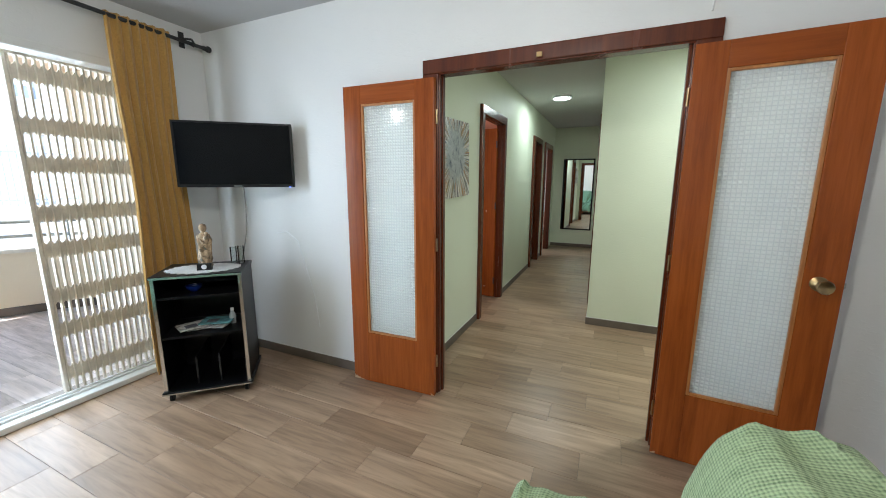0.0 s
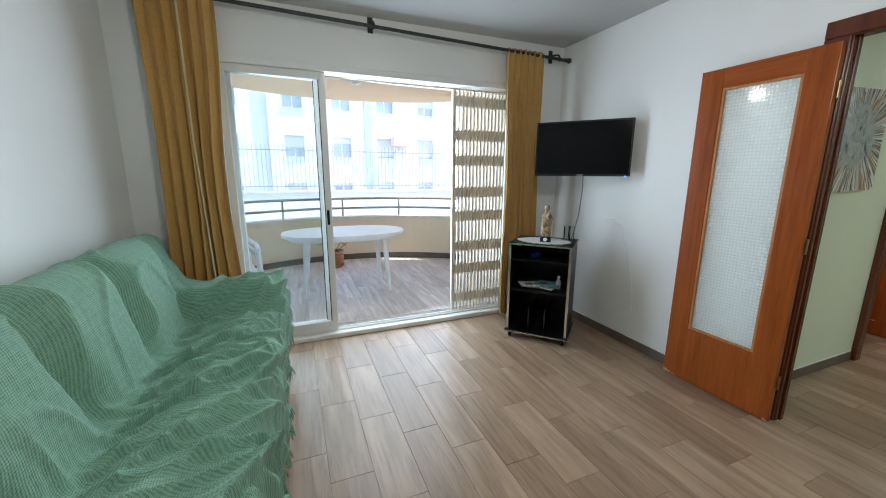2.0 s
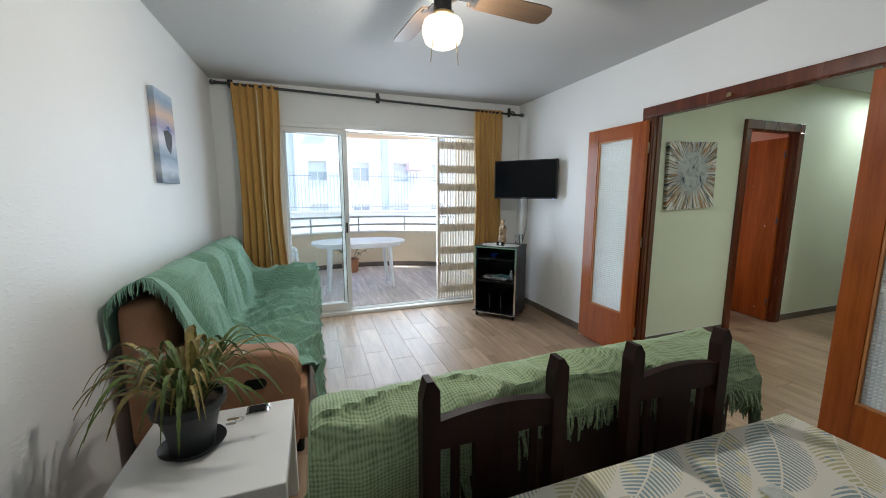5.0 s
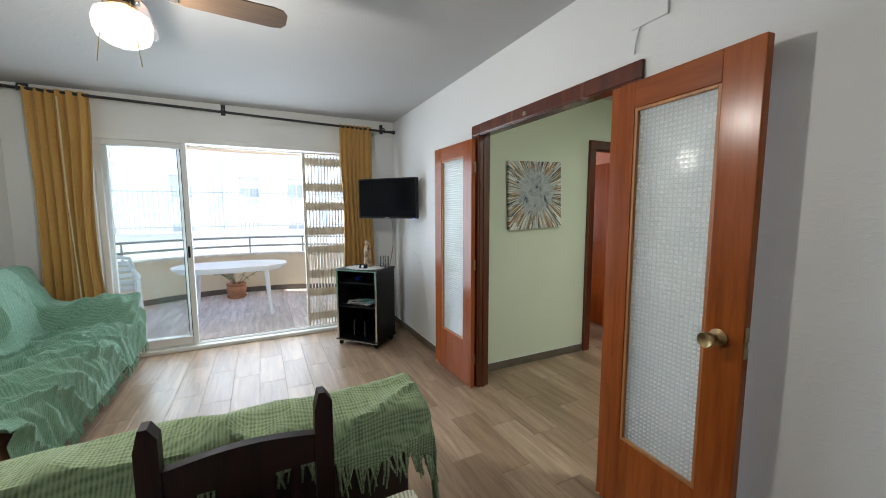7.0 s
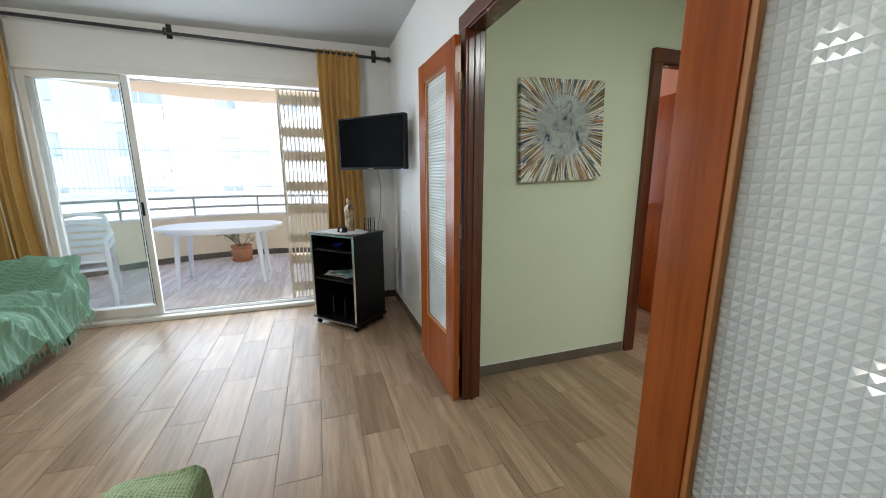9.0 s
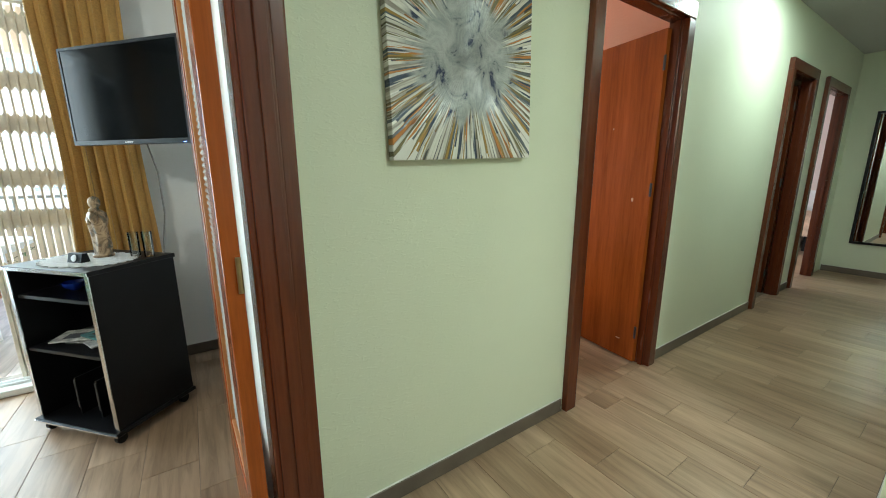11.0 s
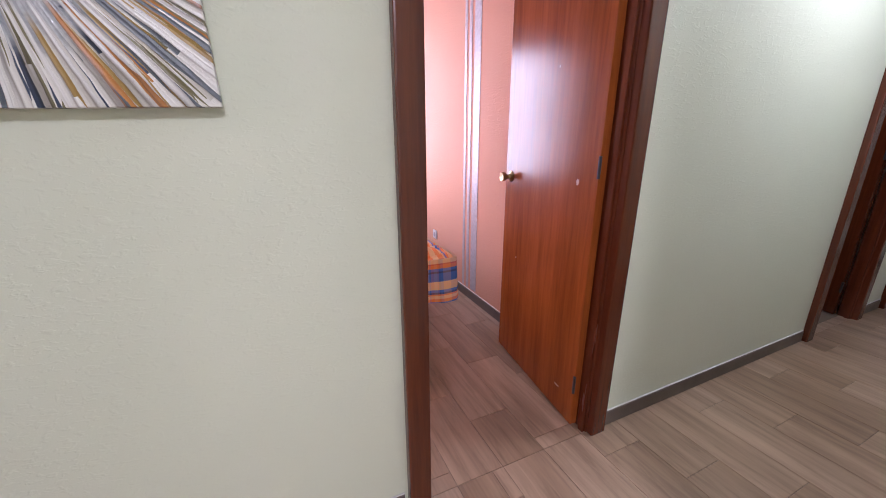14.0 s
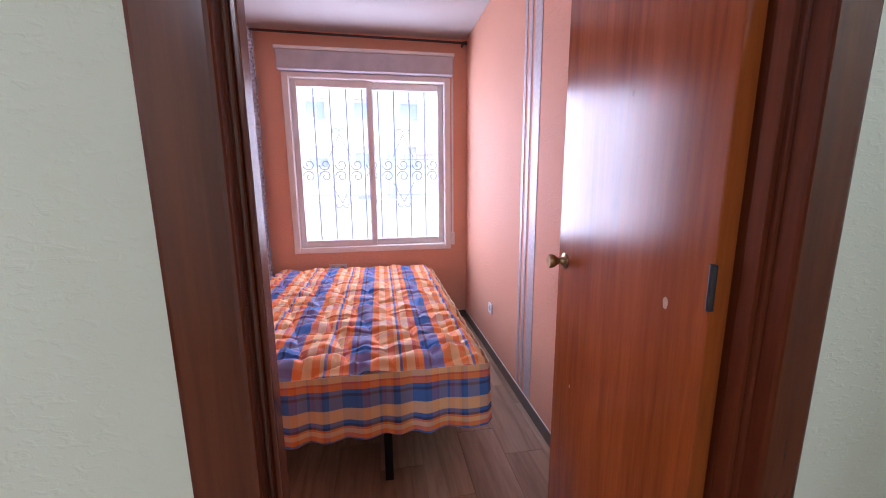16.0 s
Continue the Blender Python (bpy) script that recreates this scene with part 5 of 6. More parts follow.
for k, (cx, cy, a, c) in enumerate(((-0.03, -0.03, 12, (0.55, 0.53, 0.50)), (0.03, -0.05, -18, (0.46, 0.44, 0.43)), (-0.08, -0.06, 30, (0.62, 0.60, 0.57)), (0.05, -0.03, -8, (0.15, 0.35, 0.38)))):
    mg = thing("magazine", "folded newspaper or magazine lying in a loose pile", "magazine", on_cab(cx, cy, 0.4405 + 0.009 * k) @ pose(0, 0, 0, 0, 0, a), group="magazines")
    part("page_block", bx((-0.10, -0.07, 0), (0.10, 0.07, 0.0085), 0.002), plain("newsprint_" + "abcd"[k], c, 0.8, 0, 0.5, 30), mg)
    part("picture_bar", bx((-0.06, -0.045, 0.0085), (0.01, 0.02, 0.0089)), plain("ink_" + "abcd"[k], (0.12, 0.12, 0.14), 0.7, 0, 0.4, 40), mg)
bw = thing("blue_bowl", "small dark blue glass bowl", "bowl", on_cab(-0.06, -0.06, 0.7005))
part("bowl", lathe(bmesh.new(), [(0.02, 0), (0.045, 0.022), (0.05, 0.04), (0.046, 0.04), (0.040, 0.022), (0.0, 0.006)], (0, 0, 0), 24), plain("cobalt", (0.01, 0.03, 0.22), 0.15), bw, smooth=True)
btl = thing("small_bottle", "small clear plastic bottle with a pale cap", "bottle", on_cab(0.14, -0.02, 0.4405))
part("body", lathe(bmesh.new(), [(0.0, 0), (0.02, 0.0), (0.021, 0.06), (0.012, 0.078), (0.009, 0.09), (0, 0.09)], (0, 0, 0), 18), plain("milky_plastic", (0.45, 0.5, 0.52), 0.25), btl, smooth=True)
part("cap", rod(bmesh.new(), (0, 0, 0.09), (0, 0, 0.108), 0.011), WHITE_PL, btl)

# ---------- wall picture, ceiling fan, junction box ----------
def seascape():
    m, nt, p = nodes_of("seascape_print")
    tc = nt.nodes.new("ShaderNodeTexCoord")
    sep = nt.nodes.new("ShaderNodeSeparateXYZ")
    nt.links.new(tc.outputs["Object"], sep.inputs[0])
    wob = noise_tex(nt, coords(nt, (3, 3, 8)), 2.2, 5)
    zz = math_n(nt, "ADD", math_n(nt, "MULTIPLY", sep.outputs["Z"], 1.0 / 0.6), math_n(nt, "MULTIPLY", wob, 0.16))
    zz = math_n(nt, "ADD", zz, 0.42)
    c = ramp(nt, zz, [(0.04, (0.16, 0.20, 0.27)), (0.16, (0.50, 0.55, 0.62)), (0.30, (0.20, 0.28, 0.40)), (0.48, (0.62, 0.62, 0.66)), (0.60, (0.30, 0.27, 0.42)), (0.74, (0.62, 0.44, 0.32)), (0.88, (0.25, 0.33, 0.45)), (1.0, (0.45, 0.52, 0.58))])
    nt.links.new(c, p.inputs["Base Color"])
    p.inputs["Roughness"].default_value = 0.6
    return m


wp = thing("canvas_picture", "narrow canvas print of a boat on a calm sea", "picture", pose(-1.615, YS + 0.017, 1.79))
part("canvas", bx((-0.16, -0.017, -0.29), (0.16, 0.017, 0.29), 0.002), seascape(), wp)
part("boat_shape", prism(bmesh.new(), [(-0.09, 0.03), (-0.02, 0.055), (0.06, 0.04), (0.03, -0.06), (-0.035, -0.10), (-0.075, -0.03)], 0.0175, 0.0185, "y"), plain("boat_ink", (0.045, 0.05, 0.06), 0.6, 0, 0.4, 30), wp, "dark painted hull")
part("boat_shape", prism(bmesh.new(), [(-0.08, 0.045), (-0.01, 0.065), (0.03, 0.055), (-0.03, 0.085)], 0.0186, 0.0192, "y"), plain("sail_ink", (0.05, 0.10, 0.32), 0.6), wp, "blue painted canopy")

fan = thing("ceiling_fan", "antique brass ceiling fan with brown blades and a lit opal globe", "ceiling fan", pose(-0.40, 0.10, 0))
FBR = plain("brushed_brass", (0.38, 0.33, 0.25), 0.35, 1.0, 0.2, 20)
part("ceiling_cup", lathe(bmesh.new(), [(0.065, H), (0.062, H - 0.03), (0.03, H - 0.05), (0.0, H - 0.05)], (0, 0, 0), 28), FBR, fan, smooth=True)
part("stem", rod(bmesh.new(), (0, 0, 2.43), (0, 0, H - 0.05), 0.013), FBR, fan)
part("motor_housing", lathe(bmesh.new(), [(0.0, 2.45), (0.05, 2.448), (0.085, 2.43), (0.098, 2.395), (0.098, 2.36), (0.088, 2.335), (0.05, 2.318), (0.0, 2.316)], (0, 0, 0), 36), FBR, fan, smooth=True)
part("switch_cup", lathe(bmesh.new(), [(0.042, 2.318), (0.042, 2.26), (0.036, 2.252), (0.0, 2.252)], (0, 0, 0), 24), IRON, fan, smooth=True)
part("globe_collar", lathe(bmesh.new(), [(0.05, 2.255), (0.053, 2.243), (0.045, 2.236), (0, 2.236)], (0, 0, 0), 24), BRASS, fan, smooth=True)
gg = part("globe", lathe(bmesh.new(), [(0.048, 2.238), (0.086, 2.222), (0.096, 2.192), (0.093, 2.160), (0.082, 2.130), (0.055, 2.112), (0.028, 2.105), (0.012, 2.096), (0.0, 2.094)], (0, 0, 0), 36), glow("opal_glass_lit", (1.0, 0.86, 0.62), 0.42), fan, "lit opal glass shade", True)
gg.visible_shadow = False
BLADE = wood("fan_blade_wood", (0.05, 0.03, 0.018), (0.09, 0.055, 0.032), (0.14, 0.09, 0.055), "x", 0.4)
for k in range(4):
    a = 94 + 91 * k
    m = pose(0, 0, 2.345, 0, 0, a) @ pose(0, 0, 0, -13, 0, 0)
    out = [(0.145, -0.045), (0.20, -0.058), (0.54, -0.066), (0.58, -0.058), (0.60, -0.03), (0.60, 0.03), (0.58, 0.058), (0.54, 0.066), (0.20, 0.058), (0.145, 0.045)]
    bm = prism(bmesh.new(), out, -0.003, 0.003, "z")
    part("blade", bm, BLADE, fan).matrix_basis = m
    bm = bmesh.new()
    box(bm, (0.08, -0.013, -0.010), (0.17, 0.013, -0.0035))
    box(bm, (0.15, -0.038, -0.010), (0.185, 0.038, -0.0035), 0.003)
    part("blade_iron", bm, IRON, fan).matrix_basis = m
for dy in (-0.075, 0.06):
    part("pull_chain", rod(bmesh.new(), (0.05, dy, 2.02), (0.04, dy * 0.6, 2.26), 0.0018, sides=6), BRASS, fan)
jb = thing("junction_box", "white square wall junction box with its cable", "junction box")
part("box", bx((0.31, YN - 0.012, 2.27), (0.48, YN, 2.39), 0.004, 2), WHITE_WALL, jb)
part("cable", tube(bmesh.new(), [(0.35, YN - 0.006, 2.27), (0.335, YN - 0.008, 2.22), (0.33, YN - 0.008, 2.16)], 0.004, 6), WHITE_WALL, jb)


# ---------- hall and corridor ----------
def burst_paint():
    m, nt, p = nodes_of("burst_painting")
    tc = nt.nodes.new("ShaderNodeTexCoord")
    warp = nt.nodes.new("ShaderNodeTexNoise")
    warp.inputs["Scale"].default_value, warp.inputs["Detail"].default_value = 7.0, 3
    nt.links.new(tc.outputs["Object"], warp.inputs["Vector"])
    sep = nt.nodes.new("ShaderNodeSeparateXYZ")
    nt.links.new(tc.outputs["Object"], sep.inputs[0])
    ang = math_n(nt, "ARCTAN2", math_n(nt, "ADD", sep.outputs["Z"], -0.03), math_n(nt, "ADD", sep.outputs["Y"], 0.0))
    r = math_n(nt, "SQRT", math_n(nt, "ADD", math_n(nt, "MULTIPLY", sep.outputs["Y"], sep.outputs["Y"]),
                                  math_n(nt, "POWER", math_n(nt, "ABSOLUTE", math_n(nt, "ADD", sep.outputs["Z"], -0.03), 0), 2.0)), 0)
    wob = math_n(nt, "MULTIPLY", math_n(nt, "SUBTRACT", warp.outputs["Fac"], 0.5), 0.05)
    a2 = math_n(nt, "ADD", ang, wob)

    def rays(freq, long):
        c = nt.nodes.new("ShaderNodeCombineXYZ")
        nt.links.new(math_n(nt, "MULTIPLY", a2, freq), c.inputs[0])
        nt.links.new(math_n(nt, "MULTIPLY", r, long), c.inputs[1])
        v = nt.nodes.new("ShaderNodeTexVoronoi")
        v.voronoi_dimensions = "2D"
        v.inputs["Scale"].default_value = 1.0
        nt.links.new(c.outputs[0], v.inputs["Vector"])
        s = nt.nodes.new("ShaderNodeSeparateColor")
        nt.links.new(v.outputs["Color"], s.inputs[0])
        return s.outputs[0], v.outputs["Distance"], s.outputs[1]
    pick, dist, chance = rays(34.0, 2.6)
    pick2, _, _ = rays(55.0, 7.0)
    k = nt.nodes.new("ShaderNodeValToRGB")
    k.color_ramp.interpolation = "CONSTANT"
    cols = [(0.0, (0.72, 0.71, 0.66)), (0.22, (0.035, 0.055, 0.095)), (0.36, (0.60, 0.58, 0.52)), (0.48, (0.34, 0.21, 0.045)), (0.60, (0.10, 0.12, 0.14)), (0.70, (0.50, 0.20, 0.04)), (0.80, (0.70, 0.69, 0.66)), (0.92, (0.16, 0.14, 0.06))]
    el = k.color_ramp.elements
    while len(el) < len(cols):
        el.new(0.5)
    for e, (q, c) in zip(el, cols):
        e.position, e.color = q, (*c, 1)
    nt.links.new(math_n(nt, "FRACT", math_n(nt, "ADD", pick, math_n(nt, "MULTIPLY", pick2, 0.12)), 0), k.inputs["Fac"])
    edge = ramp(nt, dist, [(0.45, (1, 1, 1)), (0.75, (0.42, 0.39, 0.36))])
    bare = math_n(nt, "LESS_THAN", chance, math_n(nt, "MULTIPLY", math_n(nt, "SUBTRACT", r, 0.25), 2.2))
    rayc = mixc(nt, 1.0, mixc(nt, bare, k.outputs["Color"], (0.76, 0.75, 0.71)), edge, "MULTIPLY")
    big = noise_tex(nt, tc.outputs["Object"], 11.0, 4, 0.6, 1.5)
    silver = ramp(nt, big, [(0.36, (0.02, 0.035, 0.09)), (0.43, (0.30, 0.32, 0.33)), (0.60, (0.46, 0.48, 0.48)), (0.75, (0.36, 0.37, 0.38))])
    rr = math_n(nt, "ADD", r, math_n(nt, "MULTIPLY", math_n(nt, "SUBTRACT", pick, 0.5), 0.085))
    mid = ramp(nt, rr, [(0.195, (0, 0, 0)), (0.23, (1, 1, 1))])
    col = mixc(nt, mid, silver, rayc)
    nt.links.new(col, p.inputs["Base Color"])
    spk = nt.nodes.new("ShaderNodeTexVoronoi")
    spk.inputs["Scale"].default_value = 260
    nt.links.new(tc.outputs["Object"], spk.inputs["Vector"])
    s2 = nt.nodes.new("ShaderNodeSeparateColor")
    nt.links.new(spk.outputs["Color"], s2.inputs[0])
    glit = math_n(nt, "GREATER_THAN", s2.outputs[0], 0.80)
    inv = math_n(nt, "SUBTRACT", 1.0, mid)
    nt.links.new(math_n(nt, "MULTIPLY", math_n(nt, "MULTIPLY", glit, inv), 0.9), p.inputs["Metallic"])
    p.inputs["Roughness"].default_value = 0.32
    bump(nt, p, math_n(nt, "ADD", dist, math_n(nt, "MULTIPLY", s2.outputs[1], 0.5)), 0.6, 0.004)
    return m


pic = thing("canvas_painting", "abstract canvas with silver centre and ochre, white, navy rays", "painting", pose(XC + 0.019, 2.825, 1.600, 2.0, 0, 0))
BURST = burst_paint()
part("painted_face", bx((0.0125, -0.302, -0.305), (0.018, 0.302, 0.305), 0.002, 2), BURST, pic)
part("wrapped_edge", bx((-0.018, -0.3015, -0.3045), (0.0125, 0.3015, 0.3045), 0.002), BURST, pic)

mir = thing("wall_mirror", "tall wall mirror with a thin black frame", "mirror")
MX0, MX1, MZ0, MZ1, F = -1.00, -0.365, 0.385, 1.915, 0.028
part("glass", bx((MX0 + F, YEND - 0.014, MZ0 + F), (MX1 - F, YEND - 0.004, MZ1 - F)), MIRROR, mir, "mirror glass")
for a, b, c, e in ((MX0, MX0 + F, MZ0, MZ1), (MX1 - F, MX1, MZ0, MZ1), (MX0 + F, MX1 - F, MZ0, MZ0 + F), (MX0 + F, MX1 - F, MZ1 - F, MZ1)):
    part("frame_bar", bx((a, YEND - 0.024, c), (b, YEND - 0.001, e), 0.003), BLACK_MEL, mir)
for n, (x, y) in enumerate(((-0.72, 5.50), (1.05, 3.05))):
    cl = thing("ceiling_light", "round white flush LED ceiling light, lit", "ceiling light", pose(x, y, H))
    part("rim", lathe(bmesh.new(), [(0.125, 0), (0.125, -0.025), (0.112, -0.032), (0.112, -0.02), (0.0, -0.02)], (0, 0, 0), 36), WHITE_PL, cl, smooth=True)
    part("diffuser", lathe(bmesh.new(), [(0.111, -0.021), (0.105, -0.034), (0.06, -0.040), (0.0, -0.042)], (0, 0, 0), 36), glow("led_diffuser", (0.90, 1.0, 0.95), 2.7), cl, "glowing diffuser", True)
sw = thing("light_switch", "white rocker switch plate", "switch")
part("plate", bx((XR - 0.009, 4.28, 1.05), (XR, 4.36, 1.13), 0.003), WHITE_PL, sw)
part("rocker", bx((XR - 0.014, 4.30, 1.065), (XR - 0.009, 4.34, 1.115), 0.002), WHITE_PL, sw)
sw2 = thing("light_switch", "white rocker switch plate behind the glazed door", "switch")
part("plate", bx((0.50, YN - 0.01, 1.03), (0.58, YN, 1.11), 0.003), WHITE_PL, sw2)
part("rocker", bx((0.52, YN - 0.014, 1.045), (0.56, YN - 0.01, 1.095), 0.002), WHITE_PL, sw2)

# ---------- first bedroom ----------
def stripes(name, axis, scale, offset, stops, quilt=0.0):
    m, nt, p = nodes_of(name)
    tc = nt.nodes.new("ShaderNodeTexCoord")
    sep = nt.nodes.new("ShaderNodeSeparateXYZ")
    nt.links.new(tc.outputs["Object"], sep.inputs[0])

    def band(ax, sc, off):
        f = math_n(nt, "FRACT", math_n(nt, "ADD", math_n(nt, "MULTIPLY", sep.outputs[ax], sc), off), 0)
        k = nt.nodes.new("ShaderNodeValToRGB")
        k.color_ramp.interpolation = "CONSTANT"
        el = k.color_ramp.elements
        while len(el) < len(stops):
            el.new(0.5)
        for e, (q, c) in zip(el, stops):
            e.position, e.color = q, (*c, 1)
        nt.links.new(f, k.inputs["Fac"])
        return k.outputs["Color"]
    c1 = band(axis, scale, offset)
    other = "X" if axis == "Y" else "Y"
    c2 = band(other, scale, 0.2)
    v = coords(nt)
    soft = noise_tex(nt, v, 40, 3)
    mix = mixc(nt, 0.20, c1, c2) if quilt == 0 else mixc(nt, 0.2, c1, c2)
    nt.links.new(mixc(nt, math_n(nt, "MULTIPLY", soft, 0.06), mix, (0.5, 0.42, 0.36)), p.inputs["Base Color"])
    p.inputs["Roughness"].default_value = 0.8
    bump(nt, p, noise_tex(nt, v, 320, 3), 0.25, 0.002)
    return m


OR, PE, BL, NV, RD = (0.85, 0.23, 0.035), (0.86, 0.56, 0.27), (0.045, 0.17, 0.52), (0.025, 0.05, 0.16), (0.70, 0.13, 0.04)
TOPS = [(0.0, PE), (0.12, OR), (0.22, PE), (0.27, BL), (0.31, OR), (0.36, PE), (0.48, RD), (0.53, OR), (0.60, BL), (0.67, NV), (0.70, BL), (0.88, OR)]
bed = thing("bed", "metal-legged double bed with a mattress", "bed")
BX0, BX1, BY0, BY1 = -4.12, -2.24, 2.86, 4.17
part("bed_base", bx((BX0, BY0, 0.28), (BX1 + 0.02, BY1 - 0.01, 0.35), 0.01), BLACK_PL, bed)
part("mattress", bx((BX0, BY0, 0.35), (BX1 + 0.02, BY1 - 0.012, 0.535), 0.05, 3), cloth("ticking", (0.7, 0.69, 0.66), (0.6, 0.6, 0.58)), bed)
for x in (BX1 - 0.0, BX0 + 0.15):
    for y in (BY0 + 0.25, 3.74):
        part("leg", bx((x - 0.018, y - 0.018, 0), (x + 0.018, y + 0.018, 0.28), 0.003), BLACK_PL, bed)
cov = thing("bedspread", "quilted plaid bedspread in orange, peach and blue with a frilled edge", "bedspread")


def cover_fn(u, v):
    x, y = BX0 + (BX1 + 0.045 - BX0) * u, BY0 - 0.01 + (BY1 + 0.012 - BY0 + 0.01) * v
    ex = smooth(0.95, 1.0, u)
    ey = smooth(0.95, 1.0, v)
    q = abs(math.sin(x * 22 + y * 6)) * abs(math.sin(y * 17 - x * 5))
    z = 0.548 + 0.026 * q ** 0.5 + 0.02 * abs(noise.noise((x * 9, y * 16, 1))) + 0.012 * noise.noise((x * 7, y * 7, 1)) - 0.012 * smooth(0.93, 1.0, math.sin(x * 26)) - 0.03 * ex ** 2 - 0.035 * ey ** 2
    z += 0.011 * (1 - abs(math.sin(x * 31 + 2.6 * noise.noise((x * 3, y * 7, 5)) + 0.8 * y))) ** 1.5 * (0.5 + abs(noise.noise((x * 6, y * 9, 8))))
    return (x, y, z)


part("quilt", sheet(bmesh.new(), cover_fn, 260, 130, 0.006), stripes("plaid_quilt", "Y", 3.15, 0.30, TOPS), cov, "quilted top with stripes", True)


def frill(path, drop, seed, freq):
    bm = bmesh.new()
    tot = 0.0
    lens = [0.0]
    for a, b in zip(path, path[1:]):
        tot += (Vector(b) - Vector(a)).length
        lens.append(tot)

    def fn(u, v):
        s = u * tot
        i = max(k for k in range(len(path) - 1) if lens[k] <= s + 1e-9)
        f = (s - lens[i]) / (lens[i + 1] - lens[i])
        p = Vector(path[i]).lerp(Vector(path[i + 1]), f)
        t = (Vector(path[i + 1]) - Vector(path[i])).normalized()
        n = Vector((t.y, -t.x, 0))
        amp = (0.003 + 0.016 * v) * (0.55 + 0.9 * abs(noise.noise((s * 3.1, 4.0, seed))))
        o = 0.012 + 0.02 * v + amp * math.sin(s * freq + 4.2 * noise.noise((s * 3.3, 0, seed)))
        z = 0.545 - drop * v * (1 + 0.05 * noise.noise((s * 5, 2.0, seed)))
        return tuple(p + n * o)[:2] + (z,)
    return sheet(bm, fn, int(tot * 130), 14, 0.0025)


HEM = [(0.0, BL), (0.035, OR), (0.10, PE), (0.17, OR), (0.20, NV), (0.24, BL), (0.30, PE), (0.48, BL), (0.66, NV), (0.70, BL), (0.76, OR), (0.84, RD), (0.87, PE)]
part("frill", frill([(BX1 + 0.04, BY0, 0), (BX1 + 0.04, BY1 + 0.008, 0), (BX0 + 0.05, BY1 + 0.008, 0)], 0.275, 3.0, 42), stripes("plaid_frill", "Z", 3.45, 0.08, HEM, 1.0), cov, "gathered frill with horizontal bands", True)

wn = thing("window_bedroom", "white double sliding window with a grey roller-shutter box", "window", kind="structure")
xw = XB - 0.06


def wbar(nm, y0, y1, z0, z1, x0=xw - 0.03, x1=xw + 0.03, mat=ALU):
    return part(nm, bx((x0, y0, z0), (x1, y1, z1), 0.004), mat, wn)


wbar("frame_side", BW0, BW0 + 0.055, BWS, 2.245, xw - 0.05, XB + 0.015)
wbar("frame_side", BW1 - 0.055, BW1, BWS, 2.245, xw - 0.05, XB + 0.015)
wbar("frame_sill", BW0 + 0.055, BW1 - 0.055, BWS, BWS + 0.05, xw - 0.05, XB + 0.015)
wbar("frame_head", BW0 + 0.055, BW1 - 0.055, 2.20, 2.245, xw - 0.05, XB + 0.015)
MIDY = (BW0 + BW1) / 2
for a, b, x in ((BW0 + 0.055, MIDY + 0.025, xw + 0.012), (MIDY - 0.025, BW1 - 0.055, xw - 0.022)):
    for q0, q1, r0, r1 in ((a, a + 0.05, BWS + 0.05, 2.20), (b - 0.05, b, BWS + 0.05, 2.20), (a + 0.05, b - 0.05, BWS + 0.05, BWS + 0.11), (a + 0.05, b - 0.05, 2.14, 2.20)):
        wbar("sash_bar", q0, q1, r0, r1, x - 0.014, x + 0.014)
    g = wbar("glass_pane", a + 0.05, b - 0.05, BWS + 0.11, 2.14, x - 0.003, x + 0.003, PANE)
    g.visible_shadow = False
part("shutter_box", bx((XB - 0.20, BW0 - 0.02, 2.247), (XB + 0.075, BW1 + 0.015, 2.40), 0.006), plain("lilac_grey_pvc", (0.50, 0.50, 0.54), 0.45), wn, "grey roller-shutter box")
part("box_lip", bx((XB + 0.001, BW0 - 0.03, 2.40), (XB + 0.085, BW1 + 0.025, 2.425), 0.004), ALU, wn)
part("shutter_strap", bx((XB + 0.001, BW1 + 0.012, 0.85), (XB + 0.007, BW1 + 0.028, 2.25)), WHITE_PL, wn, "white strap")
part("strap_winder", bx((XB, BW1 + 0.004, 0.74), (XB + 0.03, BW1 + 0.034, 0.86), 0.004), WHITE_PL, wn)

gr = thing("window_grille", "dark grey wrought-iron window grille with scrolls", "grille")
GI = plain("grille_paint", (0.14, 0.14, 0.15), 0.5, 0, 0.2, 30)
gx = XB - 0.245
for i in range(10):
    y = BW0 + 0.06 + (BW1 - BW0 - 0.12) * i / 9
    part("bar", rod(bmesh.new(), (gx, y, BWS - 0.02), (gx, y, 2.28), 0.006, sides=8), GI, gr)
for z in (BWS + 0.03, 2.22):
    part("cross_bar", bx((gx - 0.005, BW0, z - 0.012), (gx + 0.005, BW1, z + 0.012)), GI, gr)


def spiral(cy, cz, r, start, turn, n=20):
    return [(gx + 0.012, cy + r * (1 - 0.75 * i / n) * math.cos(start + turn * i / n), cz + r * (1 - 0.75 * i / n) * math.sin(start + turn * i / n)) for i in range(n + 1)]


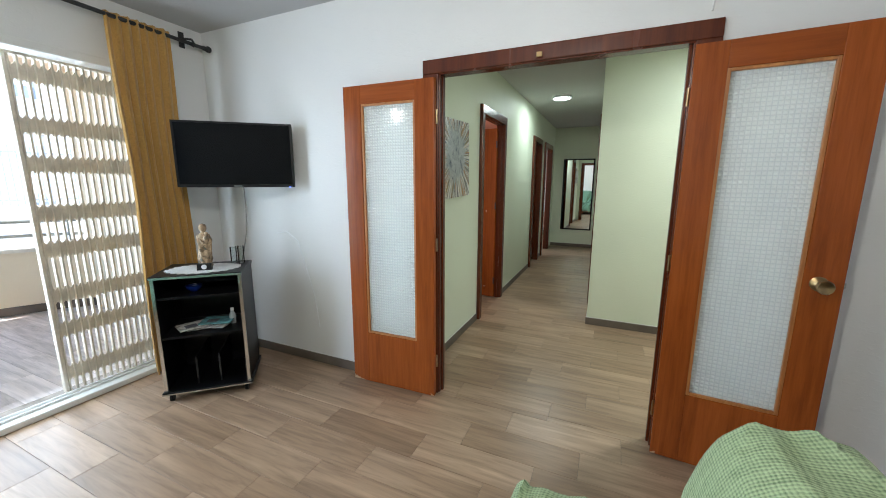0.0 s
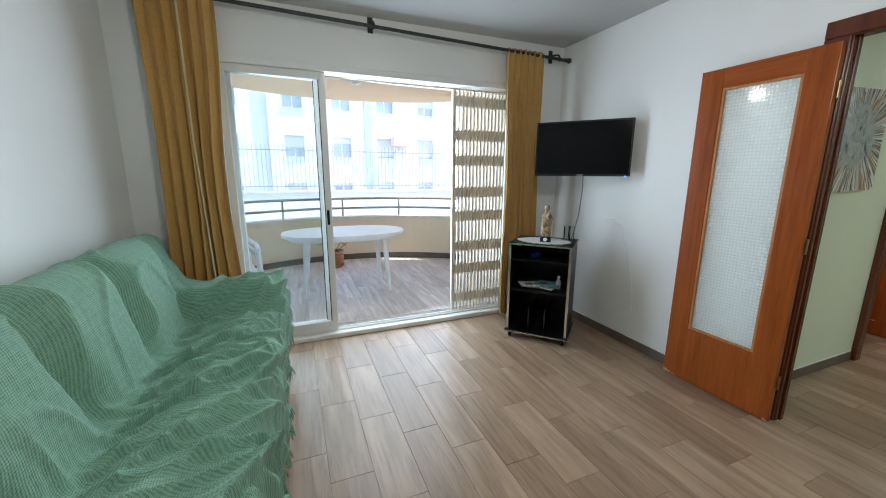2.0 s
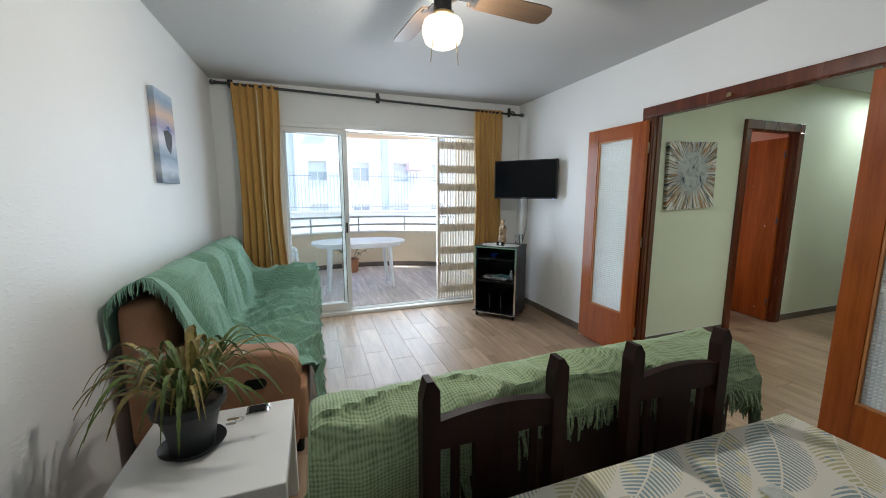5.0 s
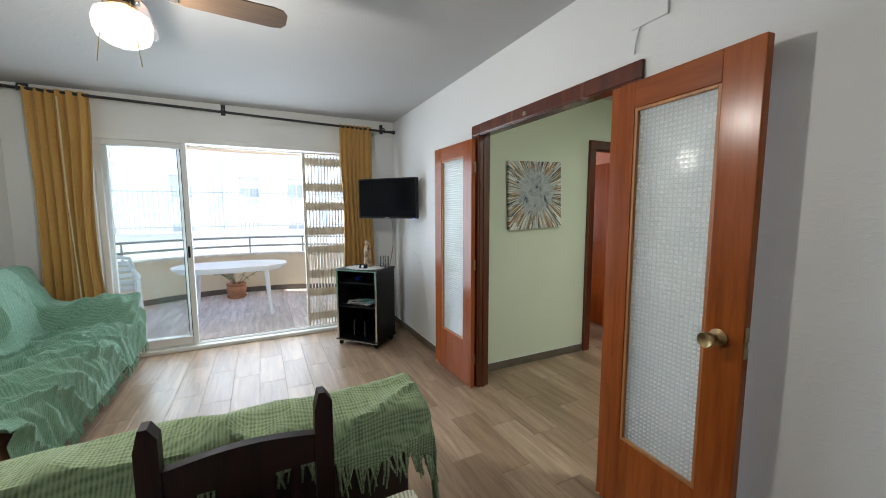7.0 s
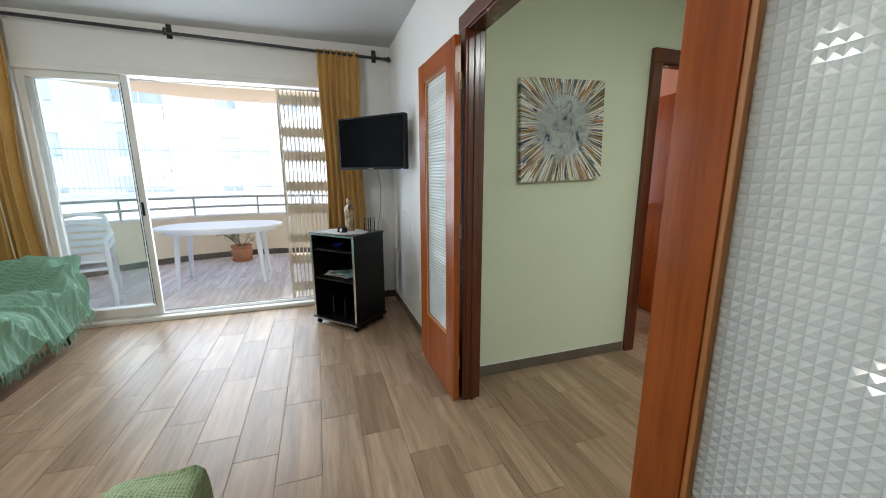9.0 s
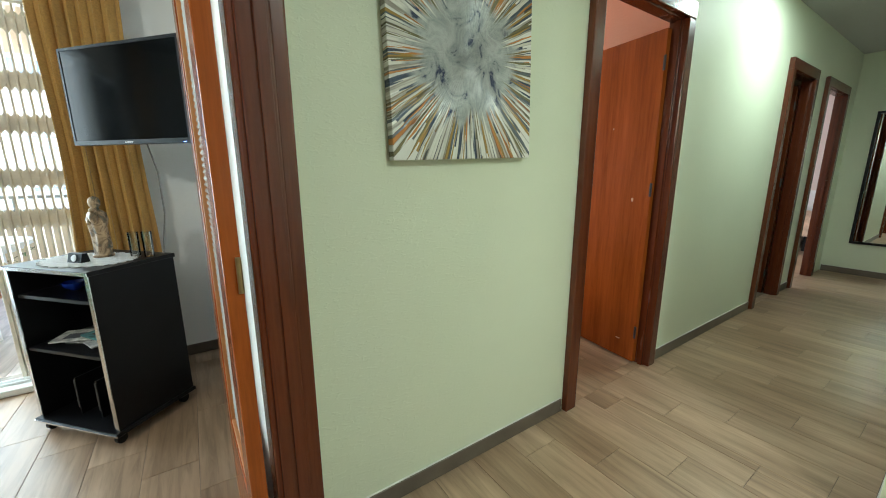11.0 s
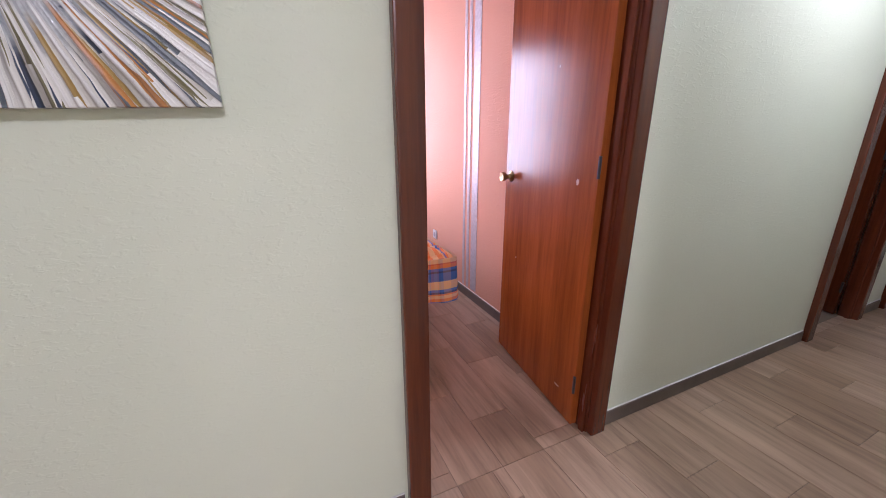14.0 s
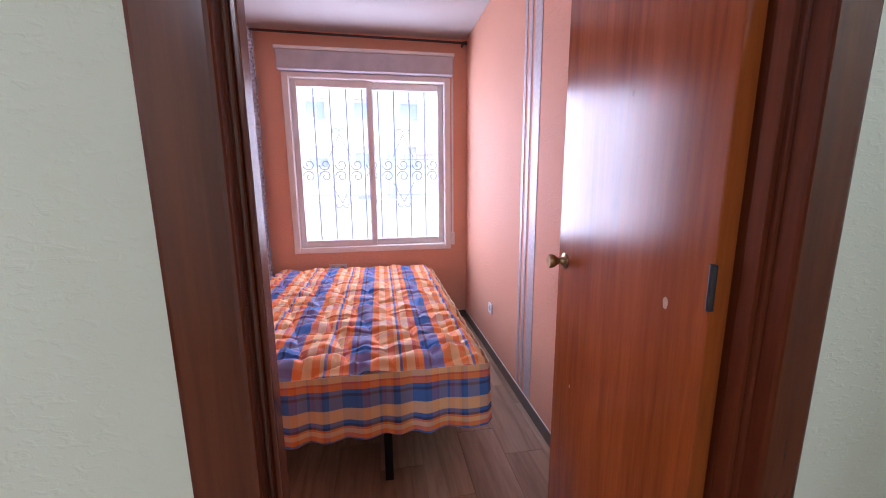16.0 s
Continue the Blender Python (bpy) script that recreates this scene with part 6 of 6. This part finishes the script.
for i in range(9):
    y = BW0 + 0.06 + (BW1 - BW0 - 0.12) * (i + 0.5) / 9
    for cz, st_ in ((1.50, math.pi), (1.39, math.pi)):
        bm = tube(bmesh.new(), spiral(y, cz, 0.056, st_, 7.6 if cz > 1.45 else -7.6, 30), 0.0055, 6)
        part("scroll", bm, GI, gr)
for y in (BW0 + 0.42, BW1 - 0.42):
    bm = bmesh.new()
    for s in (-1, 1):
        tube(bm, [(gx + 0.012, y, 1.78), (gx + 0.012, y + s * 0.10, 1.57)], 0.004, 6)
        tube(bm, [(gx + 0.012, y, 1.14), (gx + 0.012, y + s * 0.10, 1.33)], 0.004, 6)
        tube(bm, spiral(y + s * 0.04, 1.80, 0.04, 0 if s < 0 else math.pi, -4.5 * s), 0.004, 6)
        tube(bm, spiral(y + s * 0.04, 1.12, 0.035, 0 if s < 0 else math.pi, 4.5 * s), 0.004, 6)
    part("diamond", bm, GI, gr)
bp = thing("curtain_pole", "thin black curtain pole above the bedroom window", "curtain pole")
part("pole", rod(bmesh.new(), (XB + 0.07, 2.60, 2.53), (XB + 0.07, 4.53, 2.515), 0.009), IRON, bp)
part("finial", ball(bmesh.new(), (XB + 0.07, 4.525, 2.515), 0.016), IRON, bp, smooth=True)
part("bracket", bx((XB, 4.50, 2.50), (XB + 0.065, 4.512, 2.53)), IRON, bp)
PRINT = plain("blue_print_cloth", (0.52, 0.58, 0.72), 0.8, 0, 0.75, 60)
curtain("curtain", "white curtain printed in blue, drawn to the side of the window", 2.56, 2.79, 2.52, 6, 0.05, 0.06, XB + 0.07, PRINT, 0.025, 8.0)
SILVER = plain("silver_paint", (0.55, 0.53, 0.56), 0.55, 0.35, 0.15, 40)
for x0, x1 in ((-2.80, -2.77), (-2.735, -2.70), (-2.665, -2.58)):
    s_ = setting("trim_silver_stripe", bx((x0, YB1 - 0.003, 0.086), (x1, YB1, H - 0.001)), SILVER, "silver painted stripe on the wall", "stripe")
for (x, y, z, ax) in ((-3.35, YB1, 0.375, "y"), (XB, 3.30, 0.55, "x"), (XB, 3.38, 0.55, "x")):
    so = thing("wall_socket", "white wall socket plate", "socket", group="bedroom sockets")
    if ax == "y":
        part("plate", bx((x - 0.04, y - 0.01, z - 0.04), (x + 0.04, y, z + 0.04), 0.003), WHITE_PL, so)
        part("well", rod(bmesh.new(), (x, y - 0.0112, z), (x, y - 0.0095, z), 0.021), plain("socket_grey", (0.45, 0.45, 0.47), 0.5), so)
    else:
        part("plate", bx((x, y - 0.04, z - 0.04), (x + 0.01, y + 0.04, z + 0.04), 0.003), WHITE_PL, so)
        part("well", rod(bmesh.new(), (x + 0.0095, y, z), (x + 0.0112, y, z), 0.021), plain("socket_grey", (0.45, 0.45, 0.47), 0.5), so)

# far bedroom, glimpsed through the third door
fb = thing("bed", "bed with a beige cover in the far bedroom", "bed")
part("mattress", bx((-3.6, 9.78, 0.36), (-1.52, 11.24, 0.55), 0.06, 3), cloth("white_ticking", (0.70, 0.69, 0.66), (0.6, 0.6, 0.58)), fb, smooth=True)
part("bed_base", bx((-3.58, 9.82, 0.28), (-1.55, 11.24, 0.36), 0.02), BLACK_PL, fb)
for x in (-3.4, -1.66):
    for y in (9.98, 11.1):
        part("leg", rod(bmesh.new(), (x, y, 0), (x, y, 0.28), 0.022), BLACK_PL, fb)
fcov = thing("bed_cover", "beige patterned cover hanging over the edge of the far bed", "bedspread")
COVER = [(10.75, 0.585), (10.3, 0.59), (9.9, 0.585), (9.765, 0.56), (9.735, 0.45), (9.72, 0.27)]


def far_cover(u, v):
    y, z = lerp_profile(COVER, v)
    x = -3.62 + 2.14 * u
    return (x, y + 0.012 * math.sin(x * 23) * smooth(0.6, 1, v), z + 0.01 * noise.noise((x * 6, y * 6, 2)))


part("cloth", sheet(bmesh.new(), far_cover, 60, 24, 0.004), plain("beige_cover", (0.60, 0.44, 0.33), 0.85, 0, 0.35, 14), fcov, smooth=True)
pl = thing("pillow", "white pillow propped at the head of the far bed", "pillow")
part("pillow", bx((-2.25, 10.82, 0.56), (-1.58, 11.22, 0.92), 0.15, 5), cloth("white_cotton", (0.74, 0.75, 0.78), (0.68, 0.68, 0.70)), pl, smooth=True)

# ---------- balcony ----------
rl = thing("balcony_railing", "grey-green curved tubular railing on the parapet", "railing")
# grey-green paint lightened, so the outdoor glare sits in the colour
RAIL_GLARE = plain("rail_paint_glare", (0.36, 0.36, 0.31), 0.45, 0.2, 0.25, 20)
RR = BR + 0.06
for z in (0.83, 0.985):
    part("rail", tube(bmesh.new(), [(x, y, z) for x, y in arc_pts(RR, 48, 139.5, 262)], 0.019, 10), RAIL_GLARE, rl, smooth=True)
for i in range(7):
    a = radians(142 + 114 * i / 6)
    x, y = BC.x + RR * math.cos(a), BC.y + RR * math.sin(a)
    part("post", rod(bmesh.new(), (x, y, PARA_H + 0.04), (x, y, 0.99), 0.016), RAIL_GLARE, rl)
ot = thing("oval_table", "white plastic oval garden table", "table")
oc = Vector((-4.47, 0.155))
ring = [(oc.x + 0.42 * math.copysign(abs(math.cos(a)) ** 0.8, math.cos(a)), oc.y + 0.71 * math.copysign(abs(math.sin(a)) ** 0.8, math.sin(a))) for a in [2 * math.pi * i / 64 for i in range(64)]]
bm = prism(bmesh.new(), ring, 0.685, 0.715)
bmesh.ops.bevel(bm, geom=[e for e in bm.edges if abs(e.verts[0].co.z - e.verts[1].co.z) < 1e-4], offset=0.008, segments=2, affect="EDGES")
part("tabletop", bm, WHITE_PL, ot, smooth=True)
part("apron", prism(bmesh.new(), [(oc.x + (x - oc.x) * 0.86, oc.y + (y - oc.y) * 0.9) for x, y in ring], 0.64, 0.685), WHITE_PL, ot)
for x in (-4.22, -4.75):
    for y in (-0.33, 0.63):
        part("leg", rod(bmesh.new(), (x, y, BZ), (x + (oc.x - x) * 0.12, y + (oc.y - y) * 0.10, 0.66), 0.023, 0.034, 14), WHITE_PL, ot, smooth=True)


def garden_chair(at):
    ob = thing("garden_chair", "white plastic garden chair in a stack", "chair", group="stacked garden chairs")
    part("seat", bx((-0.21, -0.20, 0.40), (0.21, 0.21, 0.43), 0.012, 2), WHITE_PL, ob)
    for s in (-1, 1):
        part("front_leg", rod(bmesh.new(), (s * 0.235, 0.24, 0), (s * 0.215, 0.20, 0.62), 0.024, 0.02), WHITE_PL, ob)
        part("rear_leg", rod(bmesh.new(), (s * 0.225, -0.27, 0), (s * 0.20, -0.19, 0.42), 0.024, 0.02), WHITE_PL, ob)
        part("armrest", tube(bmesh.new(), [(s * 0.215, 0.20, 0.62), (s * 0.235, 0.05, 0.645), (s * 0.225, -0.15, 0.65), (s * 0.20, -0.24, 0.68)], 0.022, 8), WHITE_PL, ob)
        part("back_side", tube(bmesh.new(), [(s * 0.20, -0.19, 0.42), (s * 0.205, -0.24, 0.66), (s * 0.17, -0.28, 0.83)], 0.02, 8), WHITE_PL, ob)
    part("top_rail", tube(bmesh.new(), [(-0.17, -0.28, 0.83), (-0.06, -0.295, 0.86), (0.06, -0.295, 0.86), (0.17, -0.28, 0.83)], 0.022, 8), WHITE_PL, ob)
    for i in range(5):
        z = 0.48 + i * 0.075
        y = -0.205 - (z - 0.42) * 0.19
        part("back_slat", bx((-0.19, y - 0.006, z - 0.025), (0.19, y + 0.006, z + 0.025), 0.004), WHITE_PL, ob)
    ob.matrix_world = at
    return ob


gc = garden_chair(pose(-3.86, -1.0, BZ, 0, 0, -75))
copy_thing(gc, pose(-3.848, -0.994, BZ + 0.085, 0, 0, -74.2))
tp = thing("terracotta_planter", "terracotta pot with a sparse leggy plant", "potted plant", pose(-5.72, 0.12, BZ))
part("saucer", lathe(bmesh.new(), [(0.13, 0), (0.155, 0.03), (0.145, 0.032), (0.12, 0.012), (0, 0.012)], (0, 0, 0), 30), TERRACOTTA, tp, smooth=True)
part("pot", lathe(bmesh.new(), [(0.10, 0.013), (0.135, 0.06), (0.155, 0.14), (0.15, 0.19), (0.135, 0.21), (0.155, 0.225), (0.155, 0.25), (0.14, 0.25), (0.125, 0.215), (0, 0.21)], (0, 0, 0), 34), TERRACOTTA, tp, smooth=True)
part("soil", lathe(bmesh.new(), [(0.13, 0.215), (0.06, 0.225), (0, 0.226)], (0, 0, 0), 18), SOIL, tp)
rngp = random.Random(8)
for k in range(9):
    a, r = rngp.uniform(0, 6.28), rngp.uniform(0.22, 0.5)
    pts = [Vector((0.02 * math.cos(a), 0.02 * math.sin(a), 0.22)), Vector((r * 0.45 * math.cos(a), r * 0.45 * math.sin(a), 0.36 + 0.1 * rngp.random())), Vector((r * math.cos(a), r * math.sin(a), 0.40 + 0.18 * rngp.random()))]
    part("stem", tube(bmesh.new(), pts, 0.006, 6, 0.003), plain("woody_stem", (0.12, 0.09, 0.05), 0.8) if k == 0 else bpy.data.materials["woody_stem"], tp)
    for j in range(9):
        t = 0.35 + 0.65 * j / 8
        p = pts[0].lerp(pts[1], t * 2) if t < 0.5 else pts[1].lerp(pts[2], t * 2 - 1)
        bm = bmesh.new()
        frond(bm, p, rngp.uniform(0, 6.28), rngp.uniform(0.05, 0.10), 0.02, 0.012, rngp, 3)
        part("leaf", bm, LEAF, tp)
bl2 = thing("soffit_light", "small round opal light on the balcony soffit", "ceiling light", pose(-4.78, 0.40, 2.53))
part("base_ring", lathe(bmesh.new(), [(0.085, 0), (0.085, -0.022), (0.0, -0.022)], (0, 0, 0), 28), WHITE_PL, bl2)
part("shade", lathe(bmesh.new(), [(0.075, -0.022), (0.07, -0.055), (0.045, -0.08), (0, -0.088)], (0, 0, 0), 28), plain("opal_off", (0.75, 0.72, 0.66), 0.3), bl2, smooth=True)

# ---------- outside ----------
GROUND_Z = -1.6
setting("ground", bx((-900, -900, GROUND_Z - 0.5), (900, 900, GROUND_Z)), plain("pale_paving", (0.42, 0.39, 0.35), 0.9, 0, 0.25, 0.6), "pale paved ground", "ground")
sw_ = setting("wall_garden", bx((-13.6, -40, GROUND_Z), (-13.3, 40, 0.72)), FACADE, "white rendered garden wall", "wall")
setting("trim_garden_wall_cap", bx((-13.65, -40, 0.72), (-13.25, 40, 0.80)), plain("cap_stone", (0.6, 0.56, 0.48), 0.8), "stone cap of the garden wall", "trim")
fc = thing("garden_fence", "tall steel bar fence on the garden wall", "fence")
FI = plain("fence_paint", (0.42, 0.43, 0.44), 0.5, 0.3, 0.2, 10)
me = mesh_of("bar", rod(bmesh.new(), (0, 0, 0), (0, 0, 1.5), 0.011, sides=6), FI)
for i in range(230):
    o = new("bar", me)
    o.parent = fc
    o.location = (-13.45, -14.5 + i * 0.13, 0.80)
for z in (0.95, 2.12):
    part("rail", bx((-13.47, -16, z - 0.02), (-13.43, 16, z + 0.02)), FI, fc)


def block_building(name, label, x0, x1, y0, y1, storeys, cols, seed, wall_mat, balcony_cols=()):
    """A flat block whose front looks towards +x, with recessed windows, sills, shutters and balconies."""
    ob = thing(name, label, "building")
    h0, sh_ = GROUND_Z, 2.95
    top = h0 + storeys * sh_ + 0.9
    pitch = (y1 - y0) / cols
    holes = []
    for c in range(cols):
        yc = y0 + pitch * (c + 0.5)
        hw = 1.25 if c in balcony_cols else 0.58
        holes.append((yc - hw, yc + hw, c in balcony_cols))
    bm = bmesh.new()
    box(bm, (x0, y0, h0), (x1 - 0.35, y1, top))
    u = y0
    for a, b, bal in holes:
        box(bm, (x1 - 0.35, u, h0), (x1, a, top))
        for s in range(storeys):
            zb = h0 + s * sh_
            z_s, z_h = (zb + 0.15, zb + 2.45) if bal else (zb + 1.05, zb + 2.35)
            box(bm, (x1 - 0.35, a, zb), (x1, b, z_s))
            box(bm, (x1 - 0.35, a, z_h), (x1, b, zb + sh_ if s < storeys - 1 else top))
        u = b
    box(bm, (x1 - 0.35, u, h0), (x1, y1, top))
    part("wall", bm, wall_mat, ob)
    part("roof", bx((x0 - 0.2, y0 - 0.2, top), (x1 + 0.2, y1 + 0.2, top + 0.25)), plain("roof_edge_" + name, (0.55, 0.52, 0.48), 0.8), ob)
    rr_ = random.Random(seed)
    for a, b, bal in holes:
        for s in range(storeys):
            zb = h0 + s * sh_
            z_s, z_h = (zb + 0.15, zb + 2.45) if bal else (zb + 1.05, zb + 2.35)
            wd = part("window", bx((x1 - 0.30, a, z_s), (x1 - 0.27, b, z_h)), HAZED_GL, ob)
            part("frame", bx((x1 - 0.27, (a + b) / 2 - 0.03, z_s), (x1 - 0.24, (a + b) / 2 + 0.03, z_h)), ALU, wd)
            sh2 = rr_.choice((0.15, 0.3, 0.55, 0.9))
            part("roller_shutter", bx((x1 - 0.265, a, z_h - (z_h - z_s) * sh2), (x1 - 0.235, b, z_h)), SHUT, wd)
            if bal:
                bc_ = part("balcony", bx((x1, a - 0.2, zb), (x1 + 1.0, b + 0.2, zb + 0.14)), wall_mat, ob)
                part("parapet", bx((x1 + 0.9, a - 0.2, zb + 0.14), (x1 + 1.0, b + 0.2, zb + 1.0)), wall_mat, bc_)
            else:
                part("sill", bx((x1, a - 0.08, z_s - 0.06), (x1 + 0.08, b + 0.08, z_s)), wall_mat, wd)
    return ob


# far panes in pale grey: bright outdoor haze painted into the glass colour
HAZED_GL = plain("window_pane_hazed", (0.46, 0.49, 0.52), 0.12, 0, 0.2, 0.5, relief=0)
SHUT = plain("roller_slats", (0.70, 0.69, 0.67), 0.6, 0, 0.1, 2)
block_building("apartment_block", "white rendered apartment block with small windows", -36, -26, -1.5, 10.2, 5, 4, 5, FACADE)
block_building("apartment_block", "white apartment block with recessed balconies", -40, -26.3, -24, -1.52, 5, 5, 7, FACADE, (1, 3))
lf = thing("glazed_stair_strip", "blue-grey glazed strip up the apartment block front", "facade panel")
part("panel", bx((-26.0, 4.4, GROUND_Z), (-25.94, 4.9, 13)), plain("blue_panel", (0.48, 0.55, 0.64), 0.3), lf)
part("cover", bx((-25.94, 6.2, 3.2), (-25.1, 7.4, 3.8)), plain("pink_panel", (0.74, 0.54, 0.60), 0.6), lf, "pink balcony screen")


def tree(at, h, r, seed):
    ob = thing("tree", "leafy green street tree beyond the fence", "tree", pose(*at))
    rg = random.Random(seed)
    bm = tube(bmesh.new(), [(0, 0, 0), (0.1, 0.05, h * 0.3), (0.0, 0.15, h * 0.62)], 0.20, 10, 0.10)
    limbs = []
    for k in range(9):
        a, l = rg.uniform(0, 6.28), rg.uniform(0.5, 0.95) * r
        b = Vector((0.02, 0.1, h * rg.uniform(0.4, 0.62)))
        e = b + Vector((l * math.cos(a), l * math.sin(a), h * rg.uniform(0.08, 0.34)))
        tube(bm, [b, b.lerp(e, 0.5) + Vector((0, 0, 0.15)), e], 0.07, 6, 0.02)
        limbs.append(e)
    part("trunk", bm, plain("bark", (0.10, 0.075, 0.05), 0.9, 0, 0.4, 8), ob)
    bm = bmesh.new()
    for k in range(2600):
        c = rg.choice(limbs)
        d = Vector((rg.gauss(0, 1), rg.gauss(0, 1), rg.gauss(0, 0.8))) * r * 0.27
        p = c + d + Vector((0, 0, 0.2))
        n = Vector((rg.gauss(0, 1), rg.gauss(0, 1), rg.gauss(0, 1))).normalized()
        t = n.orthogonal().normalized() * rg.uniform(0.07, 0.14)
        q = n.cross(t)
        bm.faces.new([bm.verts.new(p + t), bm.verts.new(p + q * 0.6), bm.verts.new(p - t), bm.verts.new(p - q * 0.6)])
    tagged(part("crown", bm, plain("tree_leaf", (0.07, 0.11, 0.035), 0.6, 0, 0.4, 3), ob), kind="stuff")


tree((-24, 14.6, GROUND_Z), 7.5, 2.4, 2)
tree((-28, 18.0, GROUND_Z), 8.0, 2.6, 6)


# ---------- floor planks ----------
PL, PWID, PX, PY = 0.607, 0.2015, -2.29, -0.532
JOINT = 0.0009
full_mesh = mesh_of("plank", bx((JOINT, JOINT, -0.0035), (PL - JOINT, PWID - JOINT, 0.0), 0.0009), PLANK)


def lay(regions, parent, z=0.0, inside=None, mat=PLANK):
    """Rows of planks along x, each row shifted a third, cut to the regions."""
    x_lo, x_hi = min(r[0] for r in regions), max(r[1] for r in regions)
    y_lo, y_hi = min(r[2] for r in regions), max(r[3] for r in regions)
    k0, k1 = math.floor((y_lo - PY) / PWID), math.ceil((y_hi - PY) / PWID)
    for k in range(k0, k1):
        y = PY + k * PWID
        off = PX + (k % 3) * 0.204
        i0, i1 = math.floor((x_lo - off) / PL), math.ceil((x_hi - off) / PL)
        for i in range(i0, i1):
            x = off + i * PL
            for rx0, rx1, ry0, ry1 in regions:
                a, b, c, d = max(x, rx0), min(x + PL, rx1), max(y, ry0), min(y + PWID, ry1)
                if b - a < 0.012 or d - c < 0.012:
                    continue
                if inside and not inside((a + b) / 2, (c + d) / 2):
                    continue
                if b - a > PL - 0.004 and d - c > PWID - 0.004:
                    o = new("plank", full_mesh)
                    o.location = (x, y, z)
                else:
                    m = mesh_of("plank", bx((a - x + JOINT, c - y + JOINT, -0.0035), (b - x - JOINT, d - y - JOINT, 0.0), 0.0009), mat)
                    o = new("plank", m)
                    o.location = (x, y, z)
                o.parent = parent


lay([(XW, XE, YS, YN + 0.03)], bpy.data.objects["floor_living"])
lay([(XC, XE, YN + 0.03, YH), (XC, XR, YH, YEND), (XB, XC, YB0, YB1), (XC - TW, XC, D2[0], D2[1]), (XC - 0.9, XC - TW, D3[0] - 0.1, 10.3), (XC - TW, XC, D3[0], D3[1])], bpy.data.objects["floor"])
# lit copy of the indoor plank: daylight on the balcony painted into its tone
PLANK_LIT = plank_mat("balcony_plank_daylit", (0.72, 0.66, 0.63), (0.80, 0.73, 0.70))
full_mesh = mesh_of("plank", bx((JOINT, JOINT, -0.0035), (PL - JOINT, PWID - JOINT, 0.0), 0.0009), PLANK_LIT)
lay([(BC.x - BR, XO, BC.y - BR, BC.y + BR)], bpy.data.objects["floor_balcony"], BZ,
    lambda x, y: (x - BC.x) ** 2 + (y - BC.y) ** 2 < (BR - 0.02) ** 2 and y < 2.125, PLANK_LIT)
